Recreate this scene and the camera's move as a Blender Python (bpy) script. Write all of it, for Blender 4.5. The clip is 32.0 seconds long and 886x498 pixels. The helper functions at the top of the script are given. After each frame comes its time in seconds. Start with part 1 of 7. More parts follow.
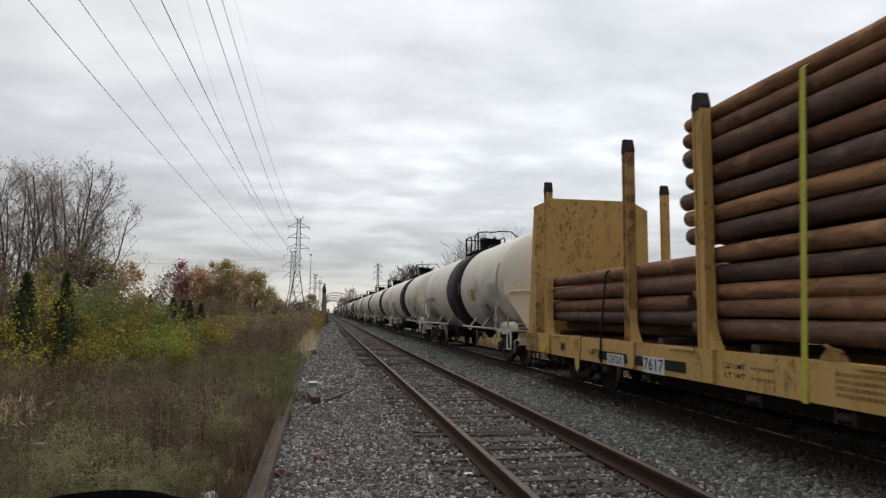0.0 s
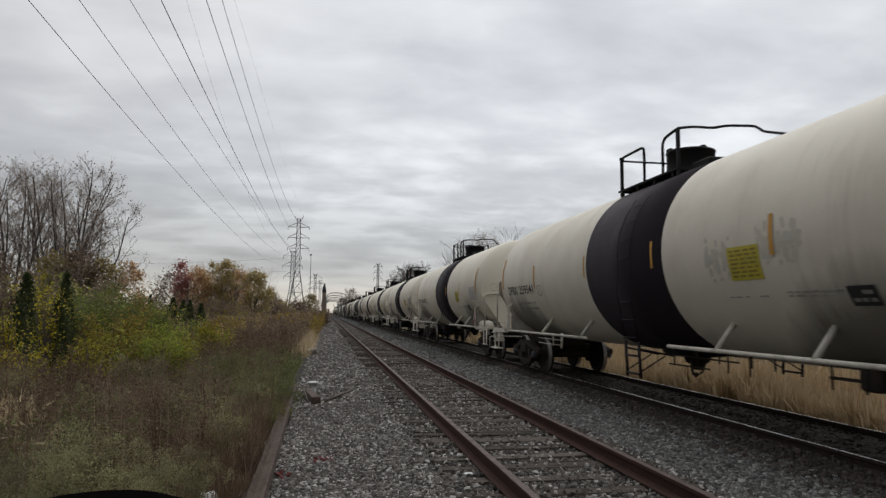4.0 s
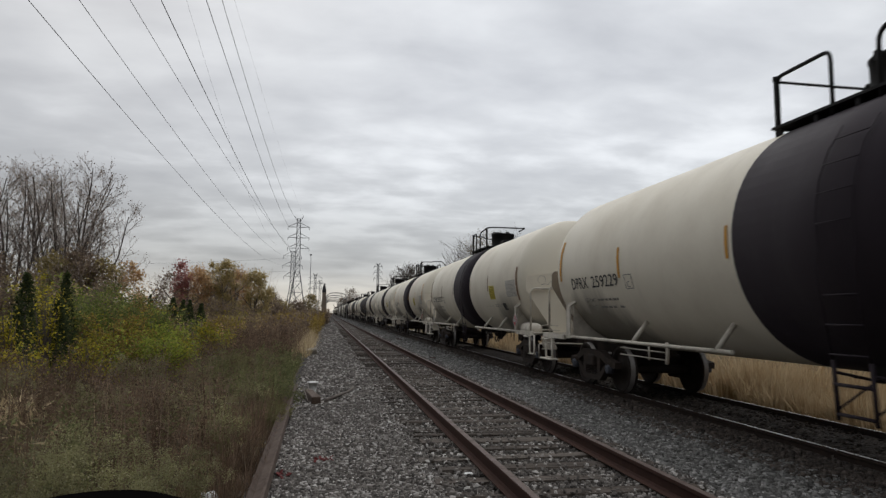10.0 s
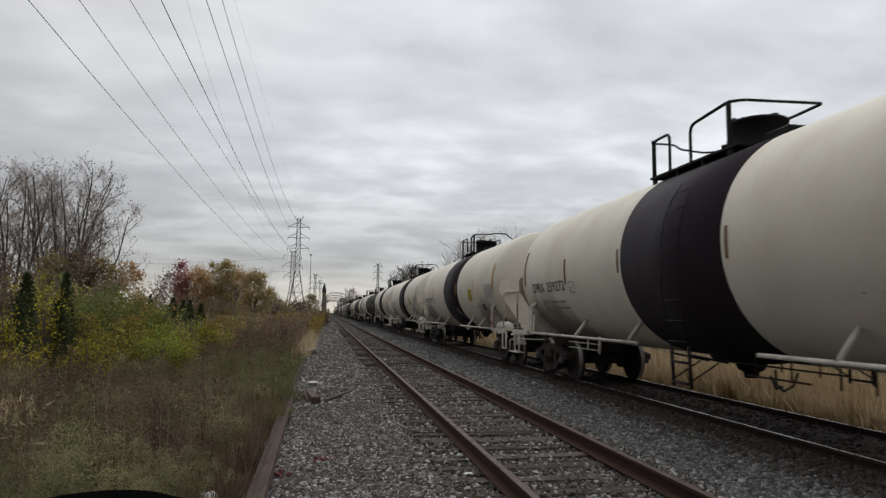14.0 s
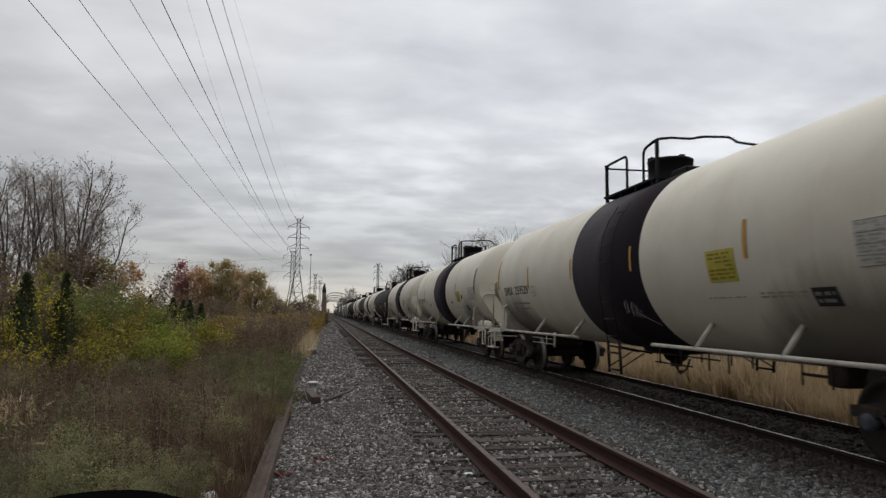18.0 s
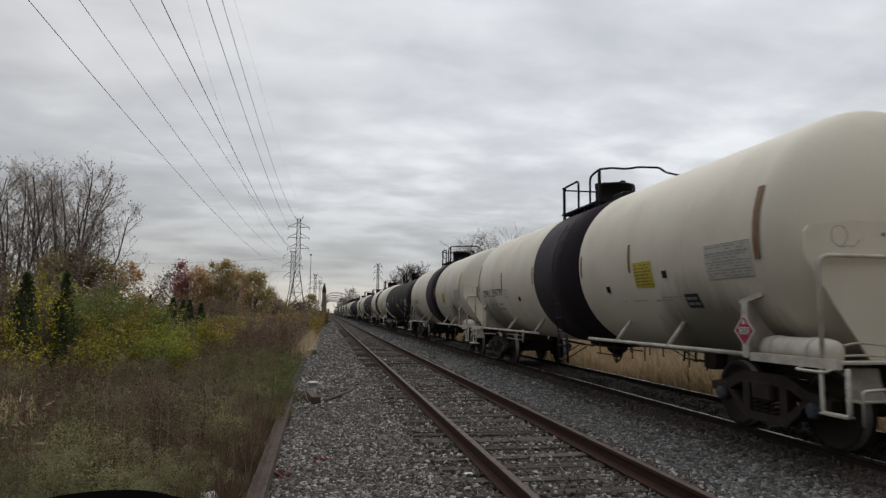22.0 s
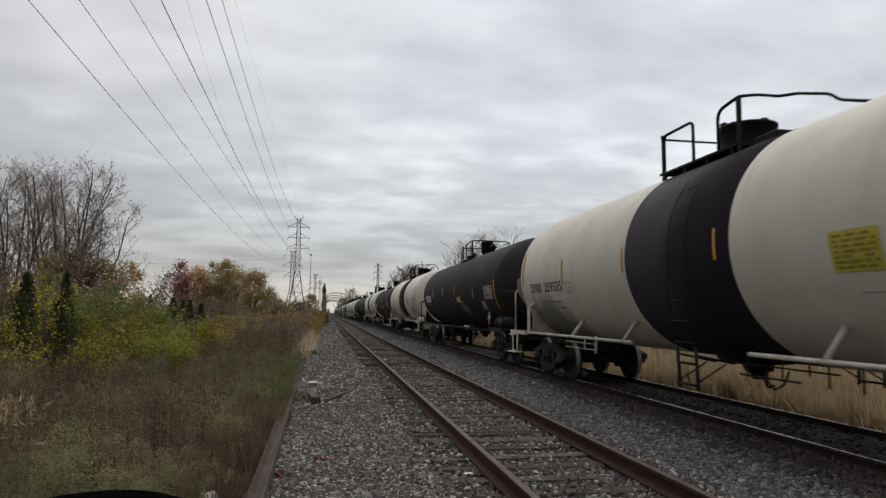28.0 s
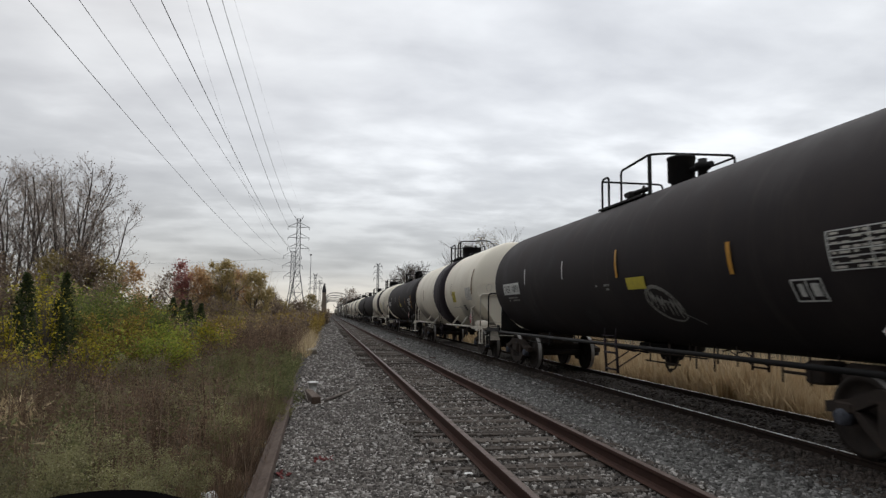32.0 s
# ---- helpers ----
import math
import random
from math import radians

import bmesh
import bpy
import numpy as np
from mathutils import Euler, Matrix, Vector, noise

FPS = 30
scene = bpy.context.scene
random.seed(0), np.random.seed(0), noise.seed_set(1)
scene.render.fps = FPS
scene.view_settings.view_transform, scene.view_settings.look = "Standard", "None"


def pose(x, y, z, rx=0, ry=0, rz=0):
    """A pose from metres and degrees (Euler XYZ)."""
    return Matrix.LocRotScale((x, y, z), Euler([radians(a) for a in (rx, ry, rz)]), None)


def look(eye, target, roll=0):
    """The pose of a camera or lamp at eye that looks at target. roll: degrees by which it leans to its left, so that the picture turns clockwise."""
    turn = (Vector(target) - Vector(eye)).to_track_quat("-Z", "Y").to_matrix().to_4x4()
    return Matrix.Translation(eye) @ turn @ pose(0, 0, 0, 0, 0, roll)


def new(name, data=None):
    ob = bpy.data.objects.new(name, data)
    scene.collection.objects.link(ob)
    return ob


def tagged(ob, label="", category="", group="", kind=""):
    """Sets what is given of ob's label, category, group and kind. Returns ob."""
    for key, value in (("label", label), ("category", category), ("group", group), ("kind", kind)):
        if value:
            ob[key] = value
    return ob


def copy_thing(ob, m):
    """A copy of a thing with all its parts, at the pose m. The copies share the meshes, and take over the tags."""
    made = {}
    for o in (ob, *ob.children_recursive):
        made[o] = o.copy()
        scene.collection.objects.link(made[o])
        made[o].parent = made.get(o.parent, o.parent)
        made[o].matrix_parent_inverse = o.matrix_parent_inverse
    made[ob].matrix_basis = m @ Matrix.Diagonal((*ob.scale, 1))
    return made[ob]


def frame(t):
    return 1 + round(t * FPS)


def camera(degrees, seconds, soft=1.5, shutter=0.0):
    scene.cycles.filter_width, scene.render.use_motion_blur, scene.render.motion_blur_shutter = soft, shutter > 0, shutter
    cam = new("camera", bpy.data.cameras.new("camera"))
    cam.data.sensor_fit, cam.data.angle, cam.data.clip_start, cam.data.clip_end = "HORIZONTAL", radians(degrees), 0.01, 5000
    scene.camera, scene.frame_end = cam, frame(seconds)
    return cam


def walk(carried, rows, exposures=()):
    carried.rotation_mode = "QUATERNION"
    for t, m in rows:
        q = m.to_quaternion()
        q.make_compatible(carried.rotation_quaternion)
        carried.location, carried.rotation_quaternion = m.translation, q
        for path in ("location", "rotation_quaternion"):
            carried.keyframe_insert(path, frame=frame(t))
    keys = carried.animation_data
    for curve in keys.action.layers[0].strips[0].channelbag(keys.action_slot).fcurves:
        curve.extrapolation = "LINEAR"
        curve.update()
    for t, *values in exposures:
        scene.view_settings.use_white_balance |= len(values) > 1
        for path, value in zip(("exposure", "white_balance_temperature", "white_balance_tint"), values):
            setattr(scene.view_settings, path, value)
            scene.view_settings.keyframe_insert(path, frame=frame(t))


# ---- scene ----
# metres; y runs along the track away from the camera, x to the right of it, z = 0 at the top of the rails
SPEED = 3.809          # the train's speed towards the camera
NEAR_X = 2.53          # middle of the empty track
TRAIN_X = 6.65         # middle of the track the train is on
TANK_R, TANK_Z = 1.62, 2.50

cam = camera(68.33, 32.0, soft=1.35, shutter=0.4)
CAM_POSE = Matrix(((0.98451, -0.02653, -0.17331, 0.0), (-0.17506, -0.09467, -0.98, 0.0), (0.0096, 0.99516, -0.09784, 1.539), (0, 0, 0, 1)))
walk(cam, [(0.0, CAM_POSE), (32.0, CAM_POSE)], exposures=[(0.0, 0.24), (0.6, 0.12), (1.2, 0.0), (3.0, 0.0), (10.0, 0.0), (17.0, -0.03), (22.0, -0.05), (26.0, -0.03), (28.0, 0.0), (30.0, 0.03), (32.0, 0.16)])

# ---- sky and light: an overcast afternoon ----


def build_world():
    w = bpy.data.worlds.new("overcast")
    scene.world = w
    w.use_nodes = True
    nt = w.node_tree
    nt.nodes.clear()
    N, L = nt.nodes.new, nt.links.new
    out, bg = N("ShaderNodeOutputWorld"), N("ShaderNodeBackground")
    L(bg.outputs[0], out.inputs[0])
    bg.inputs[1].default_value = 1.0
    sky = N("ShaderNodeTexSky")
    sky.sky_type, sky.sun_disc = "NISHITA", False
    sky.sun_elevation, sky.sun_rotation = radians(38), radians(-20)
    tc, sep = N("ShaderNodeTexCoord"), N("ShaderNodeSeparateXYZ")
    L(tc.outputs["Generated"], sep.inputs[0])

    def m(op, a, b=None, clamp=False):
        n = N("ShaderNodeMath")
        n.operation, n.use_clamp = op, clamp
        for i, v in enumerate((a, b)):
            if v is None:
                continue
            if isinstance(v, (int, float)):
                n.inputs[i].default_value = v
            else:
                L(v, n.inputs[i])
        return n.outputs[0]

    up = m("MAXIMUM", sep.outputs[2], 0.0)
    den = m("ADD", up, 0.17)
    com = N("ShaderNodeCombineXYZ")
    L(m("DIVIDE", sep.outputs[0], den), com.inputs[0])
    L(m("DIVIDE", sep.outputs[1], den), com.inputs[1])

    def noise_tex(scale, detail, rough, dist, loc):
        mp = N("ShaderNodeMapping")
        mp.inputs["Location"].default_value = loc
        mp.inputs["Scale"].default_value = (0.8, 1.1, 1.0)
        L(com.outputs[0], mp.inputs[0])
        n = N("ShaderNodeTexNoise")
        n.inputs["Scale"].default_value, n.inputs["Detail"].default_value = scale, detail
        n.inputs["Roughness"].default_value, n.inputs["Distortion"].default_value = rough, dist
        L(mp.outputs[0], n.inputs[0])
        return n.outputs[0]

    a = noise_tex(1.1, 3, 0.5, 0.2, (3.1, 0.4, 0))
    b = noise_tex(3.6, 6, 0.5, 0.15, (0.3, 7.7, 0))
    mix = m("ADD", m("MULTIPLY", a, 0.5), m("MULTIPLY", b, 0.5))
    ramp = N("ShaderNodeValToRGB")
    e = ramp.color_ramp.elements
    e[0].position, e[0].color = 0.35, (0.52, 0.53, 0.552, 1)
    e[1].position, e[1].color = 0.66, (0.785, 0.80, 0.816, 1)
    L(mix, ramp.inputs[0])
    # thin bright layer low over the horizon
    low = N("ShaderNodeValToRGB")
    e = low.color_ramp.elements
    e[0].position, e[0].color = 0.0, (1, 1, 1, 1)
    e[1].position, e[1].color = 0.062, (0, 0, 0, 1)
    L(up, low.inputs[0])
    mx = N("ShaderNodeMix")
    mx.data_type = "RGBA"
    L(m("MULTIPLY", low.outputs[0], m("ADD", m("MULTIPLY", b, 0.8), 0.35, True), True), mx.inputs[0])
    L(ramp.outputs[0], mx.inputs[6])
    mx.inputs[7].default_value = (0.90, 0.845, 0.735, 1)
    # a little of the clear sky comes through the cloud
    sc = N("ShaderNodeVectorMath")
    sc.operation = "SCALE"
    L(sky.outputs[0], sc.inputs[0])
    sc.inputs[3].default_value = 0.012
    add = N("ShaderNodeVectorMath")
    add.operation = "ADD"
    L(mx.outputs[2], add.inputs[0])
    L(sc.outputs[0], add.inputs[1])
    def smooth(v, a, b, lo, hi):
        n = N("ShaderNodeMapRange")
        n.interpolation_type = "SMOOTHSTEP"
        L(v, n.inputs[0])
        for k, x in enumerate((a, b, lo, hi)):
            n.inputs[k + 1].default_value = x
        return n.outputs[0]

    low_part = smooth(sep.outputs[1], -0.1, 0.80, 0.40, 1.0)
    high = smooth(up, 0.50, 0.95, 0.0, 1.0)
    gain = m("ADD", m("MULTIPLY", low_part, m("SUBTRACT", 1.0, high)), m("MULTIPLY", high, 1.72))
    gain = m("MULTIPLY", gain, smooth(up, 0.0, 0.30, 0.76, 1.0))
    # brighter breaks in the cloud some way above the horizon
    brk = m("MULTIPLY", m("MULTIPLY", smooth(up, 0.05, 0.15, 0.0, 1.0), smooth(up, 0.18, 0.34, 1.0, 0.0)), smooth(mix, 0.46, 0.60, -0.05, 0.10))
    gain = m("MULTIPLY", gain, m("ADD", brk, 1.0))
    # a greyer layer under them
    gain = m("MULTIPLY", gain, m("SUBTRACT", 1.0, m("MULTIPLY", 0.13, m("MULTIPLY", smooth(up, 0.03, 0.07, 0.0, 1.0), smooth(up, 0.11, 0.20, 1.0, 0.0)))))
    # the cloud is thicker to the west
    gain = m("MULTIPLY", gain, smooth(sep.outputs[0], -0.65, 0.45, 0.77, 1.065))
    fin = N("ShaderNodeVectorMath")
    fin.operation = "SCALE"
    L(add.outputs[0], fin.inputs[0])
    L(gain, fin.inputs[3])
    L(fin.outputs[0], bg.inputs[0])


build_world()
sun = new("sun", bpy.data.lights.new("sun", "SUN"))
sun.data.energy, sun.data.angle, sun.data.color = 0.5, radians(60), (1.0, 0.96, 0.9)
sun.matrix_world = look((12, 45, 60), (0, 0, 0))

# ---- materials ----


class Mat:
    """A small builder for procedural surfaces."""

    def __init__(self, name, rough=0.7, metal=0.0, spec=0.5):
        self.m = bpy.data.materials.new(name)
        self.m.use_nodes = True
        self.nt = self.m.node_tree
        self.p = self.nt.nodes["Principled BSDF"]
        self.p.inputs["Roughness"].default_value = rough
        self.p.inputs["Metallic"].default_value = metal
        self.p.inputs["Specular IOR Level"].default_value = spec
        self.tc = self.nt.nodes.new("ShaderNodeTexCoord")

    def node(self, kind, **inputs):
        n = self.nt.nodes.new("ShaderNode" + kind)
        for k, v in inputs.items():
            n.inputs[k.replace("_", " ")].default_value = v
        return n

    def link(self, a, b):
        self.nt.links.new(a, b)

    def noise(self, scale, detail=6, rough=0.6, stretch=(1, 1, 1), dist=0.0, coord="Object"):
        mp = self.node("Mapping", Scale=stretch)
        self.link(self.tc.outputs[coord], mp.inputs[0])
        n = self.node("TexNoise", Scale=scale, Detail=detail, Roughness=rough, Distortion=dist)
        self.link(mp.outputs[0], n.inputs[0])
        return n.outputs[0]

    def island(self):
        return self.nt.nodes.new("ShaderNodeNewGeometry").outputs["Random Per Island"]

    def obrandom(self):
        return self.nt.nodes.new("ShaderNodeObjectInfo").outputs["Random"]

    def ramp(self, fac, stops):
        r = self.node("ValToRGB")
        e = r.color_ramp.elements
        while len(e) < len(stops):
            e.new(0.5)
        for el, (p, c) in zip(e, stops):
            el.position, el.color = p, (*c, 1) if len(c) == 3 else c
        self.link(fac, r.inputs[0])
        return r.outputs[0]

    def grey(self, fac, lo, hi, a=0.0, b=1.0):
        return self.ramp(fac, [(lo, (a, a, a)), (hi, (b, b, b))])

    def mix(self, fac, a, b, how="MIX"):
        n = self.node("Mix")
        n.data_type, n.blend_type = "RGBA", how
        for sock, v in ((n.inputs[0], fac), (n.inputs[6], a), (n.inputs[7], b)):
            if isinstance(v, (int, float)):
                sock.default_value = v
            elif isinstance(v, tuple):
                sock.default_value = (*v, 1)
            else:
                self.link(v, sock)
        return n.outputs[2]

    def color(self, c):
        if isinstance(c, tuple):
            self.p.inputs["Base Color"].default_value = (*c, 1)
        else:
            self.link(c, self.p.inputs["Base Color"])
        return self

    def bump(self, h, strength=0.3, dist=0.01):
        b = self.node("Bump", Strength=strength, Distance=dist)
        self.link(h, b.inputs["Height"])
        self.link(b.outputs[0], self.p.inputs["Normal"])
        return self

    def roughness(self, fac, a, b):
        self.link(self.grey(fac, 0.3, 0.7, a, b), self.p.inputs["Roughness"])
        return self


def tint(c, k):
    return tuple(max(0.0, min(1.0, v * k)) for v in c)


def worn(name, base, dark, scale=3.0, rough=0.6, metal=0.0, bump=0.15, lo=0.45, hi=0.75, fine=60.0, spec=0.4):
    """Paint or metal with grime in patches and fine grain."""
    m = Mat(name, rough, metal, spec)
    a, b = m.noise(scale, 8, 0.65), m.noise(fine, 4, 0.6)
    c = m.mix(m.grey(a, lo, hi), base, dark)
    c = m.mix(0.25, c, m.ramp(b, [(0.3, tint(base, 0.6)), (0.7, tint(base, 1.15))]))
    m.color(c).bump(b, bump, 0.004).roughness(a, rough - 0.1, min(1, rough + 0.15))
    return m.m


def leafy(name, stops, rough=0.75, patch=None, clump=0, thin=0.42, deep=0.42):
    m = Mat(name, rough, 0, 0.25)
    r = m.island()
    c = m.ramp(r, stops)
    if patch:
        c = m.mix(m.grey(m.noise(patch[0], 3, 0.5), 0.42, 0.6), c, patch[1], "MIX")
        c = m.mix(0.55, m.ramp(r, stops), c)
    # plants differ from clump to clump
    c = m.mix(1.0, c, m.grey(m.noise(clump, 3, 0.55), 0.36, 0.64, deep, 1.0), "MULTIPLY") if clump else c
    m.color(c)
    tr = m.node("BsdfTranslucent")
    m.link(c, tr.inputs["Color"])
    mixs = m.node("MixShader", Fac=thin)
    m.link(m.p.outputs[0], mixs.inputs[1])
    m.link(tr.outputs[0], mixs.inputs[2])
    m.link(mixs.outputs[0], m.nt.nodes["Material Output"].inputs[0])
    return m.m


def tank_paint(name, base, stain, amount, gloss=0.4, rough=0.35, spray_shade=0.0):
    m = Mat(name, 0.42, 0, gloss)
    big = m.noise(0.7, 5, 0.6, (1, 1, 1))
    run = m.noise(1.6, 7, 0.6, (1.0, 2.6, 0.18), 0.4)
    fine = m.noise(55, 4, 0.6)
    rnd = m.obrandom()
    c = m.mix(m.grey(rnd, 0.0, 1.0, 0.0, 0.5), base, tint(base, 0.88))
    c = m.mix(m.grey(big, 0.45, 0.8, 0.0, 0.35), c, tint(stain, 1.5))
    scuff = m.noise(0.5, 3, 0.5)
    c = m.mix(m.mix(1.0, m.grey(run, 0.55, 0.8, 0.0, amount), m.grey(scuff, 0.42, 0.62, 0.25, 1.0), "MULTIPLY"), c, stain)
    if spray_shade:
        # oily dirt thrown up by the wheels and painted belly shade, in fans over the two bogies
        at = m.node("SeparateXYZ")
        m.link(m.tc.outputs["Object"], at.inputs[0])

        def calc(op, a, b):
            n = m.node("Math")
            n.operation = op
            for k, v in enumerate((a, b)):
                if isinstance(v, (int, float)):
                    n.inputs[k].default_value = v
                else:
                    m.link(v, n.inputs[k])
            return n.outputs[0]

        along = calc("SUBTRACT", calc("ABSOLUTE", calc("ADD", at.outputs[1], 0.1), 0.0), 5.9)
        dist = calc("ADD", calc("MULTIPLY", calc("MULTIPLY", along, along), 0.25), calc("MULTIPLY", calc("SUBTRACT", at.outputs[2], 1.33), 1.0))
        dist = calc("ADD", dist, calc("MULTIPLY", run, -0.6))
        c = m.mix(m.grey(dist, -0.05, 0.56, spray_shade, 0.0), c, (0.045, 0.036, 0.028))
    c = m.mix(0.12, c, m.ramp(fine, [(0.3, tint(base, 0.6)), (0.7, tint(base, 1.2))]))
    m.color(c).bump(m.noise(1.3, 2, 0.5), 0.08, 0.02).roughness(big, rough, rough + 0.25)
    return m.m


M = {}
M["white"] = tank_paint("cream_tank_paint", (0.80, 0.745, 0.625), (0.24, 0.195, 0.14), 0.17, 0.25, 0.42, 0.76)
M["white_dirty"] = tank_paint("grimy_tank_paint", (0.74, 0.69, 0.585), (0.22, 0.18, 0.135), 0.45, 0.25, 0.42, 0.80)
M["shield"] = tank_paint("rust_streaked_shield_paint", (0.79, 0.735, 0.615), (0.17, 0.095, 0.05), 0.70, 0.2, 0.5)
# brown grime plus the shade between head and shield, both put into the colour
M["grime_shade"] = tank_paint("grimed_shaded_shield_paint", (0.30, 0.25, 0.20), (0.07, 0.05, 0.04), 0.6, 0.15, 0.6)
M["black"] = tank_paint("black_tank_paint", (0.029, 0.0245, 0.026), (0.070, 0.059, 0.054), 0.85, 0.14, 0.60)
M["band"] = tank_paint("black_band_paint", (0.028, 0.0215, 0.0275), (0.050, 0.042, 0.045), 0.5, 0.14, 0.58)
M["creamtrim"] = worn("cream_trim_paint", (0.63, 0.585, 0.505), (0.17, 0.14, 0.11), 2.5, 0.55)
M["blacktrim"] = worn("black_trim_paint", (0.015, 0.0145, 0.015), (0.034, 0.030, 0.027), 3, 0.65, spec=0.2)
M["bogie"] = worn("oily_cast_steel", (0.043, 0.035, 0.031), (0.082, 0.060, 0.048), 4, 0.8, 0.0, 0.4, spec=0.12)
M["wheel"] = worn("wheel_steel", (0.032, 0.026, 0.023), (0.058, 0.044, 0.036), 6, 0.7, 0.1, 0.2, spec=0.15)
M["tread"] = worn("worn_bright_tread", (0.30, 0.285, 0.27), (0.16, 0.14, 0.125), 7, 0.4, 0.6, 0.05)
M["cap"] = worn("bearing_cap_steel", (0.105, 0.112, 0.135), (0.03, 0.029, 0.03), 9, 0.7, 0.0, spec=0.15)
M["orange"] = worn("orange_reflector", (0.62, 0.30, 0.03), (0.40, 0.22, 0.06), 9, 0.5)
M["brownstrip"] = worn("faded_reflector", (0.22, 0.11, 0.05), (0.3, 0.24, 0.18), 9, 0.6)
M["sticker"] = worn("yellow_sticker", (0.60, 0.50, 0.05), (0.42, 0.36, 0.10), 8, 0.5)
M["stickerprint"] = worn("faded_sticker_print", (0.26, 0.20, 0.04), (0.40, 0.33, 0.06), 12, 0.6)
M["ink"] = worn("black_lettering", (0.02, 0.02, 0.022), (0.05, 0.05, 0.05), 20, 0.6)
M["faint"] = worn("worn_grey_lettering", (0.20, 0.195, 0.185), (0.34, 0.33, 0.30), 14, 0.6, lo=0.4, hi=0.6)
M["fineprint"] = worn("fine_grey_print", (0.34, 0.325, 0.295), (0.50, 0.475, 0.42), 12, 0.6, lo=0.42, hi=0.62)
M["greypanel"] = worn("grey_stencil_panel", (0.60, 0.575, 0.52), (0.50, 0.48, 0.43), 6, 0.6)
M["smudge"] = worn("rubbed_grey_smudge", (0.53, 0.50, 0.43), (0.64, 0.59, 0.49), 2.2, 0.6, lo=0.38, hi=0.62)
M["whiteink"] = worn("white_lettering", (0.66, 0.66, 0.64), (0.42, 0.42, 0.41), 14, 0.6, lo=0.5, hi=0.7)
M["red"] = worn("red_placard", (0.40, 0.02, 0.045), (0.42, 0.10, 0.11), 12, 0.5)
M["yellowcar"] = None
M["yellowdark"] = worn("rusty_mustard_paint", (0.36, 0.20, 0.06), (0.10, 0.05, 0.03), 3.5, 0.7, lo=0.42, hi=0.66)
M["staked"] = worn("rusty_stake_paint", (0.47, 0.27, 0.085), (0.12, 0.055, 0.03), 4.5, 0.7, lo=0.44, hi=0.60)
M["strap"] = worn("yellow_webbing", (0.52, 0.50, 0.06), (0.34, 0.32, 0.05), 10, 0.7)
M["rail"] = worn("rusty_rail", (0.056, 0.031, 0.025), (0.090, 0.052, 0.041), 8, 0.85, 0.0, 0.3, spec=0.1)
M["railoily"] = worn("oily_rail", (0.034, 0.025, 0.021), (0.062, 0.043, 0.034), 8, 0.85, 0.0, 0.3, spec=0.1)
M["railtop"] = worn("dull_rail_head", (0.105, 0.075, 0.064), (0.06, 0.036, 0.030), 5, 0.6, 0.1, spec=0.25)
M["railshine"] = worn("polished_rail_head", (0.80, 0.79, 0.78), (0.62, 0.61, 0.60), 5, 0.25, 0.9, 0.05)
M["galv"] = worn("galvanised_steel", (0.22, 0.225, 0.235), (0.14, 0.14, 0.14), 3, 0.6, 0.4)
M["wire"] = worn("weathered_conductor", (0.06, 0.062, 0.068), (0.09, 0.09, 0.09), 3, 0.6, 0.3)
M["bridge"] = worn("pale_grey_bridge_paint", (0.38, 0.37, 0.35), (0.22, 0.19, 0.16), 1.5, 0.7)
M["stone"] = worn("weathered_stone", (0.27, 0.225, 0.18), (0.18, 0.145, 0.115), 1.2, 0.9)
M["concrete"] = worn("pale_concrete", (0.24, 0.215, 0.18), (0.14, 0.12, 0.10), 4, 0.9)
M["rubber"] = worn("dull_black_rubber", (0.003, 0.003, 0.003), (0.005, 0.004, 0.004), 6, 1.0, spec=0.0)
M["stakecap"] = worn("dark_brown_paint", (0.045, 0.033, 0.028), (0.02, 0.017, 0.016), 7, 0.8, spec=0.15)
M["reflect"] = worn("yellow_reflective_sheet", (0.75, 0.50, 0.03), (0.5, 0.33, 0.05), 6, 0.45)
M["capdark"] = worn("dark_metal_cap", (0.035, 0.035, 0.04), (0.06, 0.05, 0.05), 2, 0.6)


def scarred_paint():
    """Mustard paint with rust gouges, scratches and grime."""
    m = Mat("mustard_car_paint", 0.65, 0, 0.25)
    big, fine = m.noise(0.9, 5, 0.6), m.noise(40, 4, 0.6)
    gouge = m.noise(15, 8, 0.68, (1, 1.8, 0.5), 0.7)
    streak = m.noise(3.2, 6, 0.6, (1, 3.0, 0.35))
    c = m.mix(m.grey(big, 0.35, 0.7, 0, 0.75), (0.66, 0.42, 0.152), (0.55, 0.33, 0.10))
    c = m.mix(m.grey(streak, 0.54, 0.72, 0, 0.42), c, (0.19, 0.105, 0.045))
    c = m.mix(m.grey(m.mix(0.35, gouge, m.noise(1.6, 4, 0.6, (1, 1, 0.6))), 0.545, 0.585, 0, 0.75), c, (0.075, 0.036, 0.02))
    c = m.mix(0.18, c, m.ramp(fine, [(0.3, (0.2, 0.11, 0.03)), (0.7, (0.52, 0.34, 0.11))]))
    m.color(c).bump(gouge, 0.25, 0.01)
    return m.m


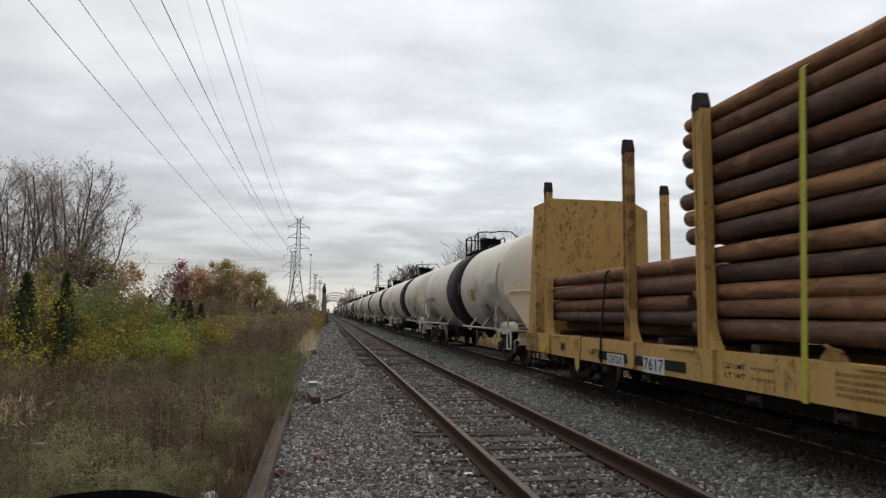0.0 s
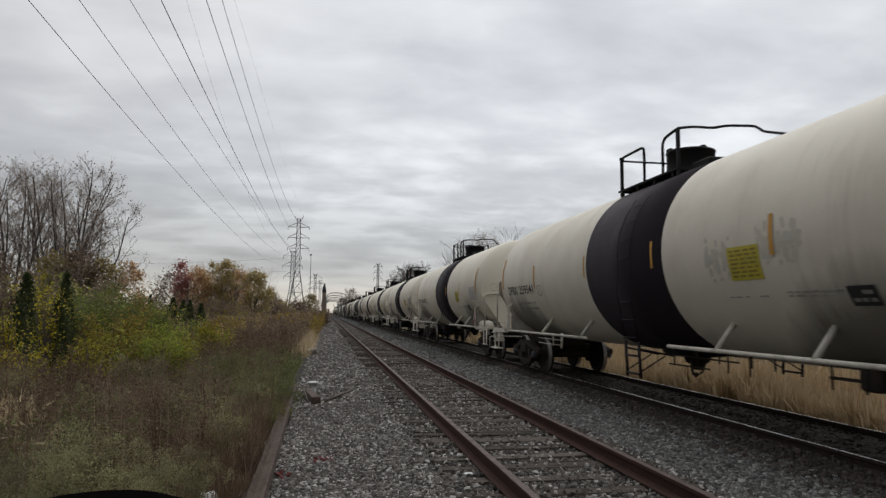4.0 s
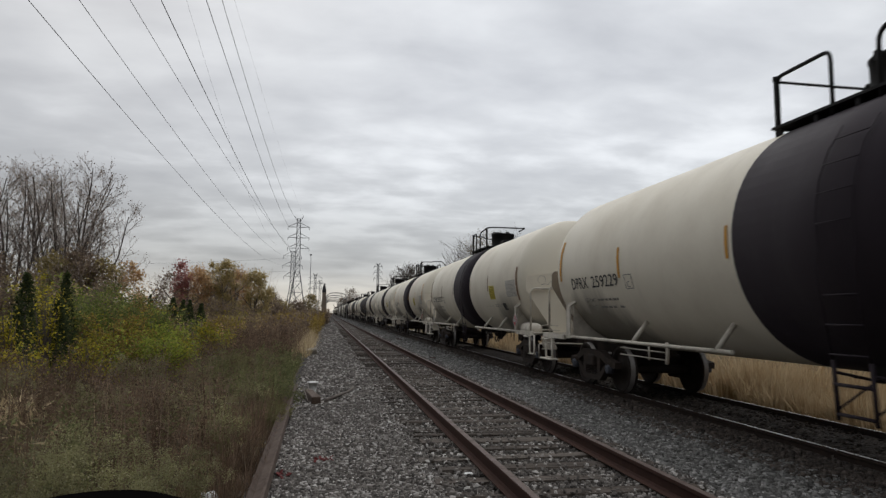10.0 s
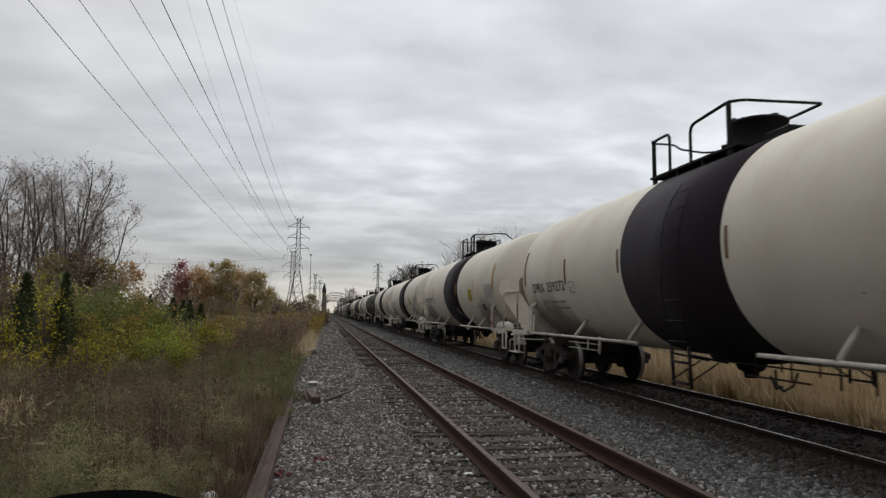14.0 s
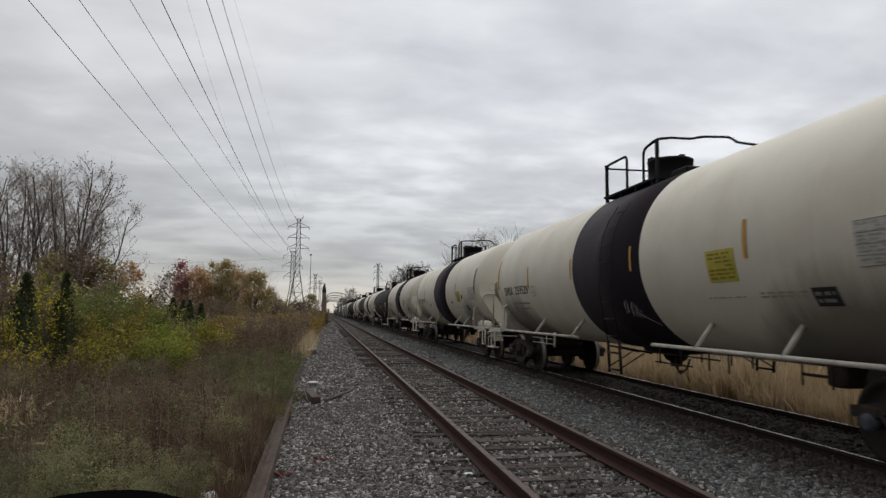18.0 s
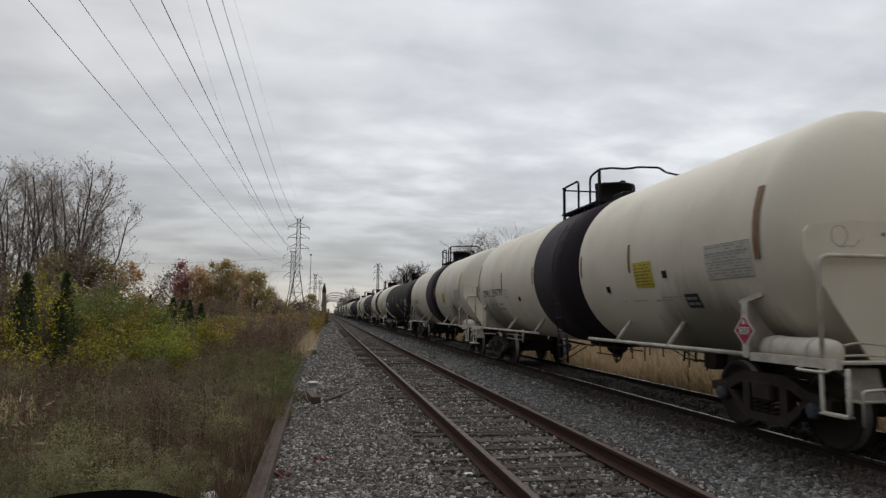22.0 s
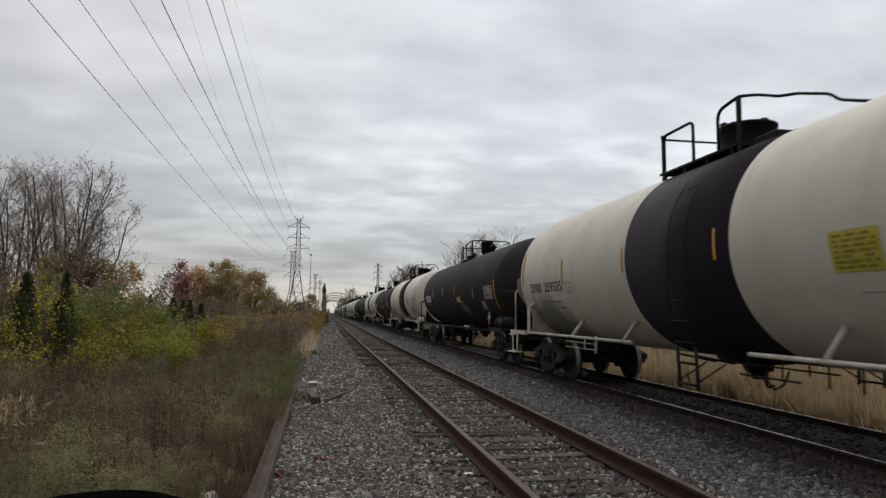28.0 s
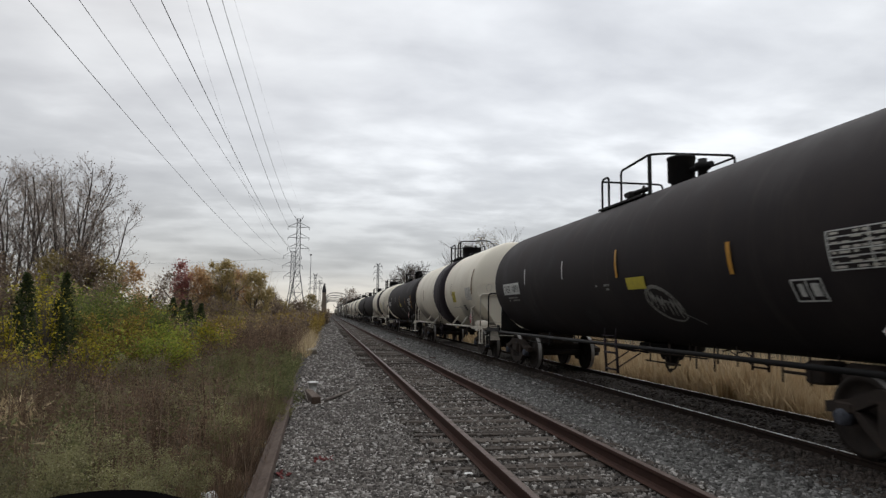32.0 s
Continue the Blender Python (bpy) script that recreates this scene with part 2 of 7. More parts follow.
def log_mat(name, stops, knot):
    m = Mat(name, 0.85, 0, 0.2)
    r = m.obrandom()
    c = m.ramp(r, stops)
    g = m.noise(13, 8, 0.68, (1, 0.10, 1), 0.3)
    k = m.noise(4.2, 6, 0.65, (1, 0.45, 1), 0.6)
    c = m.mix(m.grey(g, 0.43, 0.65, 0.0, 0.55), c, (0.045, 0.027, 0.02))
    c = m.mix(m.grey(k, 0.52, 0.66, 0.0, 0.6), c, knot)
    c = m.mix(m.grey(m.noise(2.2, 5, 0.7, (1, 0.35, 1), 0.5), 0.50, 0.66, 0.0, 0.35), c, (0.07, 0.042, 0.032))
    c = m.mix(m.grey(m.noise(6.5, 5, 0.65, (1, 0.55, 1), 0.8), 0.55, 0.68, 0.0, 0.6), c, (0.06, 0.035, 0.026))
    m.color(c).bump(g, 0.5, 0.02)
    return m.m


def cut_mat():
    m = Mat("log_end_grain", 0.9, 0, 0.2)
    m.color(m.ramp(m.obrandom(), [(0, (0.055, 0.05, 0.055)), (0.5, (0.10, 0.07, 0.06)), (1, (0.24, 0.15, 0.09))]))
    m.bump(m.noise(30, 4), 0.3, 0.01)
    return m.m


def tie_mat():
    m = Mat("weathered_sleeper", 0.9, 0, 0.2)
    r = m.obrandom()
    c = m.ramp(r, [(0, (0.060, 0.049, 0.041)), (0.6, (0.103, 0.085, 0.071)), (1, (0.155, 0.132, 0.112))])
    g = m.noise(14, 8, 0.7, (0.12, 1, 1))
    c = m.mix(m.grey(g, 0.4, 0.65, 0, 0.75), c, (0.022, 0.018, 0.016))
    m.color(c).bump(g, 0.7, 0.02)
    return m.m


def ballast_mat(name, a, b, c3):
    m = Mat(name, 0.95, 0, 0.2)
    vor = m.node("TexVoronoi", Scale=22.0)
    m.link(m.tc.outputs["Object"], vor.inputs[0])
    col = m.node("SeparateColor")
    m.link(vor.outputs["Color"], col.inputs[0])
    c = m.ramp(col.outputs[0], [(0, a), (0.6, b), (1, c3)])
    big = m.noise(0.5, 5, 0.6)
    c = m.mix(m.grey(big, 0.4, 0.7, 0, 0.5), c, tint(a, 0.8))
    edge = m.grey(vor.outputs["Distance"], 0.0, 0.75, 1.0, 0.0)
    c = m.mix(m.grey(vor.outputs["Distance"], 0.45, 0.8, 0, 0.8), c, tint(a, 0.3))
    m.color(c).bump(edge, 0.9, 0.03)
    return m.m


def stone_mat(name, stops):
    m = Mat(name, 0.92, 0, 0.2)
    c = m.ramp(m.island(), stops)
    c = m.mix(m.grey(m.noise(0.6, 4, 0.6), 0.42, 0.66, 0, 0.4), c, tint(stops[1][1], 0.7))
    c = m.mix(0.15, c, m.ramp(m.noise(60, 3), [(0.3, (0.04, 0.04, 0.04)), (0.7, (0.3, 0.29, 0.28))]))
    m.color(c)
    return m.m


def soil_mat():
    m = Mat("weedy_soil", 0.95, 0, 0.15)
    a, b = m.noise(0.35, 6, 0.6), m.noise(6, 8, 0.7)
    c = m.ramp(a, [(0.35, (0.075, 0.056, 0.037)), (0.55, (0.10, 0.084, 0.043)), (0.7, (0.125, 0.092, 0.053))])
    c = m.mix(m.grey(b, 0.4, 0.7, 0, 0.6), c, (0.03, 0.025, 0.018))
    m.color(c).bump(b, 0.8, 0.1)
    return m.m


M["yellowcar"] = scarred_paint()
M["log"] = log_mat("peeled_orange_log", [(0, (0.28, 0.135, 0.075)), (0.5, (0.40, 0.205, 0.10)), (1, (0.56, 0.32, 0.155))], (0.56, 0.32, 0.155))
M["logred"] = log_mat("reddish_brown_log", [(0, (0.17, 0.080, 0.050)), (0.5, (0.24, 0.118, 0.070)), (1, (0.34, 0.18, 0.10))], (0.42, 0.23, 0.12))
M["logdark"] = log_mat("weathered_dark_log", [(0, (0.105, 0.063, 0.050)), (0.4, (0.145, 0.094, 0.078)), (1, (0.22, 0.12, 0.077))], (0.32, 0.165, 0.092))
M["cut"], M["tie"], M["soil"] = cut_mat(), tie_mat(), soil_mat()
M["ballast"] = ballast_mat("grey_ballast", (0.036, 0.032, 0.029), (0.085, 0.077, 0.071), (0.21, 0.197, 0.185))
M["ballastdark"] = ballast_mat("oily_ballast", (0.040, 0.032, 0.027), (0.085, 0.069, 0.058), (0.15, 0.128, 0.11))
M["stones"] = stone_mat("crushed_stone", [(0.0, (0.027, 0.022, 0.019)), (0.35, (0.077, 0.066, 0.057)), (0.78, (0.207, 0.186, 0.167)), (1.0, (0.57, 0.545, 0.51))])
M["stonesblue"] = stone_mat("blue_grey_stone", [(0.0, (0.048, 0.046, 0.042)), (0.5, (0.118, 0.116, 0.110)), (0.85, (0.222, 0.218, 0.208)), (1.0, (0.40, 0.39, 0.375))])
M["stonesbrown"] = stone_mat("dirty_brown_stone", [(0.0, (0.019, 0.014, 0.011)), (0.5, (0.049, 0.036, 0.028)), (0.85, (0.081, 0.061, 0.049)), (1.0, (0.133, 0.105, 0.086))])
M["oldrail"] = worn("weathered_brown_rail", (0.080, 0.052, 0.037), (0.035, 0.022, 0.016), 5, 0.8, 0.0, 0.3)
M["bark"] = worn("grey_bark", (0.135, 0.113, 0.098), (0.075, 0.062, 0.053), 3, 0.9, 0, 0.6)
M["twig"] = worn("brown_twigs", (0.46, 0.395, 0.35), (0.34, 0.285, 0.25), 1.5, 0.9)
M["weed_brown"] = leafy("dry_weed", [(0, (0.12, 0.078, 0.054)), (0.5, (0.21, 0.137, 0.094)), (0.9, (0.36, 0.25, 0.168)), (1, (0.40, 0.31, 0.21))], patch=(0.55, (0.20, 0.135, 0.088)), clump=1.2)
M["weed_green"] = leafy("green_weed", [(0, (0.12, 0.136, 0.055)), (0.5, (0.195, 0.21, 0.088)), (1, (0.30, 0.30, 0.14))], patch=(0.6, (0.24, 0.205, 0.10)), clump=1.4, deep=0.62)
M["weed_grey"] = leafy("grey_green_aster", [(0, (0.29, 0.275, 0.125)), (0.5, (0.385, 0.36, 0.175)), (0.9, (0.47, 0.44, 0.24)), (1, (0.57, 0.53, 0.36))], patch=(0.9, (0.38, 0.36, 0.20)), clump=1.7)
M["grass_tan"] = leafy("dry_tan_grass", [(0, (0.44, 0.345, 0.20)), (0.5, (0.57, 0.455, 0.28)), (1, (0.70, 0.58, 0.38))], patch=(0.7, (0.40, 0.29, 0.175)))
M["grass_gold"] = leafy("golden_grass", [(0, (0.32, 0.22, 0.115)), (0.5, (0.43, 0.315, 0.18)), (1, (0.58, 0.45, 0.28))], patch=(0.9, (0.54, 0.43, 0.28)))
M["grass_mix"] = leafy("mixed_grass", [(0, (0.096, 0.096, 0.045)), (0.4, (0.176, 0.136, 0.072)), (1, (0.416, 0.304, 0.160))])
M["leaf_yellow"] = leafy("yellow_green_leaf", [(0, (0.15, 0.14, 0.022)), (0.45, (0.34, 0.295, 0.038)), (1, (0.64, 0.52, 0.058))], clump=1.0, thin=0.55, deep=0.65)
M["leaf_bright"] = leafy("bright_yellow_leaf", [(0, (0.22, 0.20, 0.03)), (0.45, (0.42, 0.36, 0.045)), (1, (0.70, 0.56, 0.06))], thin=0.6)
M["leaf_green"] = leafy("bush_green_leaf", [(0, (0.155, 0.19, 0.035)), (0.5, (0.30, 0.36, 0.066)), (1, (0.49, 0.51, 0.095))], clump=0.9, thin=0.6, deep=0.72)
M["leaf_dull"] = leafy("dull_green_leaf", [(0, (0.115, 0.14, 0.05)), (0.5, (0.20, 0.235, 0.075)), (1, (0.31, 0.33, 0.11))], clump=0.9, thin=0.6, deep=0.7)
M["leaf_tawny"] = leafy("tawny_shrub_leaf", [(0, (0.20, 0.13, 0.045)), (0.5, (0.33, 0.235, 0.075)), (1, (0.50, 0.38, 0.10))], clump=1.0, thin=0.6, deep=0.7)
M["leaf_dark"] = leafy("dark_conifer", [(0, (0.032, 0.045, 0.020)), (0.6, (0.066, 0.084, 0.038)), (1, (0.115, 0.13, 0.04))])
M["leaf_under"] = leafy("dull_olive_leaf", [(0, (0.19, 0.155, 0.075)), (0.5, (0.29, 0.235, 0.11)), (1, (0.42, 0.33, 0.155))], thin=0.6)
M["leaf_red"] = leafy("crimson_leaf", [(0, (0.28, 0.13, 0.125)), (0.6, (0.42, 0.19, 0.175)), (1, (0.54, 0.29, 0.25))], thin=0.66)
M["leaf_rusty"] = leafy("rusty_shrub_leaf", [(0, (0.10, 0.06, 0.025)), (0.5, (0.19, 0.11, 0.045)), (1, (0.32, 0.21, 0.07))], clump=1.0)
M["leaf_rust"] = leafy("rust_leaf", [(0, (0.40, 0.26, 0.14)), (0.5, (0.55, 0.37, 0.20)), (1, (0.70, 0.50, 0.28))], thin=0.68)
M["leaf_olive"] = leafy("olive_autumn_leaf", [(0, (0.29, 0.245, 0.115)), (0.5, (0.43, 0.345, 0.165)), (1, (0.58, 0.455, 0.23))], thin=0.68)
M["leaf_purple"] = leafy("brown_thicket", [(0, (0.14, 0.105, 0.085)), (0.6, (0.235, 0.175, 0.13)), (1, (0.35, 0.27, 0.18))])
M["leaf_back"] = leafy("olive_brown_crown_leaf", [(0, (0.085, 0.066, 0.028)), (0.5, (0.155, 0.118, 0.048)), (1, (0.27, 0.20, 0.075))], thin=0.4)
M["cup"] = worn("white_plastic", (0.66, 0.66, 0.64), (0.4, 0.38, 0.35), 9, 0.4)
M["rustred"] = worn("red_rag", (0.13, 0.02, 0.018), (0.06, 0.014, 0.012), 9, 0.8)

# ---- mesh tools ----


class G:
    """Collects vertices and faces of one mesh."""

    def __init__(self):
        self.v, self.f, self.s = [], [], []

    def add(self, verts, faces, smooth=False):
        n = len(self.v)
        self.v += [tuple(p) for p in verts]
        self.f += [tuple(n + i for i in q) for q in faces]
        self.s += [smooth] * len(faces)
        return self

    def box(self, x0, x1, y0, y1, z0, z1, c=0.0):
        if c <= 0:
            v = [(x, y, z) for z in (z0, z1) for y in (y0, y1) for x in (x0, x1)]
            return self.add(v, [(0, 2, 3, 1), (4, 5, 7, 6), (0, 1, 5, 4), (2, 6, 7, 3), (0, 4, 6, 2), (1, 3, 7, 5)])
        # chamfered along z edges and top and bottom rims
        def ring(d, z):
            return [(x0 + d + c, y0 + d, z), (x1 - d - c, y0 + d, z), (x1 - d, y0 + d + c, z), (x1 - d, y1 - d - c, z), (x1 - d - c, y1 - d, z), (x0 + d + c, y1 - d, z), (x0 + d, y1 - d - c, z), (x0 + d, y0 + d + c, z)]
        v = ring(c, z0) + ring(0, z0 + c) + ring(0, z1 - c) + ring(c, z1)
        f = [tuple(range(7, -1, -1)), tuple(range(24, 32))]
        for k in range(3):
            f += [(8 * k + i, 8 * k + (i + 1) % 8, 8 * k + 8 + (i + 1) % 8, 8 * k + 8 + i) for i in range(8)]
        return self.add(v, f)

    def beam(self, p, q, w, h, up=(0, 0, 1)):
        p, q = Vector(p), Vector(q)
        d = (q - p).normalized()
        a = d.cross(Vector(up))
        if a.length < 1e-4:
            a = d.cross(Vector((1, 0, 0)))
        a.normalize()
        b = a.cross(d).normalized()
        v = [e + a * (i * w / 2) + b * (j * h / 2) for e in (p, q) for j in (-1, 1) for i in (-1, 1)]
        return self.add(v, [(0, 2, 3, 1), (4, 5, 7, 6), (0, 1, 5, 4), (2, 6, 7, 3), (0, 4, 6, 2), (1, 3, 7, 5)])

    def tube(self, pts, r, n=8, r2=None, caps=True, smooth=True):
        pts = [Vector(p) for p in pts]
        ref, v, k = None, [], len(pts)
        for i, p in enumerate(pts):
            d = (pts[min(i + 1, k - 1)] - pts[max(i - 1, 0)]).normalized()
            if ref is None:
                ref = d.orthogonal().normalized()
            ref = (ref - d * ref.dot(d)).normalized()
            o = d.cross(ref)
            rr = r if r2 is None else r + (r2 - r) * i / max(1, k - 1)
            v += [p + (ref * math.cos(t) + o * math.sin(t)) * rr for t in (2 * math.pi * j / n for j in range(n))]
        f = [(i * n + j, i * n + (j + 1) % n, (i + 1) * n + (j + 1) % n, (i + 1) * n + j) for i in range(k - 1) for j in range(n)]
        self.add(v, f, smooth)
        if caps:
            m = len(self.v) - len(v)
            self.f += [tuple(m + j for j in range(n - 1, -1, -1)), tuple(m + (k - 1) * n + j for j in range(n))]
            self.s += [False, False]
        return self

    def lathe(self, prof, axis="y", at=(0, 0, 0), n=24, smooth=True):
        """prof: (radius, distance along the axis)."""
        v = []
        for r, a in prof:
            for j in range(n):
                t = 2 * math.pi * j / n
                c, s = r * math.cos(t), r * math.sin(t)
                p = {"y": (c, a, s), "x": (a, c, s), "z": (c, s, a)}[axis]
                v.append((p[0] + at[0], p[1] + at[1], p[2] + at[2]))
        f = [(i * n + j, i * n + (j + 1) % n, (i + 1) * n + (j + 1) % n, (i + 1) * n + j) for i in range(len(prof) - 1) for j in range(n)]
        self.add(v, f, smooth)
        m = len(self.v) - len(v)
        if prof[0][0] > 1e-3:
            self.f.append(tuple(m + j for j in range(n)))
            self.s.append(False)
        if prof[-1][0] > 1e-3:
            self.f.append(tuple(m + (len(prof) - 1) * n + j for j in range(n - 1, -1, -1)))
            self.s.append(False)
        return self

    def prism(self, poly, axis, a, b):
        """A polygon of the two other axes, thick from a to b along axis."""
        n, v = len(poly), []
        for t in (a, b):
            for p, q in poly:
                v.append({"x": (t, p, q), "y": (p, t, q), "z": (p, q, t)}[axis])
        f = [tuple(range(n)), tuple(range(2 * n - 1, n - 1, -1))] + [(i, n + i, n + (i + 1) % n, (i + 1) % n) for i in range(n)]
        return self.add(v, f)

    def patch(self, s0, s1, a0, a1, r, thick=0.004, n=6):
        """A thin plate bent round the tank on the side of -x; angles in degrees from the horizontal."""
        v = []
        for rr in (r, r + thick):
            for i in range(n + 1):
                t = radians(a0 + (a1 - a0) * i / n)
                for s in (s0, s1):
                    v.append((-rr * math.cos(t), s, TANK_Z + rr * math.sin(t)))
        m = 2 * (n + 1)
        f = []
        for i in range(n):
            f += [(2 * i, 2 * i + 1, 2 * i + 3, 2 * i + 2), (m + 2 * i, m + 2 * i + 2, m + 2 * i + 3, m + 2 * i + 1)]
            f += [(2 * i, 2 * i + 2, m + 2 * i + 2, m + 2 * i), (2 * i + 1, m + 2 * i + 1, m + 2 * i + 3, 2 * i + 3)]
        f += [(0, m, m + 1, 1), (2 * n, 2 * n + 1, m + 2 * n + 1, m + 2 * n)]
        return self.add(v, f)

    def mesh(self, name, mat):
        me = bpy.data.meshes.new(name)
        me.from_pydata(self.v, [], self.f)
        me.polygons.foreach_set("use_smooth", self.s)
        me.materials.append(mat)
        me.update()
        return me


def thing(name, label, category, group="", kind=""):
    return tagged(new(name), label, category, group, kind)


def part(name, g, mat, parent, label=""):
    """Links the collected mesh as one object under a thing or a part."""
    ob = new(name, g.mesh(name, mat) if isinstance(g, G) else g)
    ob.parent = parent
    return tagged(ob, label)


def solid(name, g, mat, label, category, group="", kind=""):
    return tagged(new(name, g.mesh(name, mat)), label, category, group, kind)


def big_mesh(name, verts, faces, mat, smooth=False):
    """A mesh from arrays of vertices (n, 3) and of triangles or quads."""
    me = bpy.data.meshes.new(name)
    nv, nf, k = len(verts), len(faces), faces.shape[1]
    me.vertices.add(nv)
    me.vertices.foreach_set("co", np.ascontiguousarray(verts, dtype=np.float32).ravel())
    me.loops.add(nf * k)
    me.loops.foreach_set("vertex_index", np.ascontiguousarray(faces, dtype=np.int32).ravel())
    me.polygons.add(nf)
    me.polygons.foreach_set("loop_start", np.arange(0, nf * k, k, dtype=np.int32))
    if smooth:
        me.polygons.foreach_set("use_smooth", np.ones(nf, dtype=bool))
    me.materials.append(mat)
    me.update(calc_edges=True)
    return me


def strew(pv, pf, place, turn, scale):
    """Copies of one small mesh at many places, joined: arrays of vertices and faces."""
    c, s = np.cos(turn), np.sin(turn)
    sc = scale if scale.ndim == 2 else np.repeat(scale[:, None], 3, 1)
    p = pv[None] * sc[:, None, :]
    out = np.empty_like(p)
    out[:, :, 0] = p[:, :, 0] * c[:, None] - p[:, :, 1] * s[:, None] + place[:, 0:1]
    out[:, :, 1] = p[:, :, 0] * s[:, None] + p[:, :, 1] * c[:, None] + place[:, 1:2]
    out[:, :, 2] = p[:, :, 2] + place[:, 2:3]
    f = pf[None] + (np.arange(len(place)) * len(pv))[:, None, None]
    return out.reshape(-1, 3), f.reshape(-1, pf.shape[1])


def joined(chunks):
    vs, fs, n = [], [], 0
    for v, f in chunks:
        vs.append(v)
        fs.append(f + n)
        n += len(v)
    return np.concatenate(vs), np.concatenate(fs)


# ---- ground ----


def ground_z(x, y):
    """Height of the soil: low verge, level formation under both tracks, slow rolls far out."""
    x, y = np.asarray(x, float), np.asarray(y, float)
    left = np.clip((-0.5 - x) / 6.0, 0, 1)
    right = np.clip((x - 8.6) / 4.0, 0, 1)
    z = -0.42 - 0.12 * left - 0.25 * right
    far = np.clip((np.hypot(x, y) - 60) / 200, 0, 1)
    return z + 0.10 * np.sin(x * 0.9 + 1.3) * np.sin(y * 0.45) * np.maximum(left, right) - 0.4 * far


def build_ground():
    xs = np.concatenate([[-2200, -900, -400, -200, -120, -80, -60, -48], np.arange(-40, 24, 1.0), [26, 30, 36, 45, 60, 90, 150, 300, 700, 2200]])
    ys = np.concatenate([[-600, -200, -80, -40, -20], np.arange(-10, 70, 1.5), np.arange(70, 200, 8), [220, 260, 320, 420, 600, 1000, 2600]])
    gx, gy = np.meshgrid(xs, ys)
    v = np.stack([gx, gy, ground_z(gx, gy)], -1).reshape(-1, 3)
    nx, ny = len(xs), len(ys)
    i = (np.arange(ny - 1)[:, None] * nx + np.arange(nx - 1)[None]).ravel()
    f = np.stack([i, i + 1, i + nx + 1, i + nx], 1)
    tagged(new("ground", big_mesh("ground", v, f, M["soil"], True)), "dark weedy soil beside the railway", "ground", kind="structure")


def bed_top(x):
    """Height of the ballast across both tracks."""
    pts_x = [-0.95, -0.6, 0.6, 1.15, 3.95, 4.5, 5.1, 5.5, 5.84, 5.95, 7.36, 7.48, 8.2, 8.9]
    pts_z = [-0.46, -0.33, -0.30, -0.235, -0.225, -0.27, -0.225, -0.18, -0.125, -0.085, -0.085, -0.125, -0.22, -0.6]
    return np.interp(x, pts_x, pts_z)


def build_bed():
    rng = np.random.default_rng(5)
    for name, x0, x1, mat, label in (("ballast_bed", -0.95, 5.3, "ballast", "grey crushed-stone ballast under the empty track"), ("ballast_bed", 5.3, 8.9, "ballastdark", "dark oily ballast under the train")):
        xs = np.arange(x0, x1 + 0.01, 0.13 if x0 < 4 else 0.12)
        xs[-1] = x1
        ys = np.concatenate([np.arange(-6, 30, 0.25), np.arange(30, 120, 3.0), [130, 160, 200, 300, 420, 600]])
        gx, gy = np.meshgrid(xs, ys)
        gz = bed_top(gx) + rng.normal(0, 0.008, gx.shape) * (gy < 40)
        v = np.stack([gx, gy, gz], -1).reshape(-1, 3)
        nx, ny = len(xs), len(ys)
        i = (np.arange(ny - 1)[:, None] * nx + np.arange(nx - 1)[None]).ravel()
        f = np.stack([i, i + 1, i + nx + 1, i + nx], 1)
        tagged(new(name, big_mesh(name, v, f, M[mat], True)), label, "ballast", kind="structure")


def stone_proto(rng):
    v = np.array([(x, y, z) for z in (-1, 1) for y in (-1, 1) for x in (-1, 1)], float) * 0.5
    v += rng.normal(0, 0.20, v.shape)
    v[4:] *= rng.uniform(0.55, 0.95)
    v[:, 2] *= 0.75
    f = np.array([(4, 5, 7, 6), (0, 1, 5, 4), (2, 6, 7, 3), (0, 4, 6, 2), (1, 3, 7, 5)])
    return v, f


